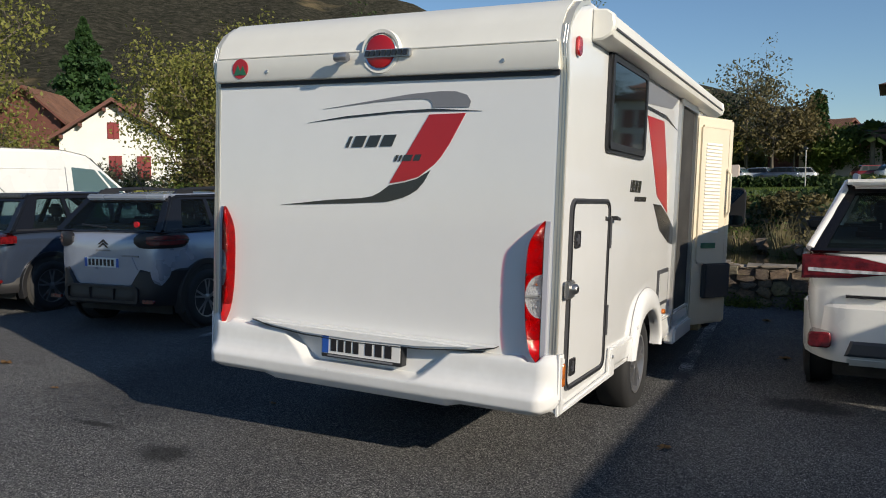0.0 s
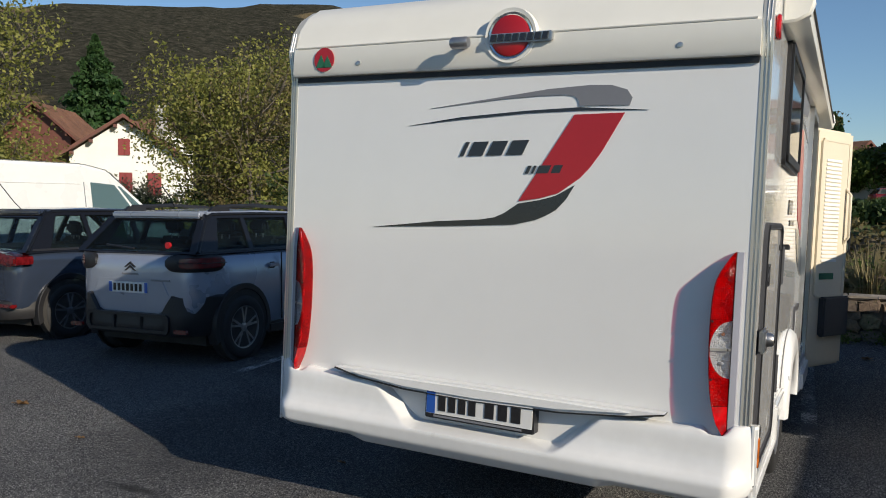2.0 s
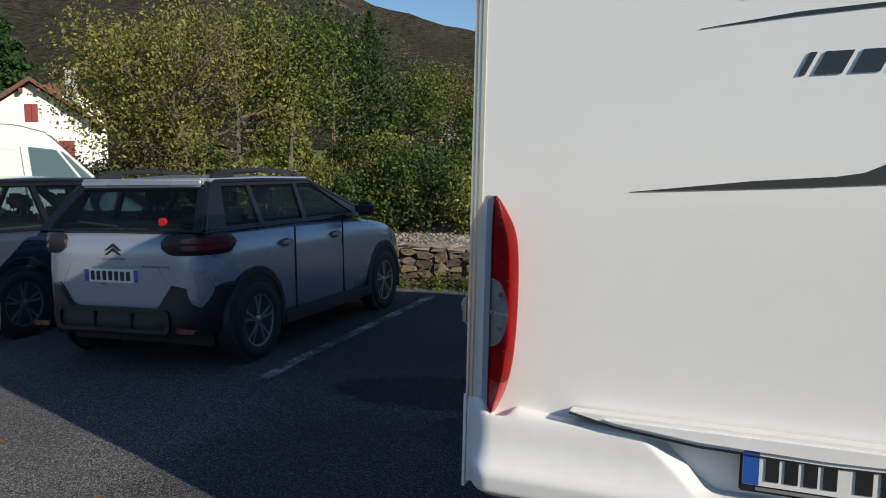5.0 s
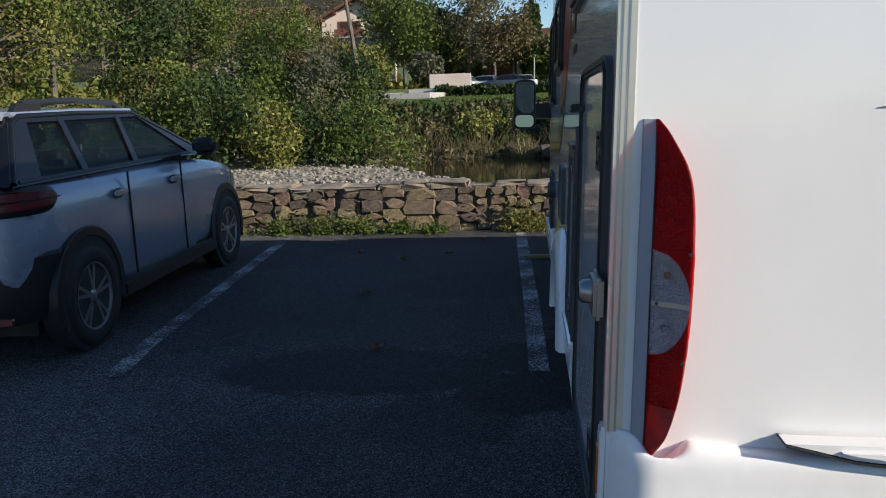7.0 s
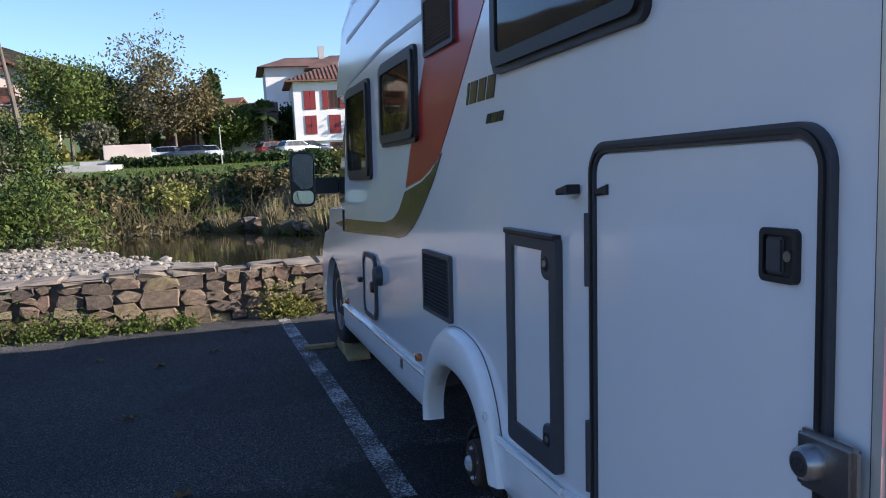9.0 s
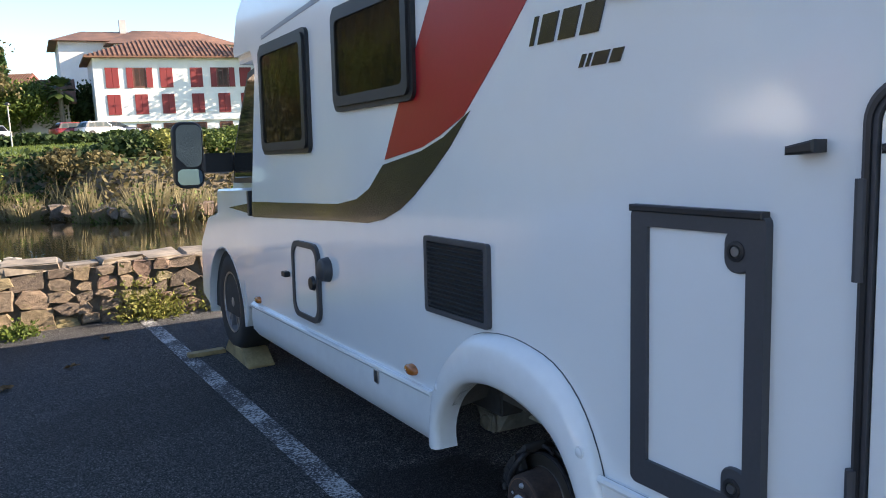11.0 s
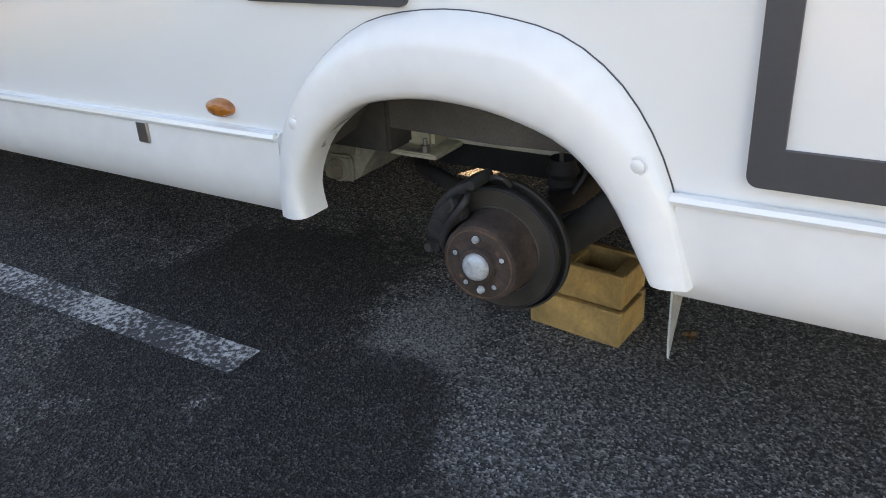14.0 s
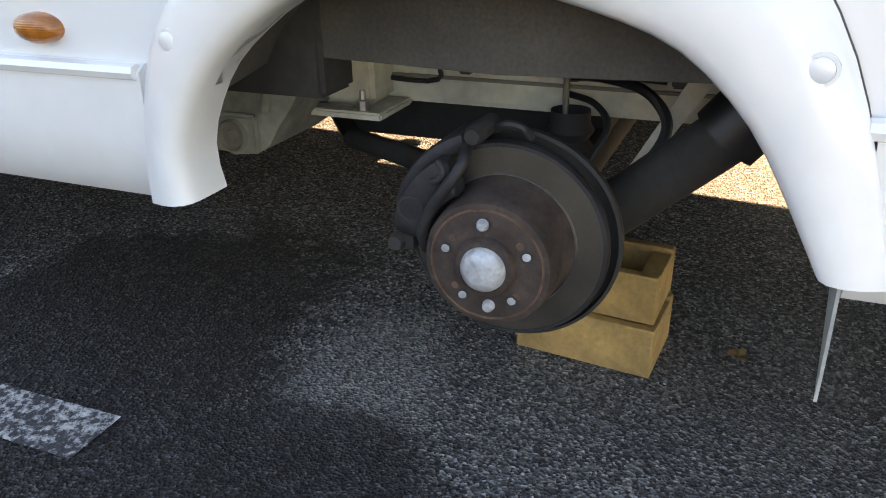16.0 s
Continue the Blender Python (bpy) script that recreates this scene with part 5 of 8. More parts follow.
part("hat_ring", lathe([(0.0755, FX - 0.055), (0.0765, FX - 0.0575), (0.0785, FX - 0.0575), (0.0795, FX - 0.055)], (0, HY, HZ), "x", 64), RUST_LIGHT, disc)
part("disc_shield", lathe([(0.09, DX + 0.045), (0.152, DX + 0.045), (0.158, DX + 0.035), (0.158, DX + 0.024), (0.153, DX + 0.022)], (0, HY, HZ), "x", 64), SOOT_SHADE, home, "black dust shield")
part("hub_flange", lathe([(0.030, FX - 0.068), (0.038, FX - 0.068), (0.041, FX - 0.064), (0.042, FX - 0.055)], (0, HY, HZ), "x", 40), RUST, disc)
part("hub_cap", lathe([(0.0, FX - 0.0865), (0.012, FX - 0.086), (0.020, FX - 0.0835), (0.0265, FX - 0.079), (0.030, FX - 0.073), (0.0315, FX - 0.066), (0.0315, FX - 0.05)], (0, HY, HZ), "x", 40), ZINC, disc, "dull zinc hub cap")
for k in range(5):
    t = 2 * math.pi * k / 5 + 0.28
    cy, cz = HY + 0.059 * math.cos(t), HZ + 0.059 * math.sin(t)
    part("wheel_bolt_hole", lathe([(0.0062, FX - 0.0568), (0.0088, FX - 0.0574), (0.0094, FX - 0.055)], (0, cy, cz), "x", 18), SOOT_SHADE, disc)
    part("bolt_hole_core", lathe([(0.0, FX - 0.0566), (0.0064, FX - 0.0566)], (0, cy + 0.001, cz + 0.001), "x", 14), ZINC, disc)
for t in (1.50, 4.64):
    part("locating_stud", lathe([(0.0, FX - 0.0665), (0.005, FX - 0.066), (0.0075, FX - 0.063), (0.009, FX - 0.055)], (0, HY + 0.058 * math.cos(t), HZ + 0.058 * math.sin(t)), "x", 14), ZINC, disc)
for t in (0.62, 3.14 + 0.75, 5.6, 2.5):
    part("rust_pit", lathe([(0.0, FX - 0.0566), (0.0045, FX - 0.0568), (0.006, FX - 0.0555)], (0, HY + 0.057 * math.cos(t), HZ + 0.057 * math.sin(t)), "x", 10), RUST_LIGHT, disc)


def arc_piece(r0, r1, t0, t1, x0, x1, k=9):
    secs = []
    for t in np.linspace(radians(t0), radians(t1), k):
        c, s = math.cos(t), math.sin(t)
        secs.append([(x0, HY + r0 * c, HZ + r0 * s), (x1, HY + r0 * c, HZ + r0 * s), (x1, HY + r1 * c, HZ + r1 * s), (x0, HY + r1 * c, HZ + r1 * s)])
    return loft(secs)


def rounded_arc(r0, r1, t0, t1, x0, x1, c=0.010, k=15):
    """A curved block round the hub with rounded edges and ends."""
    secs = []
    for u in np.linspace(0, 1, k):
        e = min(1.0, (1 - abs(2 * u - 1)) * 5 + 0.25)
        t = radians(t0 + (t1 - t0) * u)
        rm, hw = (r0 + r1) / 2, (r1 - r0) / 2 * (0.55 + 0.45 * e)
        xf = x0 + (1 - e) * 0.35 * (x1 - x0)
        ring_ = [(x1, rm - hw), (xf + c, rm - hw), (xf + 0.3 * c, rm - hw + 0.3 * c), (xf, rm - hw + c), (xf, rm + hw - c), (xf + 0.3 * c, rm + hw - 0.3 * c), (xf + c, rm + hw), (x1, rm + hw)]
        secs.append([(x, HY + r * math.cos(t), HZ + r * math.sin(t)) for x, r in ring_])
    return loft(secs)


cal = part("brake_caliper", rounded_arc(0.094, 0.152, 6, 62, FX - 0.034, FX - 0.003), IRON, home, "black cast brake caliper")
part("caliper_bridge", rounded_arc(0.142, 0.168, 12, 74, DX - 0.026, DX + 0.06), IRON, cal)
part("caliper_body", rounded_arc(0.09, 0.16, 14, 66, DX + 0.03, DX + 0.085), IRON, cal)
part("caliper_arm", rounded_arc(0.120, 0.150, -6, 8, FX - 0.020, FX + 0.012, 0.006), IRON, cal)
part("caliper_pipe", tube(bent([(FX - 0.006, HY + 0.045, HZ + 0.140), (FX - 0.028, HY + 0.042, HZ + 0.130), (FX - 0.040, HY + 0.050, HZ + 0.112), (FX - 0.042, HY + 0.066, HZ + 0.090), (FX - 0.042, HY + 0.088, HZ + 0.055), (FX - 0.038, HY + 0.098, HZ + 0.025), (FX - 0.02, HY + 0.100, HZ - 0.005)]), 0.0085, 10), IRON, cal)
part("caliper_recess", lathe([(0.0, FX - 0.0335), (0.015, FX - 0.0335), (0.016, FX - 0.0362), (0.020, FX - 0.0362), (0.021, FX - 0.032)], (0, HY + 0.116, HZ + 0.056), "x", 22), SOOT_SHADE, cal)
part("caliper_clip", tube(bent([(FX - 0.034, HY + 0.075, HZ + 0.128), (FX - 0.040, HY + 0.066, HZ + 0.118), (FX - 0.040, HY + 0.072, HZ + 0.106), (FX - 0.036, HY + 0.084, HZ + 0.10)]), 0.0045, 8), SOOT_SHADE, cal)
for y, z in ((0.03, 0.163), (0.146, -0.002)):
    part("caliper_pin", lathe([(0.0, FX - 0.030), (0.010, FX - 0.029), (0.013, FX - 0.02), (0.013, FX + 0.05)], (0, HY + y, HZ + z), "x", 16), SOOT_SHADE, cal)
part("caliper_spring", tube(bent([(DX + 0.01, HY - 0.03, HZ + 0.150), (DX, HY - 0.02, HZ + 0.165), (DX, HY + 0.0, HZ + 0.168), (DX + 0.01, HY + 0.02, HZ + 0.158)]), 0.006), IRON, cal)
part("flare_flap", prism([(0.015, 0.51), (0.15, 0.51), (0.11, 0.46), (0.045, 0.36), (0.022, 0.318), (0.016, 0.36)], "y", 1.556, 1.560), CLEARPLASTIC, home, "loose strip of clear plastic hanging from the flare")


def wheel(parent, x, y, z, r, out, w=0.22, spokes=5, rim=0.62, material=ALLOY, dark=None):
    """Tyre, rim and spokes; out is -1 or 1 for the side that shows."""
    rr = r * rim
    x0, x1 = x, x - out * w
    t = part("wheel", lathe([(rr, x0), (rr + 0.02, x0 + out * 0.008), (r * 0.86, x0 + out * 0.012), (r * 0.95, x0), (r, x0 - out * 0.03), (r, x1 + out * 0.03), (r * 0.93, x1), (rr, x1)], (0, y, z), "x", 40), RUBBER, parent, "black tyre on an alloy rim")
    part("rim", lathe([(rr, x0 + out * 0.004), (rr - 0.012, x0 + out * 0.002), (rr - 0.02, x0 - out * 0.04), (rr - 0.03, x0 - out * 0.14)], (0, y, z), "x", 40), material, t)
    part("rim_back", lathe([(0.0, x0 - out * 0.09), (rr - 0.01, x0 - out * 0.09)], (0, y, z), "x", 32), dark or SOOT_SHADE, t)
    part("hub", lathe([(0.0, x0 - out * 0.002), (0.03, x0 - out * 0.003), (rr * 0.22, x0 - out * 0.012), (rr * 0.24, x0 - out * 0.05)], (0, y, z), "x", 24), material, t)
    for k in range(spokes):
        a = 2 * math.pi * k / spokes + 0.3
        for da in (-0.11, 0.11):
            u, v = math.cos(a + da * 1.6), math.sin(a + da * 1.6)
            c, s = math.cos(a), math.sin(a)
            p = [(rr * 0.15 * c - 0.012 * s, rr * 0.15 * s + 0.012 * c), (rr * 0.15 * c + 0.012 * s, rr * 0.15 * s - 0.012 * c), (rr * 0.97 * u + 0.011 * v, rr * 0.97 * v - 0.011 * u), (rr * 0.97 * u - 0.011 * v, rr * 0.97 * v + 0.011 * u)]
            part("spoke", prism([(y + a_, z + b_) for a_, b_ in p], "x", x0 - out * 0.006, x0 - out * 0.04), material, t)
    return t


wheel(home, W - 0.03, 1.96, 0.40, 0.345, 1)
wheel(home, W - 0.05, 5.56, 0.52, 0.345, 1)
wheel(home, 0.095, 5.56, 0.52, 0.345, -1, dark=BLACK)

# timber stacks and levelling ramps
def crate(m, sx, sy, sz, label):
    b = thing("timber_block", m, label, "wood block", "timber blocks")
    part("board", box(0, 0.022, 0, sy, 0, sz, 0.003, 1), WOOD, b)
    part("board", box(sx - 0.022, sx, 0, sy, 0, sz, 0.003, 1), WOOD, b)
    part("end_block", box(0.022, sx - 0.022, 0, 0.04, 0, sz - 0.008, 0.003, 1), WOOD, b)
    part("end_block", box(0.022, sx - 0.022, sy - 0.04, sy, 0, sz - 0.008, 0.003, 1), WOOD, b)


crate(pose(-3.225, 5.995, 0.0, 0, 0, -4), 0.16, 0.26, 0.10, "worn timber block lying on the asphalt under the axle")
crate(pose(-3.205, 6.0, 0.1005, 0, 0, -3), 0.15, 0.19, 0.095, "worn timber block stacked on another one")
for x in (-3.60, -1.72):
    r = thing("levelling_ramp", pose(x, 9.50, 0.0), "pale wooden ramp under a front wheel", "ramp", "levelling ramps")
    part("ramp_wedge", prism([(-0.10, 0.0), (0.50, 0.0), (0.50, 0.02), (0.40, 0.10), (0.05, 0.10), (-0.10, 0.015)], "x", 0.02, 0.20, 0.004), RAMPWOOD, r)
    part("ramp_plank", box(-0.26, 0.0, 0.42, 0.50, 0.0, 0.03, 0.004), RAMPWOOD, r)

# ---- parked cars ----
def car_paint(name, color, rough=0.28, metal=0.4):
    return simple(name, color, rough, metal=metal, coat=0.8, var=0.05, big=1.0, fine=12, bump_s=0.0)


DGLASS = glass_mat("tinted_car_glass", (0.72, 0.82, 0.84), 0.8, 0.02)


def patch(c, uv, off, thick):
    """A thin plate on a four-cornered face: c is its corners, uv its outline."""
    a, b, d, e = [Vector(p) for p in c]
    nrm = (b - a).cross(e - a).normalized()
    bm = bmesh.new()
    P = lambda u, v: (a * (1 - u) + b * u) * (1 - v) + (e * (1 - u) + d * u) * v
    lo = [bm.verts.new(P(*q) + nrm * off) for q in uv]
    hi = [bm.verts.new(P(*q) + nrm * (off + thick)) for q in uv]
    bm.faces.new(lo)
    bm.faces.new(hi)
    k = len(uv)
    for i in range(k):
        bm.faces.new((lo[i], lo[(i + 1) % k], hi[(i + 1) % k], hi[i]))
    return bm


GLOSS_BLACK = simple("gloss_black_trim", (0.008, 0.008, 0.009), 0.12, var=0.1, bump_s=0.0)
SEATCLOTH = simple("seat_cloth", (0.035, 0.036, 0.04), 0.9, var=0.2)


def patch_ring(c, outer, inner, off, thick):
    """A frame on a four-cornered face, between two outlines."""
    a, b, d, e = [Vector(p) for p in c]
    nrm = (b - a).cross(e - a).normalized()
    P = lambda u, v: (a * (1 - u) + b * u) * (1 - v) + (e * (1 - u) + d * u) * v
    bm = bmesh.new()
    k = len(outer)
    v = [[bm.verts.new(P(*q) + nrm * o) for q in pts] for pts, o in ((outer, off), (outer, off + thick), (inner, off + thick), (inner, off))]
    for r in range(4):
        for i in range(k):
            bm.faces.new((v[r][i], v[(r + 1) % 4][i], v[(r + 1) % 4][(i + 1) % k], v[r][(i + 1) % k]))
    return bm


def greenhouse(c, B, g, paint, pillar):
    """Roof, pillars and clear windows over a cabin with seats."""
    y0, y1, y2, y3, zf, zr, hf, hr = g
    mid = lambda a, b, t: a + (b - a) * t
    full = [(0, 0), (1, 0), (1, 1), (0, 1)]
    # roof skin, cambered both ways, with rounded rails along its sides
    rows = []
    for t in np.linspace(0, 1, 9):
        t = float(t)
        l, r = mid(B[(-1, 1)], B[(1 * -1, 2)], t), mid(B[(1, 1)], B[(1, 2)], t)
        up = 0.065 * math.sin(math.pi * (0.14 + 0.74 * t))
        top = [mid(l, r, float(u)) + Vector((0, 0, up * (1 - (2 * u - 1) ** 4))) for u in np.linspace(0, 1, 11)]
        rows.append([tuple(p) for p in top] + [tuple(p - Vector((0, 0, 0.03))) for p in top[::-1]])
    part("roof", loft(rows), paint, c, sharp=60)
    for s in (-1, 1):
        part("roof_edge", tube([B[(s, 0)] + Vector((0, 0.02, 0.02)), mid(B[(s, 0)], B[(s, 1)], 0.9), B[(s, 1)] + Vector((0, 0.06, 0.005)), mid(B[(s, 1)], B[(s, 2)], 0.5) + Vector((0, 0, 0.012)), B[(s, 2)], mid(B[(s, 2)], B[(s, 3)], 0.5), B[(s, 3)]], 0.032 if pillar is paint else 0.02, 10), pillar, c)
        part("roof_rail_skin", tube([B[(s, 1)] + Vector((-s * 0.012, 0.0, 0.012)), mid(B[(s, 1)], B[(s, 2)], 0.5) + Vector((-s * 0.012, 0, 0.024)), B[(s, 2)] + Vector((-s * 0.012, 0, 0.012))], 0.022, 10), paint, c)
        q = (B[(s, 0)], B[(s, 3)], B[(s, 2)], B[(s, 1)]) if s > 0 else (B[(s, 3)], B[(s, 0)], B[(s, 1)], B[(s, 2)])
        fl = (lambda u: u) if s > 0 else (lambda u: 1 - u)
        put = lambda pts: [(fl(u), v) for u, v in pts]
        ya, yb, yc = y1 + 0.32 * (y2 - y1), y1 + 0.80 * (y2 - y1), y3 - 0.30
        lo_ = lambda y: (y - y0) / (y3 - y0)
        hi_ = lambda y: (y - y1) / (y2 - y1)
        part("side_frame", patch_ring(q, put(full), put([(0.10, 0.09), (0.90, 0.07), (0.97, 0.91), (0.09, 0.91)]), -0.02, 0.03), pillar, c)
        for y in (ya, yb):
            part("pillar", patch(q, put([(lo_(y - 0.04), 0.05), (lo_(y + 0.04), 0.05), (hi_(y + 0.03), 0.95), (hi_(y - 0.03), 0.95)]), -0.015, 0.028), GLOSS_BLACK, c)
        for a0, a1, b0, b1 in ((0.09, lo_(ya - 0.03), 0.08, hi_(ya - 0.02)), (lo_(ya + 0.03), lo_(yb - 0.03), hi_(ya + 0.02), hi_(yb - 0.02)), (lo_(yb + 0.03), lo_(yc + 0.02), hi_(yb + 0.02), 0.975)):
            part("side_window", patch(q, put([(a0, 0.06), (a1, 0.06), (b1, 0.92), (b0, 0.92)]), -0.006, 0.005), DGLASS, c, "tinted side window")
        part("window_trim", patch(q, put([(0.02, 0.035), (0.90, 0.03), (0.90, 0.075), (0.02, 0.085)]), 0.008, 0.008), BLACK, c)
    for nm, q, low in (("rear", (B[(-1, 0)], B[(1, 0)], B[(1, 1)], B[(-1, 1)]), 0.04), ("front", (B[(1, 3)], B[(-1, 3)], B[(-1, 2)], B[(1, 2)]), 0.05)):
        part(nm + "_window_frame", patch_ring(q, full, [(0.055, low), (0.945, low), (0.935, 0.84), (0.065, 0.84)], -0.015, 0.03), GLOSS_BLACK if nm == "rear" else pillar, c)
        part("rear_window" if nm == "rear" else "windscreen", patch(q, [(0.03, 0.02), (0.97, 0.02), (0.96, 0.88), (0.04, 0.88)], 0.004, 0.006), DGLASS, c, "dark tinted rear window" if nm == "rear" else "")
    part("roof_lip", box(-hr + 0.03, hr - 0.03, y1 - 0.07, y1 + 0.10, zr - 0.035, zr + 0.036, 0.02, 3), paint, c)
    # cabin: dark deck, rear bench, front seats
    part("cabin_deck", box(-hf + 0.06, hf - 0.06, y0 + 0.14, y3 - 0.25, zf - 0.06, zf + 0.055, 0.02), SOOT_SHADE, c)
    part("headlining", box(-hr + 0.03, hr - 0.03, y1 + 0.02, y2 - 0.02, zr - 0.05, zr - 0.035), SEATCLOTH, c)
    part("dashboard", box(-hf + 0.1, hf - 0.1, y3 - 0.75, y3 - 0.3, zf, zf + 0.09, 0.03), SOOT_SHADE, c)
    for x, y in ((-0.36, y2 - 0.35), (0.36, y2 - 0.35), (-0.36, y1 + 0.62), (0.36, y1 + 0.62)):
        st_ = part("seat", box(x - 0.23, x + 0.23, y - 0.06, y + 0.07, zf, zf + 0.14, 0.04), SEATCLOTH, c)
        part("headrest", box(x - 0.13, x + 0.13, y - 0.08, y + 0.03, zf + 0.17, zf + 0.34, 0.045, 3), SEATCLOTH, st_)
        for d in (-0.05, 0.05):
            part("headrest_post", tube([(x + d, y - 0.02, zf + 0.12), (x + d, y - 0.02, zf + 0.2)], 0.007, 6), STEEL, st_)


def car(m, label, paint, L, w, st, g, wheels, r, cladding=True, detail=True, group="", rim_mat=None, name="car", pillar=None):
    """st: stations (y, half width, underside, belt); g: greenhouse as (rear foot y, rear roof y, front roof y, front foot y, foot z, roof z, foot half, roof half)."""
    c = thing(name, m, label, "car", group)
    secs = []
    for y, h, zb, zt in st:
        zm = zb + (zt - zb) * 0.45
        zs = zb + (zt - zb) * 0.75
        half = [(0, zb), (h * 0.8, zb), (h * 0.96, zb + 0.06), (h, zm), (h * 0.995, zs), (h * 0.95, zt - 0.02), (h * 0.80, zt), (0, zt + 0.01)]
        secs.append([(x, y, z) for x, z in half] + [(-x, y, z) for x, z in half[-2:0:-1]])
    body = part("body", loft(secs), paint, c, sharp=70)
    if detail:
        md = body.modifiers.new("smooth", "SUBSURF")
        md.levels = md.render_levels = 2
    y0, y1, y2, y3, zf, zr, hf, hr = g
    B = {(s, k): Vector((s * h, y, z)) for s in (-1, 1) for k, (h, y, z) in enumerate(((hf, y0, zf), (hr, y1, zr), (hr, y2, zr), (hf, y3, zf)))}
    if detail:
        greenhouse(c, B, g, paint, pillar or GLOSS_BLACK)
    else:
        bm = bmesh.new()
        mid = lambda a, b, t: a + (b - a) * t
        secs = []
        for k in range(4):
            l, rr_ = B[(-1, k)], B[(1, k)]
            up = 0.035 if k in (1, 2) else 0.0
            secs.append([l, mid(l, rr_, 0.25) + Vector((0, 0, up)), mid(l, rr_, 0.75) + Vector((0, 0, up)), rr_, Vector((rr_.x, rr_.y, zf - 0.1)), Vector((l.x, l.y, zf - 0.1))])
        bm = loft(secs)
        bmesh.ops.bevel(bm, geom=[e for e in bm.edges if min(v.co.z for v in e.verts) > zf - 0.05], offset=0.04, segments=3, affect="EDGES")
        cabin = part("cabin", bm, paint, c, sharp=60)
        # glass
        part("rear_window", patch((B[(-1, 0)], B[(1, 0)], B[(1, 1)], B[(-1, 1)]), rrect(0.05, 0.06, 0.95, 0.86, 0.05), 0.02, 0.012), DGLASS, c, "dark tinted rear window")
        part("windscreen", patch((B[(1, 3)], B[(-1, 3)], B[(-1, 2)], B[(1, 2)]), rrect(0.06, 0.06, 0.94, 0.90, 0.05), 0.02, 0.012), DGLASS, c)
        for s in (-1, 1):
            q = (B[(s, 0)], B[(s, 3)], B[(s, 2)], B[(s, 1)])
            if s < 0:
                q = (B[(s, 3)], B[(s, 0)], B[(s, 1)], B[(s, 2)])
            fl = (lambda u: u) if s > 0 else (lambda u: 1 - u)
            ya, yb, yc = y1 + 0.32 * (y2 - y1), y1 + 0.80 * (y2 - y1), y3 - 0.34
            lo_ = lambda y: (y - y0) / (y3 - y0)
            hi_ = lambda y: (y - y1) / (y2 - y1)
            panes = ((0.10, lo_(ya - 0.03), 0.05, hi_(ya - 0.03)), (lo_(ya + 0.03), lo_(yb - 0.03), hi_(ya + 0.03), hi_(yb - 0.03)), (lo_(yb + 0.03), lo_(yc), hi_(yb + 0.03), 0.97))
            part("window_band", patch(q, [(fl(u), v) for u, v in ((0.015, 0.03), (0.86, 0.05), (0.96, 0.91), (0.02, 0.91))], 0.008, 0.008), BLACK, c)
            for a0, a1, b0, b1 in panes:
                part("side_window", patch(q, [(fl(a0 + 0.01), 0.10), (fl(a1 - 0.005), 0.10), (fl(b1 - 0.01), 0.85), (fl(max(b0, 0.07) + 0.015), 0.85)], 0.013, 0.008), DGLASS, c, "tinted side window")
    # wheels and arches
    for wy in wheels:
        for s in (-1, 1):
            wh = max(h for y, h, *_ in st) - 0.005
            sx = np.interp(wy, [q[0] for q in st], [q[1] for q in st])
            if cladding:
                pr = [(wy + rr * math.cos(t), 0.02 + r + rr * math.sin(t)) for rr, ts in ((r + 0.10, np.linspace(-0.35, math.pi + 0.35, 21)), (r + 0.035, np.linspace(math.pi + 0.3, -0.3, 21))) for t in ts]
                part("arch_trim", prism(pr, "x", s * (sx - 0.10), s * (sx + 0.012), 0.006), BLACK, c, "black plastic wheel-arch trim")
            part("arch_hollow", lathe([(0.0, s * (sx - 0.03)), (r + 0.045, s * (sx - 0.03)), (r + 0.045, s * (sx + 0.002)), (r + 0.03, s * (sx + 0.003)), (0, s * (sx + 0.0))], (0, wy, r + 0.02), "x", 32), SOOT_SHADE, c)
            wheel(c, s * (sx + 0.012), wy, r, r, s, 0.20, 5, 0.66, rim_mat or ALLOY)
    # mirrors, handles, sills
    for s in (-1, 1):
        h = st[len(st) // 2][1]
        ym = y3 - 0.42
        part("wing_mirror", box(*sorted((s * (h - 0.02), s * (h + 0.19))), ym - 0.05, ym + 0.07, zf + 0.0, zf + 0.15, 0.04, 3), BLACK, c, "black door mirror")
        for hy in (wheels[0] + 0.48, wheels[0] + 1.42):
            part("door_handle", box(*sorted((s * (h - 0.01), s * (h + 0.022))), hy - 0.09, hy + 0.09, zf - 0.17, zf - 0.13, 0.012), paint, c)
            part("handle_cup", box(*sorted((s * (h - 0.02), s * (h + 0.004))), hy - 0.06, hy + 0.03, zf - 0.19, zf - 0.12, 0.01), BLACK, c)
        if cladding:
            part("sill_trim", box(*sorted((s * (h - 0.06), s * (h + 0.01))), wheels[0] + r + 0.06, wheels[1] - r - 0.06, 0.22, 0.33, 0.02), BLACK, c)
        for dy in (wheels[0] + 0.62, wheels[0] + 1.56):
            part("door_gap", box(*sorted((s * (h - 0.01), s * (h + 0.0035))), dy - 0.004, dy + 0.004, 0.35, zf - 0.02), BLACK, c)
    part("underside", box(-0.7, 0.7, 0.3, L - 0.4, 0.18, 0.32), SOOT_SHADE, c)
    return c


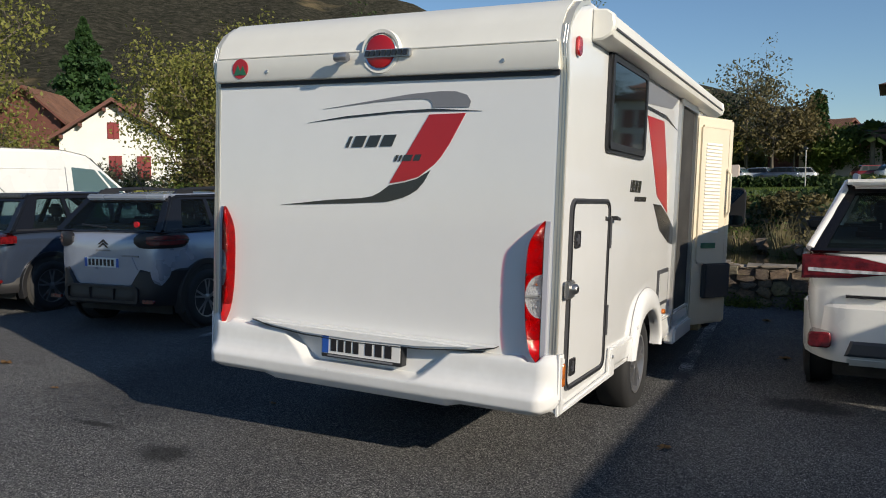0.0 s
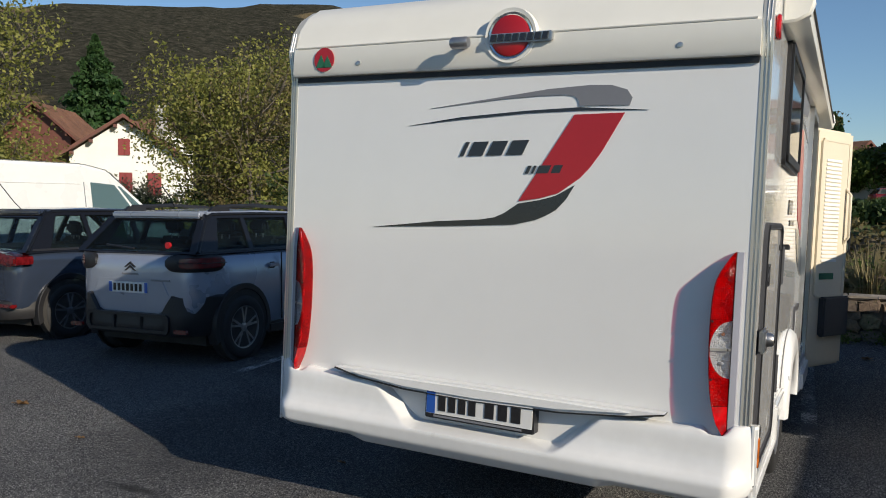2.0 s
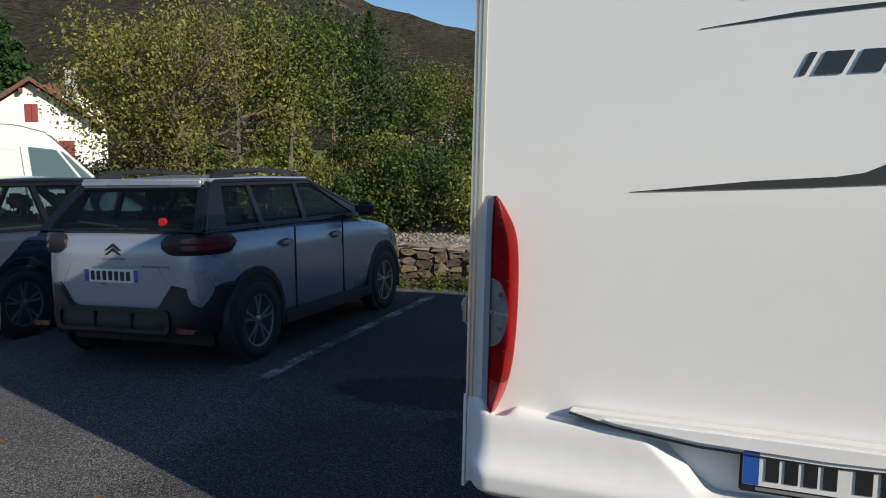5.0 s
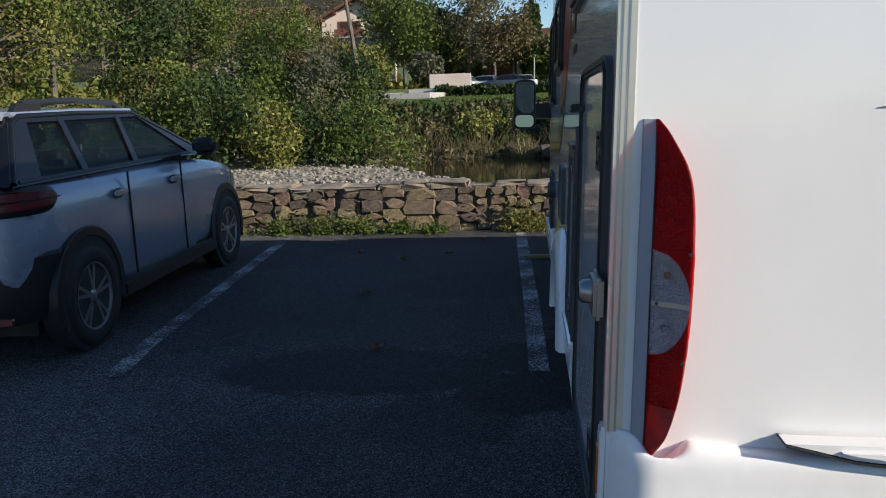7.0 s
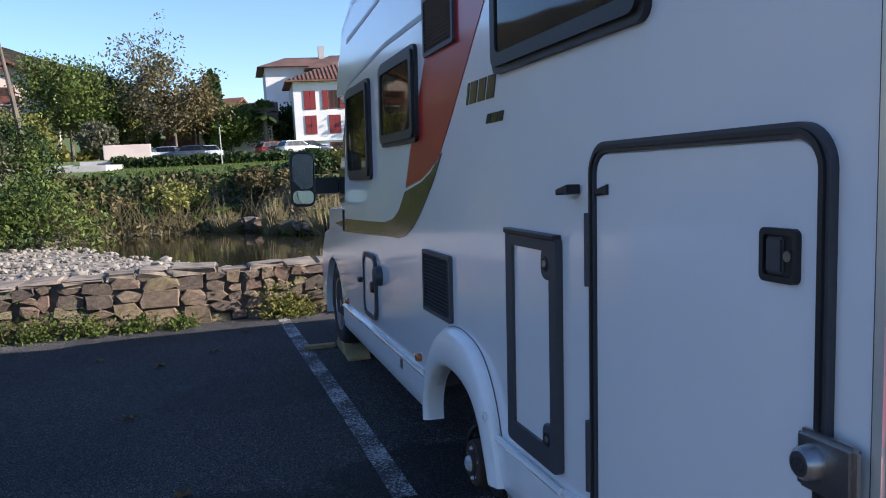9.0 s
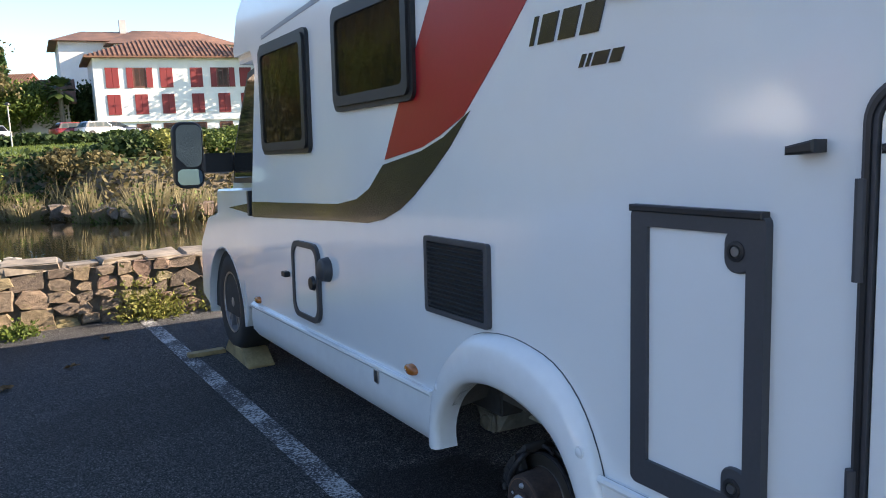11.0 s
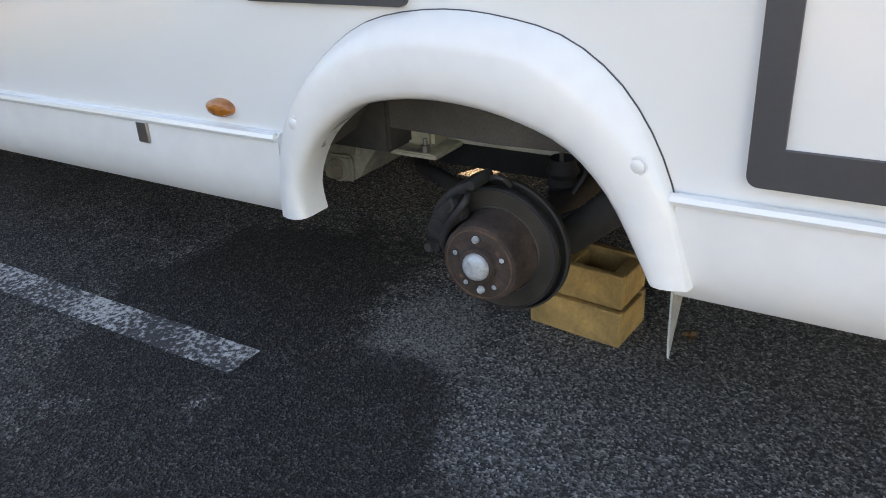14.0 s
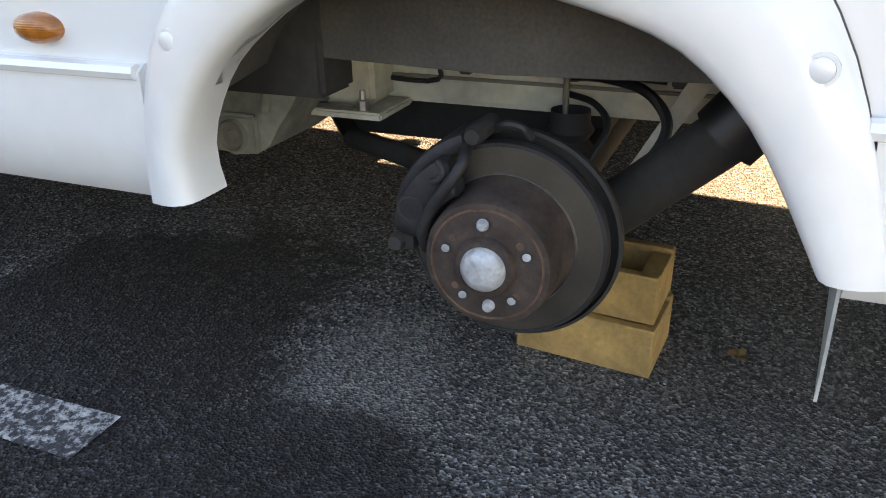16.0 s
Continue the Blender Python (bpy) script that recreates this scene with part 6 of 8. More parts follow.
def bar_plate(c, x, y, z, w=0.52, tilt=0):
    p = part("number_plate", box(x - w / 2, x + w / 2, y - 0.012, y, z - 0.055, z + 0.055, 0.004, 1), PLATE_W, c, "white plate with dark bars")
    part("plate_band", box(x - w / 2 + 0.002, x - w / 2 + 0.04, y - 0.0145, y - 0.011, z - 0.05, z + 0.05), D_BLUE, p)
    part("plate_band", box(x + w / 2 - 0.04, x + w / 2 - 0.002, y - 0.0145, y - 0.011, z - 0.05, z + 0.05), D_BLUE, p)
    for k in range(7):
        x0 = x - w / 2 + 0.06 + k * 0.058
        part("plate_bar", box(x0, x0 + 0.036, y - 0.0145, y - 0.011, z - 0.036, z + 0.036), D_BLACK, p)


def bumper(half, z0, zm, ze, back=-0.05, turn=0.62):
    """A bumper skin that wraps round the corners; zm and ze are its upper edge at the middle and the ends."""
    secs = []
    for x in np.linspace(-half, half, 33):
        u = abs(x) / half
        yb = back + 0.40 * max(0.0, (u - turn) / (1 - turn)) ** 2.6
        zt = zm + (ze - zm) * float(np.interp(u, [0.0, 0.48, 0.62, 1.0], [0, 0, 1, 1]))
        secs.append([(x * 0.97, yb + 0.3, z0 - 0.02), (x * 0.985, yb + 0.03, z0 - 0.01), (x, yb, z0 + 0.05), (x, yb + 0.005, (z0 + zt) / 2), (x, yb + 0.015, zt - 0.02), (x * 0.985, yb + 0.04, zt), (x * 0.97, yb + 0.3, zt)])
    return loft(secs)


# silver crossover
# Silver paint; its blue cast puts the tint of the shade into the colour.
SILVERPAINT = car_paint("silver_paint_shade_blue", (0.33, 0.37, 0.45))
ST = [(0.0, 0.52, 0.40, 0.98), (0.03, 0.68, 0.34, 1.07), (0.13, 0.775, 0.28, 1.12), (0.34, 0.84, 0.26, 1.13), (0.8, 0.872, 0.24, 1.12), (1.7, 0.88, 0.22, 1.11), (2.6, 0.88, 0.22, 1.08), (3.05, 0.87, 0.23, 1.05), (3.55, 0.85, 0.24, 0.99), (3.98, 0.76, 0.28, 0.87), (4.13, 0.62, 0.34, 0.72)]
c3 = car(pose(-7.43, 6.56, 0.0, 0, 0, 2.3), "silver crossover car with black wheel arches and roof rails", SILVERPAINT, 4.15, 0.88, ST, (0.07, 0.40, 1.95, 3.00, 1.10, 1.485, 0.80, 0.635), (0.68, 3.27), 0.335)


def wrap_pod(plan, z0, z1, out, back=0.05, power=6):
    """A rounded pod that follows a curve in plan, from z0 to z1."""
    pts = resample(plan, 17)
    zc, hz = (z0 + z1) / 2, (z1 - z0) / 2
    secs = []
    for k, (px_, py_) in enumerate(pts):
        a, b = pts[max(0, k - 1)], pts[min(16, k + 1)]
        tx, ty = b[0] - a[0], b[1] - a[1]
        q = math.hypot(tx, ty)
        nx, ny = ty / q, -tx / q
        if nx * px_ < 0:
            nx, ny = -nx, -ny
        u = 2 * k / 16 - 1
        e = max(0.12, (1 - abs(u) ** power)) ** 0.5
        row = []
        for w, o in ((-1.0, -back), (-1.0, out * 0.3), (-0.8, out * 0.85), (0.0, out), (0.8, out * 0.85), (1.0, out * 0.3), (1.0, -back)):
            row.append((px_ + nx * o * (e if o > 0 else 1), py_ + ny * o * (e if o > 0 else 1), zc + hz * e * w))
        secs.append(row)
    return loft(secs)


part("rear_bumper", bumper(0.87, 0.31, 0.52, 0.70, -0.045, 0.5), BLACK, c3, "black lower rear bumper")
part("diffuser", frame_ring(rrect(-0.55, 0.33, 0.55, 0.52, 0.05), rrect(-0.51, 0.36, 0.51, 0.49, 0.04), "y", -0.058, -0.03), BLACK, c3)
for x in (-0.18, 0.18):
    part("diffuser_bar", box(x - 0.02, x + 0.02, -0.056, -0.03, 0.34, 0.5, 0.008), BLACK, c3)
for s in (-1, 1):
    plan = [(s * 0.47, 0.0), (s * 0.60, 0.012), (s * 0.71, 0.065), (s * 0.775, 0.15), (s * 0.82, 0.28), (s * 0.845, 0.42)]
    lm = part("tail_lamp", wrap_pod(plan, 0.93, 1.10, 0.022), BLACK, c3, "dark red tail lamp in a black surround")
    part("lamp_lens", wrap_pod(plan[1:], 0.955, 1.08, 0.028), DIM_RED, lm, "dark red lens")
    part("lamp_frame", tube([(p[0] * 1.03, p[1] - 0.028 * (1 - k / 4), 1.018) for k, p in enumerate(plan[1:])], 0.005, 6), BLACK, lm)
    part("fog_lamp", prism(rrect(min(s * 0.62, s * 0.78), 0.345, max(s * 0.62, s * 0.78), 0.385, 0.015), "y", -0.06, -0.03), DIM_RED, c3)
    part("roof_rail", tube([(s * 0.585, 0.52, 1.51), (s * 0.585, 0.60, 1.565), (s * 0.585, 1.2, 1.585), (s * 0.585, 1.75, 1.56), (s * 0.585, 1.92, 1.50)], 0.022, 10), BLACK, c3, "black roof rail")
    part("rail_foot", prism([(0.46, 1.49), (0.78, 1.50), (0.78, 1.575), (0.54, 1.57)], "x", s * 0.56, s * 0.61, 0.006), BLACK, c3)
bar_plate(c3, -0.02, 0.005, 0.765)
part("plate_recess", prism([(-0.5, 0.70), (0.5, 0.70), (0.42, 0.85), (-0.42, 0.85)], "y", 0.0, 0.03), SILVERPAINT, c3)
for z in (1.0, 0.965):
    part("emblem", prism([(-0.08, z - 0.035), (0.0, z + 0.02), (0.08, z - 0.035), (0.055, z - 0.035), (0.0, z + 0.0), (-0.055, z - 0.035)], "y", 0.0, 0.022), BLACK, c3, "dark double chevron shape")
part("word_bar", box(-0.11, 0.11, 0.0, 0.02, 0.89, 0.908), D_GREY, c3)
part("word_bar", box(0.28, 0.52, 0.0, 0.02, 0.835, 0.853), D_GREY, c3)
part("wiper", tube([(0.0, 0.06, 1.15), (-0.40, 0.085, 1.18)], 0.010), BLACK, c3)
part("window_sticker", lathe([(0.0, 0.10), (0.032, 0.10), (0.032, 0.13)], (0.40, 0.0, 1.185), "y", 20), D_RED, c3, "round red and white sticker")
part("aerial", tube([(0, 0.62, 1.57), (0, 0.56, 1.66), (0, 0.45, 1.78)], 0.006), BLACK, c3)

# dark blue-grey crossover
NAVY = car_paint("blue_grey_paint", (0.03, 0.042, 0.068), 0.16, 0.15)
ST2 = [(0.02, 0.66, 0.36, 0.95), (0.06, 0.82, 0.30, 1.04), (0.3, 0.88, 0.26, 1.08), (0.9, 0.89, 0.24, 1.06), (1.8, 0.885, 0.22, 1.03), (2.6, 0.88, 0.22, 1.0), (3.1, 0.87, 0.23, 0.98), (3.6, 0.85, 0.25, 0.92), (4.0, 0.74, 0.28, 0.82), (4.12, 0.6, 0.34, 0.70)]
dk = car(pose(-10.2, 6.62, 0.0, 0, 0, 0.5), "dark blue-grey compact crossover car", NAVY, 4.12, 0.89, ST2, (0.16, 0.60, 2.1, 3.15, 1.03, 1.50, 0.84, 0.60), (0.68, 3.28), 0.33, cladding=True)
for s in (-1, 1):
    lm = part("tail_lamp", prism([(s * 0.50, 1.0), (s * 0.62, 1.04), (s * 0.90, 1.0), (s * 0.90, 0.91), (s * 0.75, 0.885), (s * 0.55, 0.92)], "y", -0.03, 0.22, 0.02, 2), DIM_RED, dk, "red tail lamp")
    part("reflector", box(*sorted((s * 0.6, s * 0.82)), -0.03, 0.05, 0.42, 0.46, 0.008), DIM_RED, dk)
part("rear_bumper", bumper(0.885, 0.29, 0.46, 0.50, -0.03), BLACK, dk)
bar_plate(dk, 0.0, 0.0, 0.76)
part("aerial", tube([(0, 0.7, 1.53), (-0.02, 0.62, 1.62), (-0.05, 0.45, 1.85)], 0.006), BLACK, dk)
vest = part("green_vest", loft([[(0.35 + dx, 1.75, 1.42), (0.52 + dx, 1.75, 1.42), (0.56 + dx, 1.80, 1.12), (0.30 + dx, 1.80, 1.12)] for dx in (0.0, 0.04)]), simple("vest_green", (0.12, 0.45, 0.10), 0.7), dk, "bright green vest over a seat")

# white SUV beside the motorhome
PEARL = car_paint("pearl_white_paint", (0.72, 0.72, 0.70), metal=0.0)
ST3 = [(0.02, 0.70, 0.42, 1.02), (0.06, 0.84, 0.36, 1.09), (0.3, 0.895, 0.30, 1.13), (0.9, 0.90, 0.26, 1.10), (1.9, 0.90, 0.24, 1.06), (2.8, 0.90, 0.24, 1.03), (3.5, 0.90, 0.25, 1.02), (4.1, 0.88, 0.27, 0.98), (4.55, 0.78, 0.32, 0.86), (4.68, 0.62, 0.38, 0.72)]
ow = car(pose(0.55, 6.62, 0.0, 0, 0, -1.0), "pearl white SUV with wide red tail lamps", PEARL, 4.7, 0.90, ST3, (0.10, 0.50, 2.5, 3.55, 1.10, 1.58, 0.86, 0.64), (0.92, 3.59), 0.35, cladding=False, pillar=PEARL)
for s in (-1, 1):
    lm = part("tail_lamp", prism([(s * 0.30, 1.02), (s * 0.55, 1.075), (s * 0.90, 1.09), (s * 0.905, 0.92), (s * 0.60, 0.93), (s * 0.30, 0.97)], "y", -0.04, 0.25, 0.02, 2), DIM_RED, ow, "wide red tail lamp")
    part("lamp_strip", prism([(s * 0.32, 0.98), (s * 0.60, 0.99), (s * 0.86, 1.0), (s * 0.86, 0.975), (s * 0.60, 0.965), (s * 0.32, 0.965)], "y", -0.046, -0.03), CLEAR_LENS, lm)
    part("fog_lamp", prism(rrect(min(s * 0.70, s * 0.85), 0.44, max(s * 0.70, s * 0.85), 0.55, 0.03), "y", -0.075, 0.15, 0.01), DIM_RED, ow, "red bumper reflector")
part("chrome_bar", prism([(-0.32, 1.0), (0.32, 1.0), (0.30, 0.95), (-0.30, 0.95)], "y", -0.045, 0.05, 0.01), CHROME, ow)
part("rear_bumper", bumper(0.905, 0.35, 0.74, 0.74, -0.06), PEARL, ow, "white rear bumper")
part("lower_bumper", prism([(-0.62, 0.39), (0.62, 0.39), (0.58, 0.50), (-0.58, 0.50)], "y", -0.075, 0.0, 0.02), DARK, ow, "grey lower bumper insert")
part("skid_plate", box(-0.6, 0.6, -0.075, 0.1, 0.33, 0.39, 0.015), SILVER, ow)
part("word_bar", box(-0.62, -0.36, -0.01, 0.03, 0.79, 0.81), D_BLACK, ow)
part("spoiler", box(-0.66, 0.66, 0.34, 0.62, 1.575, 1.615, 0.02), PEARL, ow)
bar_plate(ow, 0.0, -0.0, 0.82)
for s in (-1, 1):
    part("roof_rail", tube([(s * 0.60, 0.7, 1.60), (s * 0.60, 0.85, 1.645), (s * 0.60, 2.2, 1.655), (s * 0.60, 2.4, 1.61)], 0.02, 10), SILVER, ow, "silver roof rail")

# white panel van
VANW = car_paint("van_white", (0.74, 0.74, 0.72), metal=0.0)
van = thing("van", pose(-12.55, 6.4, 0.0, 0, 0, 1), "white panel van parked beyond the cars", "van")
vp = [(0.0, 0.35), (0.0, 1.6), (0.08, 2.12), (0.3, 2.22), (3.0, 2.24), (3.5, 2.15), (4.35, 1.35), (5.1, 1.12), (5.3, 0.8), (5.3, 0.35)]
bm = loft([[(x, y, z) for y, z in vp] for x in (-0.98, -0.9, 0.9, 0.98)])
for v in bm.verts:
    if v.co.z > 1.3:
        v.co.x *= 1 - 0.12 * (v.co.z - 1.3) / 0.9
bmesh.ops.bevel(bm, geom=list(bm.edges), offset=0.05, segments=2, affect="EDGES")
part("body", bm, VANW, van, sharp=55)
tap = lambda z: 0.98 * (1 - 0.12 * max(0, z - 1.3) / 0.9)
for s in (-1, 1):
    for nm, pts in (("side_window", [(3.1, 1.38), (4.0, 1.38), (3.55, 1.92), (3.1, 1.95)]), ("quarter_window", [(4.06, 1.38), (4.30, 1.38), (3.66, 1.90), (3.62, 1.90)])):
        b2 = bmesh.new()
        lo = [b2.verts.new((s * (tap(z) + 0.002), y, z)) for y, z in pts]
        hi = [b2.verts.new((s * (tap(z) + 0.012), y, z)) for y, z in pts]
        b2.faces.new(lo), b2.faces.new(hi)
        for i in range(4):
            b2.faces.new((lo[i], lo[(i + 1) % 4], hi[(i + 1) % 4], hi[i]))
        part(nm, b2, DGLASS, van, "dark cab window")
    for y in (0.15, 1.5, 2.98):
        b2 = loft([[(s * (tap(z) + 0.004), y - 0.006, z), (s * (tap(z) + 0.004), y + 0.006, z), (s * (tap(z) - 0.02), y + 0.006, z), (s * (tap(z) - 0.02), y - 0.006, z)] for z in (0.5, 1.3, 1.95)])
        part("panel_gap", b2, D_GREY, van)
    part("panel_rib", tube([(s * tap(1.9), 0.2, 1.9), (s * tap(1.9), 2.9, 1.92)], 0.008), VANW, van)
    for wy in (0.9, 4.3):
        part("arch_hollow", lathe([(0.0, s * 0.985), (0.37, s * 0.985), (0.37, s * 0.96)], (0, wy, 0.34), "x", 28), SOOT_SHADE, van)
        wheel(van, s * 0.995, wy, 0.33, 0.33, s, 0.2)
    part("wing_mirror", box(*sorted((s * 0.98, s * 1.2)), 4.05, 4.2, 1.28, 1.55, 0.04, 2), BLACK, van)
part("windscreen", prism([(3.62, 2.07), (4.32, 1.40), (4.34, 1.42), (3.64, 2.09)], "x", -0.75, 0.75), DGLASS, van)

# ---- plants ----
rng = np.random.default_rng(7)


def leaf_quads(centres, size, flat=0.0):
    """Four-cornered leaves at random turns round the given centres."""
    n = len(centres)
    a = rng.normal(size=(n, 3))
    a /= np.linalg.norm(a, axis=1)[:, None]
    b = rng.normal(size=(n, 3))
    b -= (a * b).sum(1)[:, None] * a
    b /= np.linalg.norm(b, axis=1)[:, None]
    s = size * rng.uniform(0.6, 1.3, n)[:, None]
    a, b = a * s, b * s * 0.55
    v = np.stack([centres - a, centres + b, centres + a, centres - b], 1).reshape(-1, 3)
    f = np.arange(4 * n).reshape(-1, 4)
    return v, f


def cloud(name, centres, size, material, parent=None, label=""):
    v, f = leaf_quads(centres, size)
    return mesh_part(name, v.tolist(), f.tolist(), material, parent, label)


def clump_points(cs, rad, n):
    c = np.repeat(cs, n, axis=0)
    return c + np.clip(rng.normal(size=c.shape), -1.6, 1.6) * rad * 0.55


def tree(x, y, z, h, r, material, label, name="tree", leaves=2600, size=0.16, bare=0.0, lean=0.0, trunk=0.3, girth=0.022):
    """Tapered trunk, limbs, and a crown of leaf clumps with gaps."""
    t = thing(name, pose(x, y, z), label, "tree", "riverside trees")
    th = h * trunk
    bm = bmesh.new()
    r0 = girth * h
    top = Vector((lean * h, 0, h * 0.92))
    base = [Vector((0, 0, -0.4)), Vector((lean * th * 0.5, 0.05, th * 0.5)), Vector((lean * th, 0, th)), top * 0.75 + Vector((0.1 * r * rng.normal(), 0.1 * r * rng.normal(), 0)), top]
    tube(base, r0, 8, bm, r0 * 0.12)
    tips = []
    k = 26
    for i in range(k):
        u = rng.uniform(0.0, 1.0)
        s = Vector((lean * h * (trunk + (1 - trunk) * u * 0.8), 0, th + (h * 0.88 - th) * u * 0.85))
        a = rng.uniform(0, 2 * math.pi)
        w = r * rng.uniform(0.65, 1.1) * math.sqrt(max(0.08, 1 - (u * 1.15 - 0.35) ** 2 * 1.1))
        e = s + Vector((w * math.cos(a), w * math.sin(a), h * rng.uniform(0.04, 0.20)))
        m = (s + e) / 2 + Vector((0, 0, -0.03 * h))
        tube([s, m, e], r0 * 0.3, 5, bm, r0 * 0.06)
        tips += [e, m * 0.4 + e * 0.6, m]
        for _ in range(3 if bare else 1):
            q = m + (e - m) * rng.uniform(0.2, 0.9)
            e2 = q + Vector(rng.normal(size=3)) * r * 0.22 + Vector((0, 0, h * 0.05))
            tube([q, e2], r0 * 0.12, 4, bm, r0 * 0.03)
            tips.append(e2)
    part("trunk", bm, BARK, t, "grey-brown trunk and limbs")
    cs = np.array([tuple(p) for p in tips])
    cs += rng.normal(size=cs.shape) * r * 0.10
    n = max(3, int(leaves * (1 - bare) / len(cs)))
    pts = clump_points(cs, r * (0.34 - 0.16 * min(1, bare * 2)), n)
    pts = pts[pts[:, 2] > th * 0.45]
    cloud("crown", pts, size, material, t)
    return t


def conifer(x, y, z, h, r, label, narrow=False, leaves=3600, size=0.17, material=None):
    t = thing("conifer_tree", pose(x, y, z), label, "tree", "conifers")
    part("trunk", tube([(0, 0, -0.3), (0, 0, h * 0.5), (0, 0, h * 0.97)], 0.02 * h, 8, None, 0.01), BARK, t)
    u = rng.uniform(0.02, 1, leaves) ** 0.75
    prof = (1 - u) if not narrow else np.sqrt(np.clip(1 - u, 0, 1)) * np.clip(u * 6, 0.3, 1)
    tier = 0.82 + 0.18 * np.cos(u * 60)
    a = rng.uniform(0, 2 * np.pi, leaves)
    lob = 0.85 + 0.2 * np.sin(a * 5 + u * 14) + rng.normal(size=leaves) * 0.07
    rad = r * prof * tier * lob * rng.uniform(0.55, 1.03, leaves)
    pts = np.c_[rad * np.cos(a), rad * np.sin(a), h * (0.06 + 0.94 * u) - 0.15 * rad]
    cloud("crown", pts, size, material or L_CONIF, t)
    return t


def at(az, d, ex=-2.95, ey=1.88):
    return ex + d * math.sin(radians(az)), ey + d * math.cos(radians(az))


def shrub(x, y, z, h, r, material, label, leaves=1000, size=0.12):
    t = thing("shrub", pose(x, y, z), label, "shrub", "riverside shrubs")
    n = 28
    a, w, u = rng.uniform(0, 2 * np.pi, n), np.sqrt(rng.uniform(0, 1, n)), rng.uniform(0.1, 1, n)
    k = np.sqrt(np.clip(1 - (u - 0.3) ** 2 * 1.4, 0.1, 1))
    cs = np.c_[r * w * k * np.cos(a), r * w * k * np.sin(a), h * u * (1 - 0.25 * w)]
    bm = bmesh.new()
    for p in cs[:10]:
        tube([(0, 0, -0.1), tuple(p * 0.5), tuple(p)], 0.03, 4, bm, 0.01)
    tagged(part("stems", bm, BARK, t), kind="stuff")
    cloud("crown", clump_points(cs, min(r, h) * 0.36, leaves // n), size, material, t)


# trees on the near bank behind the parked cars
for az, d, h, r, m, lab, bare, sz in (
        (-42.5, 31, 7.8, 2.6, L_OLIVE, "yellow-green autumn tree behind the wall", 0.0, 0.13),
        (-39.5, 30, 7.8, 2.6, L_BROWN, "thin brown tree with many bare twigs", 0.55, 0.11),
        (-36, 32, 8.4, 2.8, L_OLIVE, "tall yellow-green tree by the river", 0.1, 0.13),
        (-32.5, 34, 8.6, 2.8, L_GREEN, "leafy green tree by the river", 0.0, 0.14),
        (-29.5, 37, 8.0, 2.6, L_DARK, "dark green tree by the river", 0.0, 0.14),
        (-24.0, 43, 5.6, 2.4, L_GREEN, "leafy green tree by the river", 0.25, 0.14),
        (-21.5, 46, 6.0, 2.0, L_BROWN, "slim brown tree by the river", 0.45, 0.13),
        (-18.5, 47, 5.0, 2.2, L_GREEN, "slender light green tree by the river", 0.3, 0.14),
        (-16.5, 50, 5.0, 2.4, L_BROWN, "brown autumn tree by the river", 0.35, 0.14),
        (-55.5, 40, 4.6, 2.0, L_OLIVE, "yellow-green tree beyond the van", 0.2, 0.12),
        (-58, 33, 10.5, 3.0, L_OLIVE, "tall yellow tree at the edge of the car park", 0.1, 0.15),
        (-62, 34, 11, 3.2, L_OLIVE, "tall yellow tree at the edge of the car park", 0.1, 0.15)):
    x, y = at(az, d)
    tree(x, y, land(x, y) if y > 12 else 0.0, h + 0.8, r, m, lab, leaves=9000, size=sz * 0.62, bare=bare)
x, y = at(-26.8, 41)
conifer(x, y, land(x, y), 8.6, 2.8, "dark spruce by the river", material=L_DARK, leaves=8000, size=0.14)
for k in range(34):
    az = -46 + k * 1.0 + rng.uniform(-0.5, 0.5)
    x, y = at(az, rng.uniform(27, 33) + max(0, az + 36) * 0.5)
    m = (L_OLIVE, L_DARK, L_GREEN, L_DARK, L_BROWN)[k % 5]
    shrub(x, y, land(x, y), rng.uniform(2.0, 3.6), rng.uniform(1.2, 1.9), m, ("bushy shrub on the river bank in autumn leaf" if m in (L_OLIVE, L_BROWN) else "dark green shrub on the river bank"), leaves=3200, size=0.08)
# leaning slim tree and shrubs along the far bank
tree(-11.6, 40.0, 0.2, 13.0, 1.3, L_GREEN, "slim leaning bare tree on the far bank", leaves=260, size=0.08, bare=0.6, lean=-0.125, trunk=0.7, girth=0.010)


def reed_clump(x, y, z, h, r, label, n=300):
    """Upright dry reeds that lean outwards, with olive leaves at the foot."""
    t = thing("reed_clump", pose(x, y, z), label, "reeds", "river reeds")
    v, f = [], []
    for k in range(n):
        a, q = rng.uniform(0, 2 * math.pi), r * math.sqrt(rng.uniform(0, 1))
        bx, by = 0.6 * q * math.cos(a), 0.6 * q * math.sin(a)
        l = h * rng.uniform(0.45, 1.05) * (1 - 0.35 * q / r)
        tx, ty = bx + q * 0.7 * math.cos(a) + rng.normal() * 0.1, by + q * 0.7 * math.sin(a)
        i = len(v)
        v += [(bx - 0.018, by, 0), (bx + 0.018, by, 0), ((bx + tx) / 2 + 0.022, (by + ty) / 2, l * 0.65), (tx, ty, l), ((bx + tx) / 2 - 0.022, (by + ty) / 2, l * 0.65)]
        f.append((i, i + 1, i + 2, i + 3, i + 4))
    mesh_part("reeds", v, f, REED, t)
    pts = np.c_[rng.normal(size=900) * r * 0.5, rng.normal(size=900) * r * 0.4, np.abs(rng.normal(size=900)) * h * 0.28]
    cloud("foliage", pts, 0.07, L_GREEN, t)


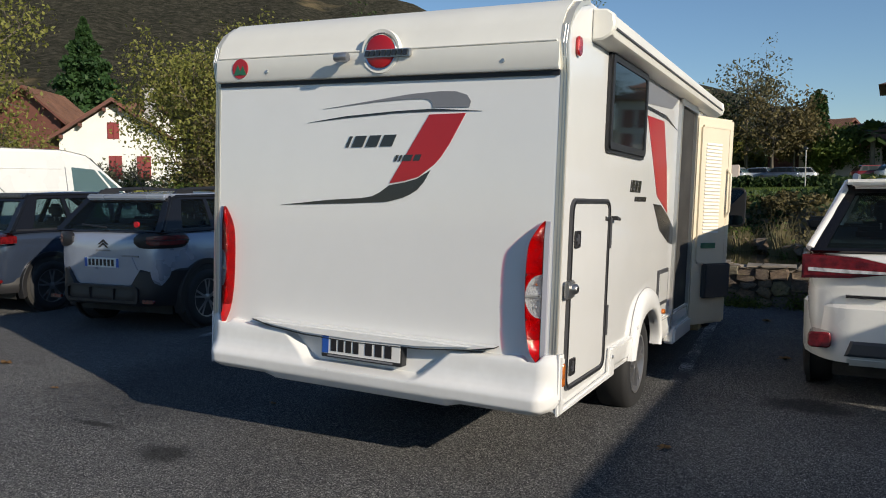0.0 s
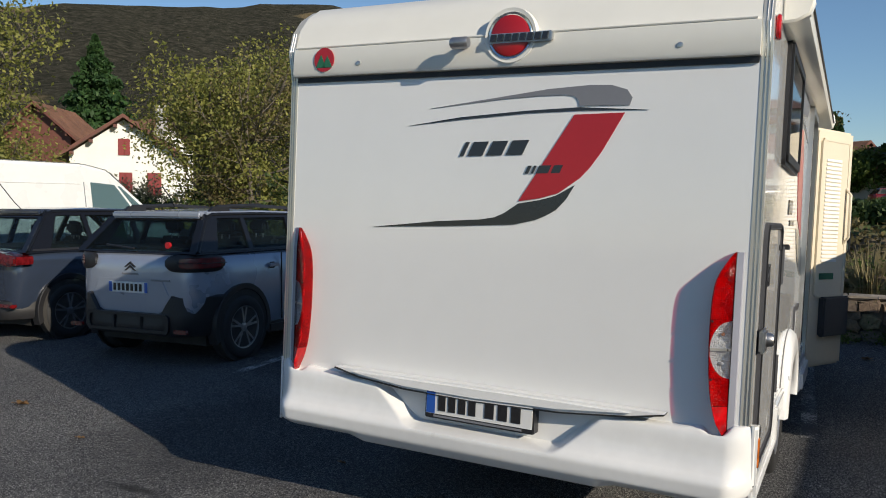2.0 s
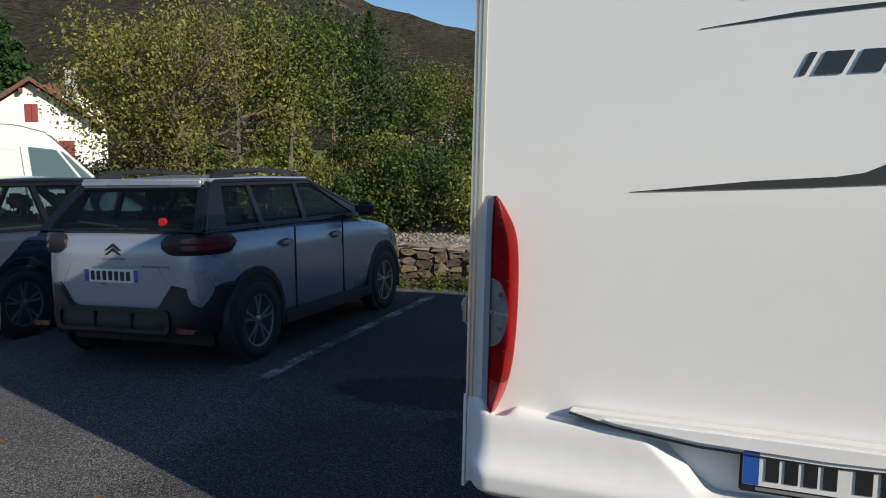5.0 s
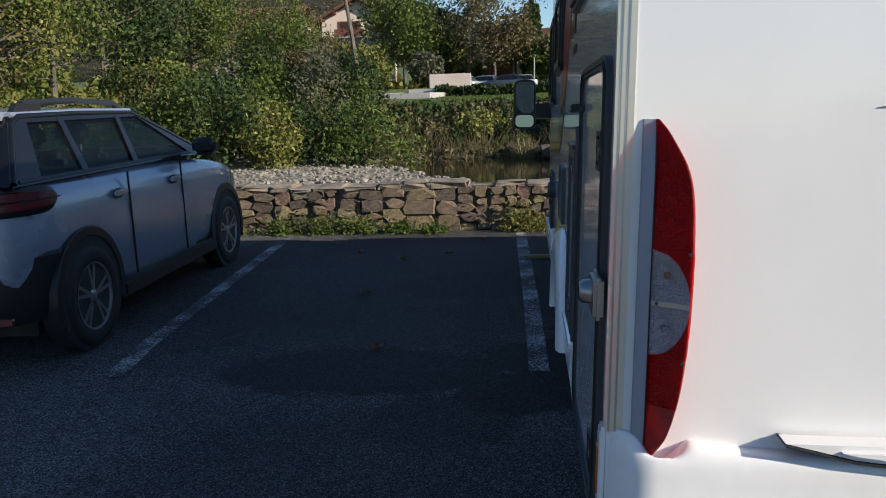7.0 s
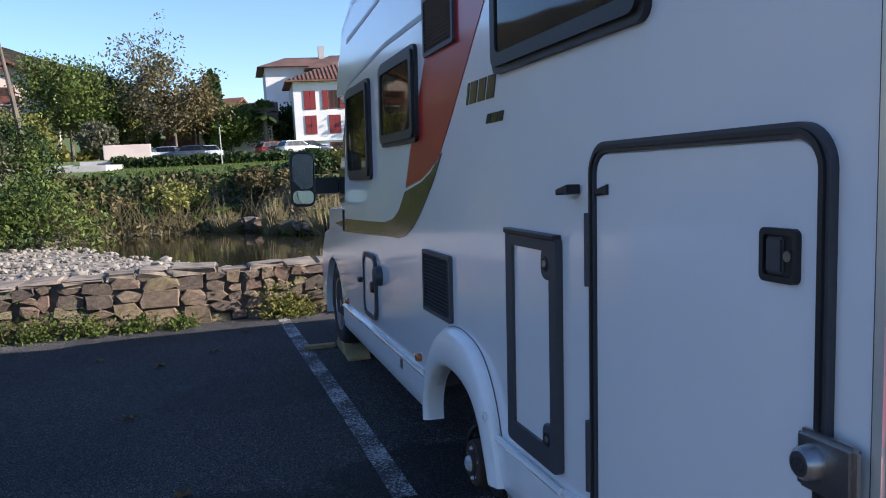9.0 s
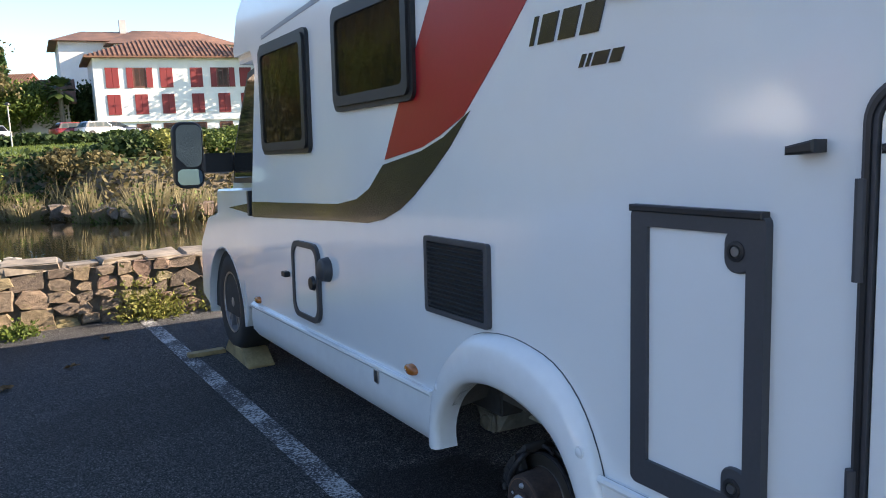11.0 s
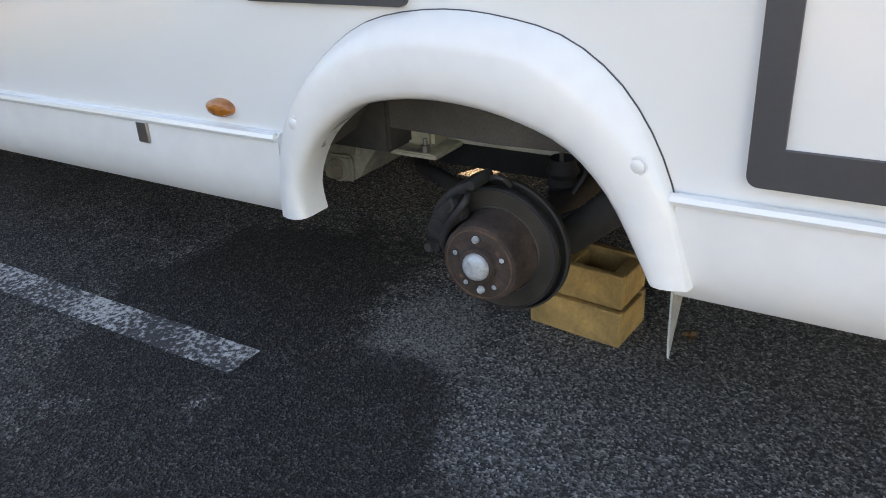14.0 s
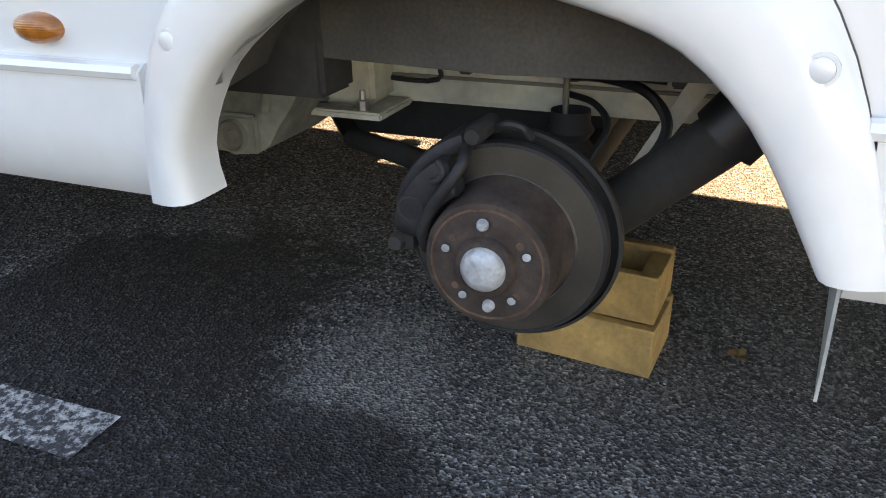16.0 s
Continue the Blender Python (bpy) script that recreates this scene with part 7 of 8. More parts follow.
for x, y, h, r in ((-0.7, 31.2, 2.2, 0.8), (0.2, 31.4, 1.9, 0.9), (1.1, 31.5, 1.5, 0.9), (-2.5, 33.0, 2.0, 0.35), (-1.7, 32.3, 1.1, 0.6), (2.2, 31.8, 1.3, 0.9), (-4.2, 35.2, 1.5, 0.5)):
    reed_clump(x, y, land(x, y), h, r, "clump of tall dry reeds and bramble at the water's edge")
for k in range(26):
    x = -17 + k * 1.9 + rng.uniform(-0.6, 0.6)
    y = 36.6 + rng.uniform(0, 2.2)
    m = (L_BROWN, L_DARK, L_OLIVE, L_GREEN)[k % 4] if x > -9 else (L_DARK, L_GREEN, L_GREY)[k % 3]
    hh = rng.uniform(0.6, 1.1) if x > -9 else rng.uniform(2.6, 4.0)
    shrub(x, y, land(x, y), hh, rng.uniform(1.2, 2.0), m, "shrub and bramble on the far river bank", leaves=2200, size=0.09)
for k in range(22):
    x = -44 + k * 1.6 + rng.uniform(-0.5, 0.5)
    foot = bank_foot(x)
    y = foot - 1.5 + rng.uniform(-0.5, 0.8)
    shrub(x, y, land(x, y), rng.uniform(2.2, 3.8), rng.uniform(1.5, 2.1), (L_DARK, L_GREEN, L_DARK, L_OLIVE)[k % 4], "dense shrub at the edge of the gravel bar", leaves=3400, size=0.085)
# ivy, bramble and dry reeds on the bank
n = 20000
px = rng.uniform(-40, 45, n)
py = np.array([min(35.0, bank_foot(a)) if a > -10 else 35.0 for a in px]) + rng.uniform(0.2, 5.0, n)
pz = np.array([land(a, b) for a, b in zip(px, py)]) + rng.uniform(0.0, 0.45, n) + 0.12 * np.sin(px * 1.7) + 0.1
ob = cloud("bank_undergrowth", np.c_[px, py, pz], 0.13, L_BROWN)
tagged(ob, "brown and green undergrowth covering the far river bank", "undergrowth", kind="stuff")
n = 16000
px, py = rng.uniform(-40, 45, n), rng.uniform(37.0, 41.0, n)
pz = np.array([land(a, b) for a, b in zip(px, py)]) + rng.uniform(0.0, 0.45, n)
ob = cloud("bank_ivy", np.c_[px, py, pz], 0.16, L_DARK)
tagged(ob, "dark ivy and bramble leaves on the far river bank", "ivy", kind="stuff")
v, f = [], []
for k in range(2200):
    x = rng.uniform(-16, -2) if k % 6 else rng.uniform(-2, 30)
    y = (bank_foot(x) if x > -10 else 35.0) + 0.4 + rng.uniform(0, 1.6)
    z = land(x, y) + rng.uniform(-0.1, 0.7)
    dx, dz, l = rng.normal() * 0.35, rng.uniform(-0.4, 1.0), rng.uniform(0.5, 1.5)
    i = len(v)
    v += [(x, y, z), (x + 0.04, y, z), (x + dx * l, y - 0.3 * l, z + dz * l)]
    f.append((i, i + 1, i + 2))
ob = mesh_part("dry_reeds", v, f, REED)
tagged(ob, "dry straw-coloured reeds hanging over the water's edge", "reeds", kind="stuff")
# grass tufts on the mown strip
v, f = [], []
for k in range(9000):
    x, y = rng.uniform(-12, 45), rng.uniform(41, 72)
    z = land(x, y)
    i = len(v)
    v += [(x - 0.05, y, z), (x + 0.05, y, z), (x + rng.normal() * 0.05, y, z + rng.uniform(0.08, 0.2))]
    f.append((i, i + 1, i + 2))
ob = mesh_part("grass", v, f, L_GREEN)
tagged(ob, "short green grass on the far side of the river", "grass", kind="stuff")
# pebbles on the gravel bar
peb = []
bmp = bmesh.new()
bmesh.ops.create_icosphere(bmp, subdivisions=1, radius=1)
base_v = np.array([v.co for v in bmp.verts])
base_f = np.array([[q.index for q in fc.verts] for fc in bmp.faces])
bmp.free()
vv, ff = [], []
for k in range(7500):
    x, y = rng.uniform(-22, -3), rng.uniform(12.6, 34)
    if land(x, y) < -1.05:
        continue
    s = abs(rng.normal()) * 0.04 + 0.025
    q = base_v * (s * rng.uniform(0.7, 1.4), s * rng.uniform(0.7, 1.3), s * rng.uniform(0.5, 0.8)) * (1 + rng.normal(size=(len(base_v), 1)) * 0.12)
    ff.append(base_f + len(vv) * len(base_v))
    vv.append(q + (x, y, land(x, y) + s * 0.3))
COBBLE = simple("river_cobble", (0.27, 0.245, 0.20), 0.9, var=0.5, big=1.7, fine=14, bump_s=0.3)
ob = mesh_part("river_stones", np.concatenate(vv).tolist(), np.concatenate(ff).tolist(), COBBLE)
tagged(ob, "pale rounded river stones on the gravel bar", "stones", kind="stuff")

# ---- far side: terrace with hedge, cars, houses ----
ob = part("terrace_wall", box(-15, 60, 75.0, 75.5, 0.8, 2.25), CONCRETE)
tagged(ob, "ivy-covered terrace wall along the far car park", "wall", kind="structure")
n = 15000
px = rng.uniform(-12.5, 45, n)
ob = cloud("ivy_hedge", np.c_[px, 74.6 + rng.normal(size=n) * 0.35, rng.uniform(1.2, 2.4, n) + 0.12 * np.sin(px * 2)], 0.22, L_DARK)
tagged(ob, "dark ivy hedge hanging over the terrace wall", "hedge", kind="stuff")
ob = part("terrace", box(-60, 80, 75.5, 110, 1.0, 2.02), CONCRETE)
tagged(ob, "paved terrace of the far car park", "pavement", kind="structure")
ob = part("driveway", prism([(-16, 68), (-12.2, 68), (-11.5, 75), (-30, 78), (-30, 70)], "z", 1.0, 1.9), CONCRETE)
tagged(ob, "pale concrete driveway across the river", "road", kind="structure")
ob = part("parapet", box(-13.5, -9.6, 78.0, 78.5, 2.3, 3.6, 0.05), PINK_PLASTER)
tagged(ob, "cream plastered parapet wall by the far car park", "wall", kind="structure")
lp = thing("street_lamp", pose(-3.75, 72.0, 1.2), "slim grey lamp post on the grass", "lamp post")
part("post", tube([(0, 0, -0.2), (0, 0, 3.4)], 0.05, 8), CONCRETE, lp)
part("lantern", lathe([(0.0, 3.62), (0.18, 3.5), (0.2, 3.4), (0.05, 3.36)], (0, 0, 0), "z", 14), BLACK, lp)

STF = [(0.0, 0.7, 0.3, 0.9), (0.3, 0.85, 0.25, 0.95), (3.4, 0.85, 0.25, 0.93), (4.2, 0.7, 0.3, 0.75)]
for k, (x, y, col, nm, ang) in enumerate(((-9.5, 84, (0.6, 0.62, 0.64), "pale silver", 70), (-7.2, 85, (0.5, 0.55, 0.62), "pale blue", 75), (-4.8, 84, (0.08, 0.1, 0.14), "dark blue", 80), (-3.4, 87, (0.75, 0.75, 0.74), "white", 85), (-0.4, 82, (0.28, 0.02, 0.02), "dark red", -70), (1.6, 80.5, (0.7, 0.7, 0.7), "white", -65), (3.0, 83.5, (0.04, 0.05, 0.07), "black", -75), (-19, 80, (0.03, 0.03, 0.035), "black", 80))):
    car(pose(x, y, 2.02, 0, 0, ang), f"{nm} car parked across the river", car_paint(f"far_paint_{k}", col), 4.2, 0.85, STF, (0.2, 0.6, 2.2, 3.1, 0.92, 1.42, 0.8, 0.62), (0.75, 3.35), 0.31, cladding=False, detail=False, group="far parked cars")


def gable_house(m, w, d, eave, ridge, over, wall_mat, label, name="house"):
    """Gable to the front (-y): w wide, d deep."""
    h = thing(name, m, label, "house", "village houses")
    part("wall", prism([(-w / 2, 0), (w / 2, 0), (w / 2, eave), (0, ridge), (-w / 2, eave)], "y", 0, d), wall_mat, h)
    sl = (ridge - eave) / (w / 2)
    for s in (-1, 1):
        e = w / 2 + over
        rf = part("roof", prism([(0, ridge + 0.12), (s * e, ridge + 0.12 - sl * e), (s * e, ridge + 0.34 - sl * e), (0, ridge + 0.36)], "y", -over, d + over), ROOF, h, "clay tile roof")
        for k in range(int((d + 2 * over) / 0.3)):
            y = -over + k * 0.3
            part("roof_rib", prism([(0, ridge + 0.36), (s * e, ridge + 0.34 - sl * e), (s * e, ridge + 0.40 - sl * e), (0, ridge + 0.42)], "y", y, y + 0.16), ROOF, rf)
        part("bargeboard", prism([(0, ridge + 0.10), (s * e, ridge + 0.10 - sl * e), (s * e, ridge + 0.36 - sl * e), (0, ridge + 0.38)], "y", -over - 0.08, -over), TIMBER, h)
        for f in (0.15, 0.6, 0.95):
            part("beam_end", box(s * f * w / 2 - 0.12, s * f * w / 2 + 0.12, -over * 0.9, 0.0, ridge - sl * f * w / 2 - 0.28, ridge - sl * f * w / 2 - 0.02), TIMBER, h)
    return h


def shuttered(h, x, z, w, hh, y=0.0, open_=False):
    wd = part("window", box(x - w / 2, x + w / 2, y - 0.03, y + 0.05, z, z + hh), TIMBER if open_ else SHUTTER, h, "window with red shutters")
    if open_:
        part("pane", box(x - w * 0.35, x - 0.05, y - 0.05, y - 0.02, z + 0.2, z + hh - 0.1), DGLASS, wd)
        part("pane", box(x + 0.05, x + w * 0.35, y - 0.05, y - 0.02, z + 0.2, z + hh - 0.1), DGLASS, wd)
        for s in (-1, 1):
            part("shutter", box(*sorted((x + s * w * 0.52, x + s * w * 1.0)), y - 0.10, y - 0.02, z, z + hh), SHUTTER, wd)
    else:
        for s in (-1, 1):
            part("shutter", box(*sorted((x + s * 0.02, x + s * w / 2)), y - 0.08, y - 0.03, z, z + hh, 0.01, 1), SHUTTER, wd)


x, y = at(-49.3, 70, -1.56, 1.27)
gh = gable_house(pose(x, y, 0.6, 0, 0, 46), 8.2, 13.0, 5.3, 8.1, 0.9, PLASTER, "white gabled farmhouse with a clay roof and red shutters")
shuttered(gh, 0.0, 5.2, 0.9, 1.35)
shuttered(gh, 0.1, 1.9, 1.0, 1.9)
shuttered(gh, 2.3, 1.9, 1.1, 1.9)
part("chimney", box(2.4, 3.3, 3.0, 3.9, 6.0, 9.6, 0.04), CONCRETE, gh, "pale chimney stack")
part("chimney_cap", box(2.3, 3.4, 2.9, 4.0, 9.6, 9.75), CONCRETE, gh)
x, y = at(-54.5, 95, -1.56, 1.27)
gable_house(pose(x, y, 3.0, 0, 0, 30), 7, 9, 6.2, 9.3, 0.9, TIMBER, "dark timber house with a clay roof")
x, y = at(-46.8, 88, -1.56, 1.27)
gable_house(pose(x, y, 1.5, 0, 0, 80), 7, 9, 6.4, 9.0, 0.6, PLASTER, "house with a clay roof behind the farmhouse")
x, y = at(-51.0, 120, -1.56, 1.27)
conifer(x, y, 2.0, 23.0, 12.5, "large green spruce behind the houses", leaves=17000, size=0.40)
x, y = at(-38.5, 60, -1.56, 1.27)
for az, d, h, r in ((-43.2, 52, 10.5, 2.6), (-40.5, 46, 9.5, 3.0)):
    x, y = at(az, d, -1.56, 1.27)
    tree(x, y, land(x, y), h, r, L_OLIVE, "yellow-green tree beside the farmhouse", leaves=7000, size=0.11)
x, y = at(-52, 52, -1.56, 1.27)
for k in range(8):
    x, y = at(-56 + k * 1.5, 44, -1.56, 1.27)
    shrub(x, y, 0.2, rng.uniform(2.2, 3.4), 1.6, L_GREY, "tall thin shrub with pale leaves", leaves=1200, size=0.10)

# white three-storey house with red shutters
wh = thing("house", pose(4.4, 91.5, 2.0, 0, 0, -3), "white three-storey house with red shutters and a clay roof", "house", "village houses")
part("wall", box(0, 16.5, 0, 10, 0, 7.9), PLASTER, wh)
part("roof", loft([[(-0.8, -0.8, 7.9), (17.3, -0.8, 7.9), (17.3, 10.8, 7.9), (-0.8, 10.8, 7.9)], [(-0.8, -0.8, 8.05), (17.3, -0.8, 8.05), (17.3, 10.8, 8.05), (-0.8, 10.8, 8.05)], [(4.8, 4.6, 10.2), (11.7, 4.6, 10.2), (11.7, 5.4, 10.2), (4.8, 5.4, 10.2)]]), ROOF, wh, "hipped clay tile roof")
for k in range(40):
    x0 = -0.7 + k * 0.45
    t = min(1.0, (x0 + 0.8) / 5.6, (17.3 - x0) / 5.6)
    part("roof_rib", prism([(-0.8, 8.06), (-0.8 + 5.4 * t, 8.06 + 2.15 * t), (-0.8 + 5.4 * t, 8.16 + 2.15 * t), (-0.8, 8.18)], "x", x0, x0 + 0.24), ROOF, wh)
for k, x in enumerate((1.7, 4.3, 6.9, 9.9, 12.6, 15.0)):
    shuttered(wh, x, 4.95, 1.25, 2.0, open_=k in (1, 4))
    shuttered(wh, x, 2.3, 1.25, 2.0)
    dr = part("door", box(x - 0.7, x + 0.7, -0.04, 0.06, 0.0, 1.35), TIMBER, wh)
    part("pane", box(x - 0.5, x + 0.5, -0.06, -0.03, 0.1, 1.2), DGLASS, dr)
part("string_course", box(-0.1, 16.6, -0.25, 0.0, 1.55, 1.68), PLASTER, wh)
part("handrail", tube([(0, -1.2, 0.55), (16, -1.2, 0.55)], 0.04), TIMBER, wh)
bb = thing("house", pose(3.0, 112, 3, 0, 0, -2), "large white building with a shallow clay roof", "house", "village houses")
part("wall", box(0, 6.0, 0, 12, 0, 10.8), PLASTER, bb)
part("wall", box(6.0, 20, -3, 12, 0, 10.2), PLASTER, bb)
part("roof", loft([[(-1, -1, 10.8), (9, -1, 10.8), (9, 13, 10.8), (-1, 13, 10.8)], [(3, 5, 12.6), (9, 5, 12.6), (9, 7, 12.6), (3, 7, 12.6)]]), ROOF, bb)
part("roof", loft([[(5, -4, 10.2), (21, -4, 10.2), (21, 13, 10.2), (5, 13, 10.2)], [(9, 4, 12.7), (17, 4, 12.7), (17, 5, 12.7), (9, 5, 12.7)]]), ROOF, bb)
part("chimney", box(7.5, 8.3, 4, 4.8, 12, 14), CONCRETE, bb)
gable_house(pose(-1.0, 104, 2.4, 0, 0, 60), 7, 8, 4.6, 6.6, 0.7, TIMBER, "dark house with a low roof among the trees")
gable_house(pose(2.5, 99, 2.4, 0, 0, 85), 6, 8, 3.6, 5.6, 0.7, PINK_PLASTER, "low house with a clay roof by the palm")
for x, y, z, a, w in ((-24.8, 100, 3.6, 8, 8.5), (-33, 104, 3.4, 85, 8)):
    ph = gable_house(pose(x, y, z, 0, 0, a), w, 10, 7.4, 9.6, 1.0, PINK_PLASTER, "pink apartment house with balconies and clay roof")
    for zz in (2.6, 5.2):
        b = part("balcony", box(-w * 0.32, w * 0.1, -1.1, 0, zz, zz + 0.15), CONCRETE, ph, "wooden balcony")
        part("balcony_rail", box(-w * 0.32, w * 0.1, -1.12, -1.04, zz + 0.15, zz + 1.0), TIMBER, b)
        wn_ = part("window", box(-w * 0.28, w * 0.05, -0.04, 0.05, zz + 0.3, zz + 2.0), TIMBER, ph)
        part("pane", box(-w * 0.24, w * 0.0, -0.06, -0.03, zz + 0.4, zz + 1.9), DGLASS, wn_)
        part("window", box(w * 0.22, w * 0.36, -0.04, 0.05, zz + 0.6, zz + 1.9), TIMBER, ph)

for az, d, h, r, m, lab, bare in (
        (-4.1, 93, 13.5, 4.8, L_GREY, "tall airy grey-green tree by the far car park", 0.45),
        (-8.7, 90, 10.8, 4.2, L_GREEN, "dense green tree by the far car park", 0.0),
        (-7.0, 95, 10, 3.6, L_DARK, "dark green tree by the far car park", 0.0),
        (-2.3, 88, 10.0, 4.0, L_BROWN, "bare brown tree by the far car park", 0.5),
        (-1.0, 91, 8.0, 3.0, L_BROWN, "brown autumn tree by the far car park", 0.3),
        (1.3, 92, 5.4, 2.3, L_GREEN, "round green tree by the far houses", 0.0),
        (2.2, 94, 6.0, 2.6, L_GREEN, "round green tree by the far houses", 0.0),
        (5.6, 95, 5.5, 2.0, L_DARK, "dark evergreen by the white house", 0.0),
        (-12.6, 80, 4.2, 2.2, L_GREY, "grey-green tree by the driveway", 0.1),
        (-11.5, 78, 4.0, 2.4, L_OLIVE, "olive-green tree by the driveway", 0.1),
        (-14.5, 80, 5.5, 2.8, L_BROWN, "brown autumn tree before the houses", 0.2),
        (-7.2, 84, 3.6, 1.5, L_GREY, "small grey-green tree by the driveway", 0.0),
        (-18, 84, 7, 3.2, L_OLIVE, "olive-green tree before the houses", 0.1),
        (18.5, 92, 11, 4.5, L_DARK, "dark tree beyond the white house", 0.0)):
    x, y = at(az, d, -4.47, 3.34)
    tree(x, y, 2.0, h, r, m, lab, leaves=6500, size=0.20, bare=bare)
for az in (-0.05, 0.3, 0.65):
    x, y = at(az, 93 + az, -4.47, 3.34)
    conifer(x, y, 2.3, 9.6 - abs(az - 0.3) * 1.5, 1.0, "slim dark cypress among the far trees", narrow=True, leaves=1500, size=0.3)
x, y = at(3.7, 90, -4.47, 3.34)
pm = thing("palm_tree", pose(x, y, 2.3), "fan palm with a shaggy trunk beside the houses", "tree")
part("trunk", tube([(0, 0, 0), (0, 0, 4.6)], 0.28, 8, None, 0.22), BARK, pm)
fv, ffc = [], []
for k in range(90):
    a, e = rng.uniform(0, 2 * math.pi), rng.uniform(-0.9, 1.2)
    d = np.array([math.cos(a) * math.cos(e), math.sin(a) * math.cos(e), math.sin(e)])
    p0 = np.array([0, 0, 4.6]) + d * 0.7
    p1 = np.array([0, 0, 4.6]) + d * rng.uniform(1.5, 2.1) + np.array([0, 0, -0.25])
    s = np.cross(d, [0, 0, 1.0])
    s = s / np.linalg.norm(s) * 0.45
    i = len(fv)
    fv += [tuple(p0), tuple(p0 * 0.45 + p1 * 0.55 + s), tuple(p1), tuple(p0 * 0.45 + p1 * 0.55 - s)]
    ffc.append((i, i + 1, i + 2, i + 3))
mesh_part("crown", fv, ffc, L_DARK, pm)
# dense growth behind the gaps
n = 26000
az = rng.uniform(-62, 24, n)
dd = rng.uniform(104, 120, n)
px, py = -4 + dd * np.sin(np.radians(az)), 3 + dd * np.cos(np.radians(az))
hh = 4.2 + 2.2 * np.sin(az * 0.9) + 1.3 * np.sin(az * 2.3)
ob = cloud("distant_woods", np.c_[px, py, 2.0 + rng.uniform(0, 1, n) ** 0.8 * hh], 0.75, L_OLIVE)
tagged(ob, "belt of distant autumn trees behind the village", "woods", kind="stuff")

# ---- leaves and weeds on the car park ----
FALLEN = simple("fallen_leaf", (0.30, 0.17, 0.07), 0.8, var=0.3)
for x, y, s, a in ((-6.81, 4.95, 0.07, 20), (-4.74, 7.21, 0.055, 80), (-5.1, 8.6, 0.05, 10), (-4.6, 10.2, 0.05, 200), (-5.5, 10.3, 0.05, 120), (-5.0, 9.9, 0.06, 60), (-4.3, 10.9, 0.05, 300), (-0.55, 8.2, 0.06, 40), (-0.9, 10.3, 0.07, 140), (-3.75, 4.95, 0.03, 0), (-1.0, 5.2, 0.05, 70), (-5.6, 4.55, 0.03, 30), (-3.1, 5.85, 0.025, 33)):
    lf = thing("fallen_leaf", pose(x, y, 0.006, 0, 0, a), "curled brown leaf lying on the asphalt", "leaf", "fallen leaves")
    bm = bmesh.new()
    pts = [(math.cos(t) * s * (0.75 + 0.3 * math.cos(5 * t)), math.sin(t) * s * 0.8 * (0.75 + 0.3 * math.cos(5 * t))) for t in np.linspace(0, 2 * math.pi, 21)[:-1]]
    c0 = bm.verts.new((0, 0, 0.004))
    vs = [bm.verts.new((p, q, 0.004 + 0.35 * s * abs(math.sin(2.5 * k)))) for k, (p, q) in enumerate(pts)]
    for k in range(20):
        bm.faces.new((c0, vs[k], vs[(k + 1) % 20]))
    bmesh.ops.solidify(bm, geom=bm.faces[:], thickness=0.002)
    part("blade", bm, FALLEN, lf)
    part("stalk", tube([(-s * 0.5, 0, 0.006), (-s * 1.3, 0.01, 0.01)], 0.002, 5), FALLEN, lf)
# weeds at the foot of the wall
for x, h, r in ((-6.2, 0.24, 0.3), (-5.75, 0.2, 0.25), (-6.7, 0.2, 0.3), (-5.3, 0.14, 0.2), (-3.95, 0.34, 0.22), (-3.75, 0.22, 0.2), (-3.2, 0.28, 0.25), (-4.9, 0.10, 0.15), (-7.4, 0.2, 0.3), (-1.3, 0.12, 0.3), (-0.5, 0.18, 0.35), (0.1, 0.2, 0.4)):
    t = thing("weed", pose(x, 11.48, 0.0), "green weeds growing at the foot of the stone wall", "plant", "weeds")
    pts = np.c_[rng.normal(size=520) * r * 0.5, rng.normal(size=520) * 0.07 - 0.02, np.abs(rng.normal(size=520)) * h * 0.5]
    cloud("leaves", pts, 0.02, L_GREEN if x < -4.5 or x > -3 else L_OLIVE, t)
    bm = bmesh.new()
    for k in range(14):
        a = rng.normal(size=2) * 0.5
        tube([(rng.normal() * r * 0.4, 0, 0), (a[0] * r, -0.05, h * 0.6), (a[0] * r * 1.7, -0.08, h * rng.uniform(0.8, 1.3))], 0.004, 4, bm, 0.001)
    tagged(part("stems", bm, L_OLIVE, t), kind="stuff")

# ---- stone wall ----
core = part("wall_riverside", box(-40, 30, 11.64, 12.0, -1.3, 0.50), JOINT)
tagged(core, "low rubble stone wall with pale mortar along the river", "wall", kind="structure")
srng = random.Random(3)


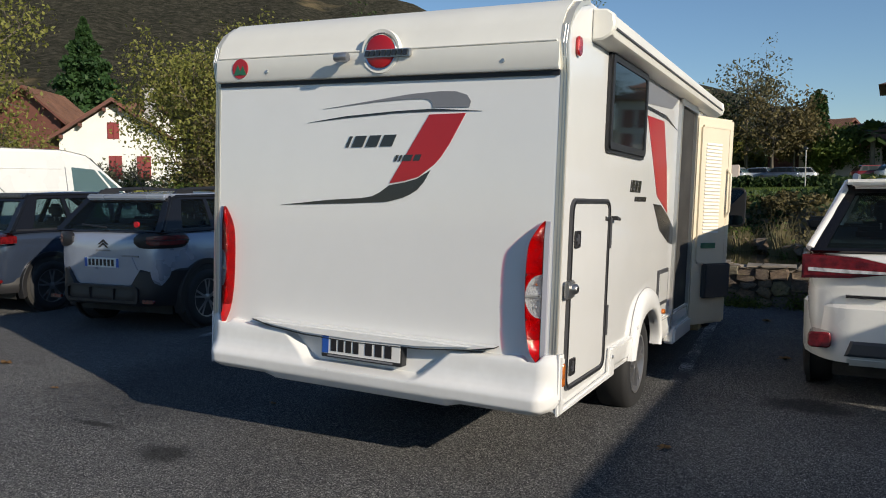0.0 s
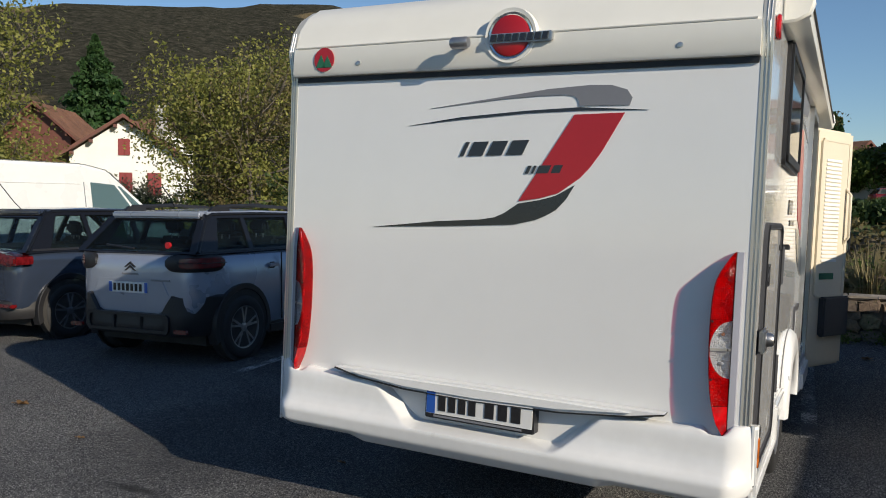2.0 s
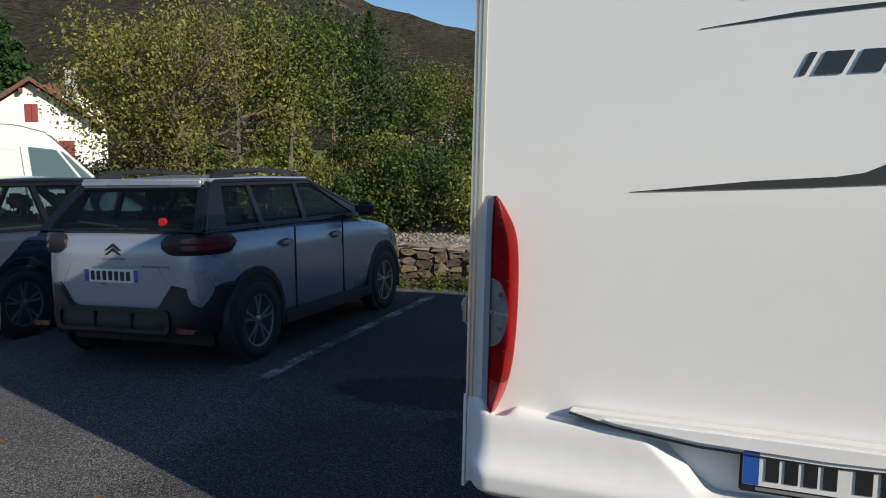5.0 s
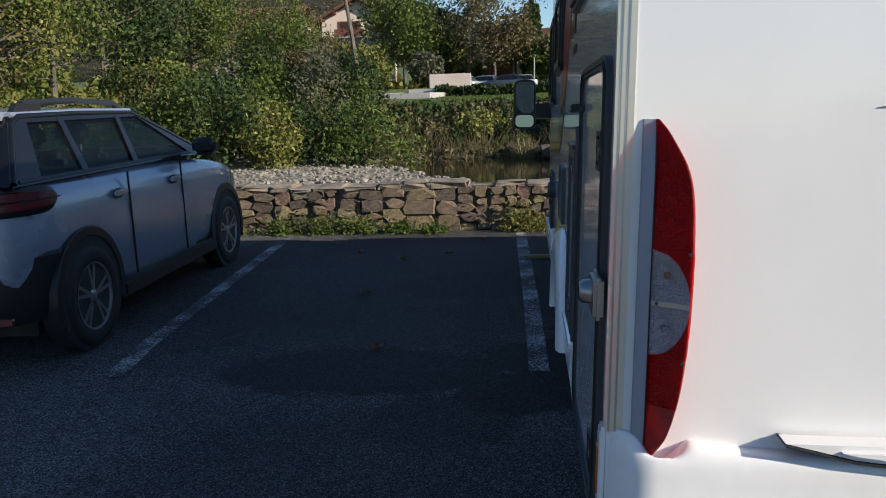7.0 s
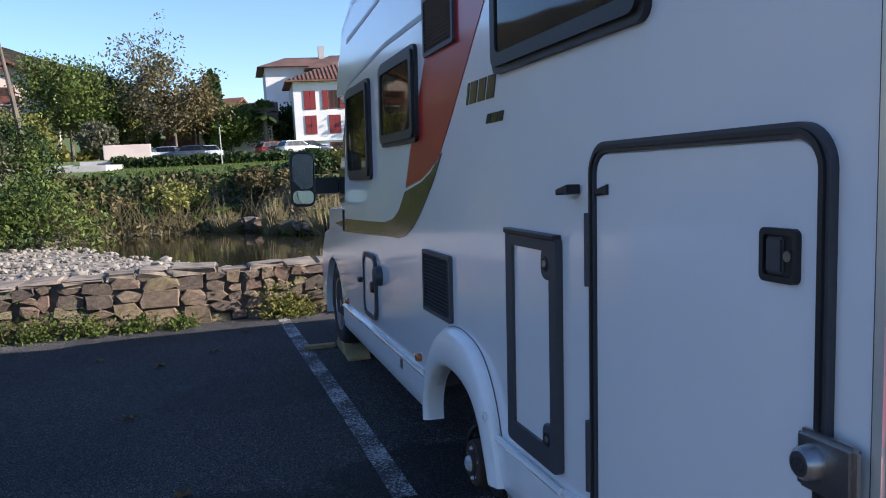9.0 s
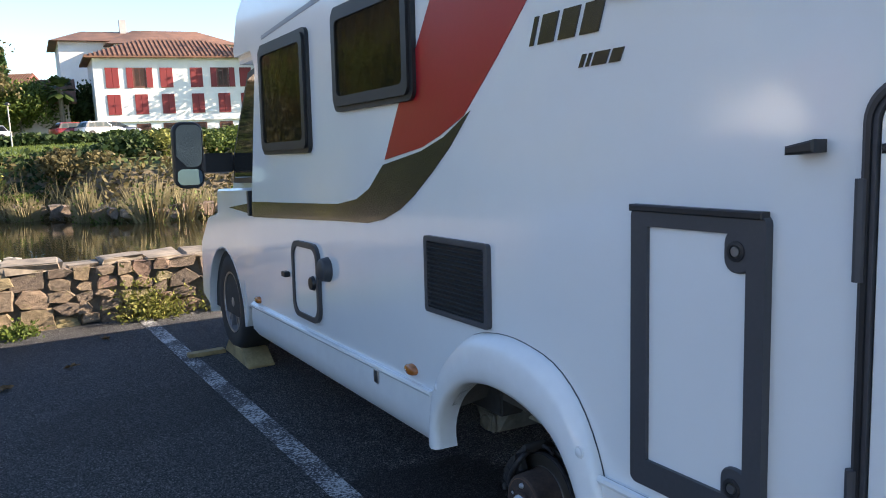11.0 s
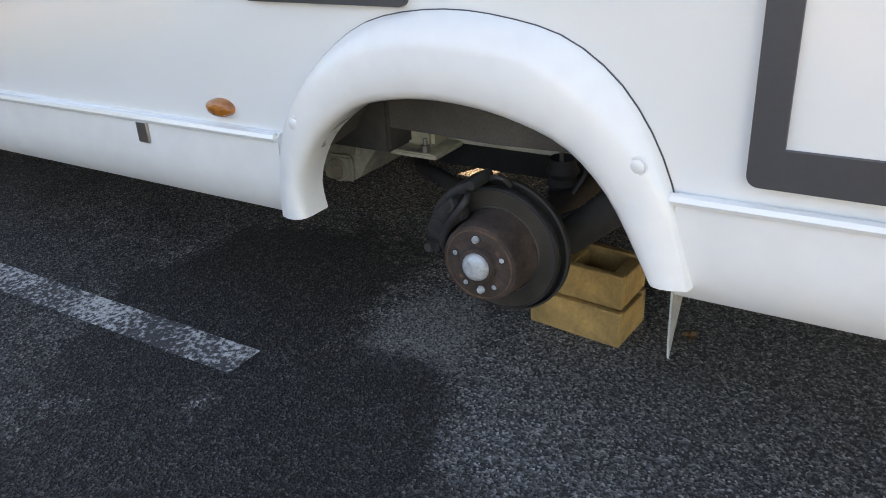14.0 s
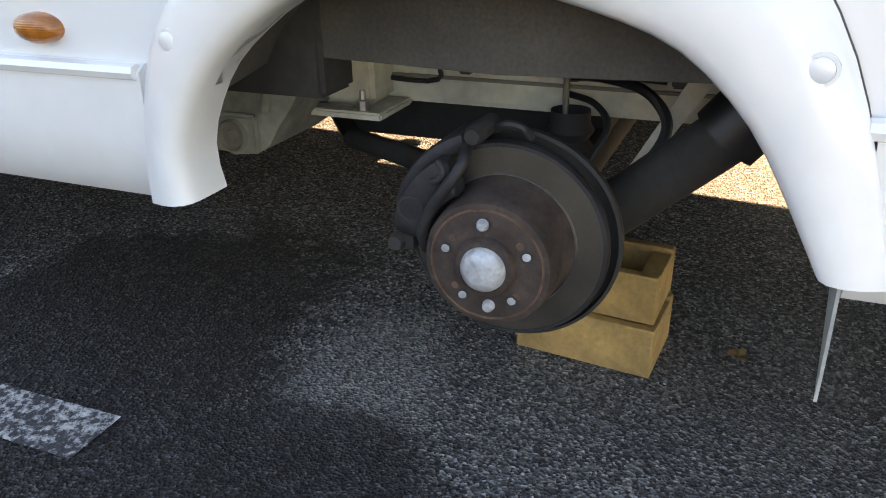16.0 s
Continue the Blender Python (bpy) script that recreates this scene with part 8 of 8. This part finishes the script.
def stone_mesh():
    bm = bmesh.new()
    n = srng.choice((5, 6, 7, 8))
    pts = []
    for k in range(n):
        a = 2 * math.pi * (k + srng.uniform(-0.25, 0.25)) / n
        q = max(abs(math.cos(a)), abs(math.sin(a)))
        m = 0.5 / q * srng.uniform(0.84, 1.02)
        pts.append((m * math.cos(a), m * math.sin(a)))
    lo = [bm.verts.new((x, 0.5, z)) for x, z in pts]
    mi = [bm.verts.new((x, -0.15 + srng.uniform(-0.1, 0.1), z)) for x, z in pts]
    hi = [bm.verts.new((x * 0.91, -0.5 + srng.uniform(-0.2, 0.1), z * 0.88)) for x, z in pts]
    for i in range(n):
        j = (i + 1) % n
        bm.faces.new((lo[i], lo[j], mi[j], mi[i]))
        bm.faces.new((mi[i], mi[j], hi[j], hi[i]))
    bm.faces.new(hi)
    bmesh.ops.recalc_face_normals(bm, faces=bm.faces)
    me = bpy.data.meshes.new("stone")
    bm.to_mesh(me)
    bm.free()
    me.materials.append(STONE)
    return me


shapes = [stone_mesh() for _ in range(18)]
x = -13.5
while x < 5.0:
    w = srng.uniform(0.12, 0.36)
    k = srng.choice((3, 4, 4)) if w > 0.25 else srng.choice((3, 4, 5, 5))
    cuts = sorted(0.5 * (q + srng.uniform(-0.22, 0.22)) / k for q in range(1, k))
    for a, b in zip([0.0] + cuts, cuts + [0.5]):
        splits = 2 if (w > 0.42 and b - a < 0.2 and srng.random() < 0.6) else 1
        for q in range(splits):
            o = new("stone", srng.choice(shapes))
            o.parent = core
            ww = w / splits
            o.location = (x + ww * (q + 0.5) + srng.uniform(-0.03, 0.03), 11.645 + srng.uniform(-0.02, 0.015), (a + b) / 2 + srng.uniform(-0.012, 0.012))
            o.scale = (ww * srng.uniform(1.02, 1.18), 0.10, (b - a) * srng.uniform(1.02, 1.2))
            o.rotation_euler = (0, radians(srng.uniform(-12, 12) + srng.choice((0, 180))), 0)
    x += w
x = -13.5
while x < 5:
    w = srng.uniform(0.16, 0.5)
    vs = [(-0.5, -0.5), (0.5, -0.5 + srng.uniform(-0.06, 0.06)), (0.5, 0.5), (-0.5, 0.5)]
    o = part("coping", box(x, x + w - 0.01, 11.60 + srng.uniform(-0.03, 0.02), 12.04 + srng.uniform(-0.03, 0.03), 0.47, 0.535 + srng.uniform(-0.03, 0.035), 0.02, 2), COPING, core)
    for v in o.data.vertices:
        v.co.x += srng.uniform(-0.03, 0.03)
        v.co.y += srng.uniform(-0.035, 0.035)
        v.co.z += srng.uniform(-0.016, 0.016)
    x += w

# rocks at the foot of the far bank
for k in range(30):
    rk = tagged(new("rock", srng.choice(shapes)), "tan rock at the water's edge of the far bank", "rock", "bank rocks")
    rx_ = -4.5 + k * 0.45 + srng.uniform(-0.2, 0.2)
    rk.location = (rx_, bank_foot(rx_) + 0.35 + srng.uniform(-0.15, 0.25), -0.72)
    rk.scale = (srng.uniform(0.35, 0.75), 0.6, srng.uniform(0.3, 0.6))
    rk.rotation_euler = (0, radians(srng.uniform(-10, 10)), 0)
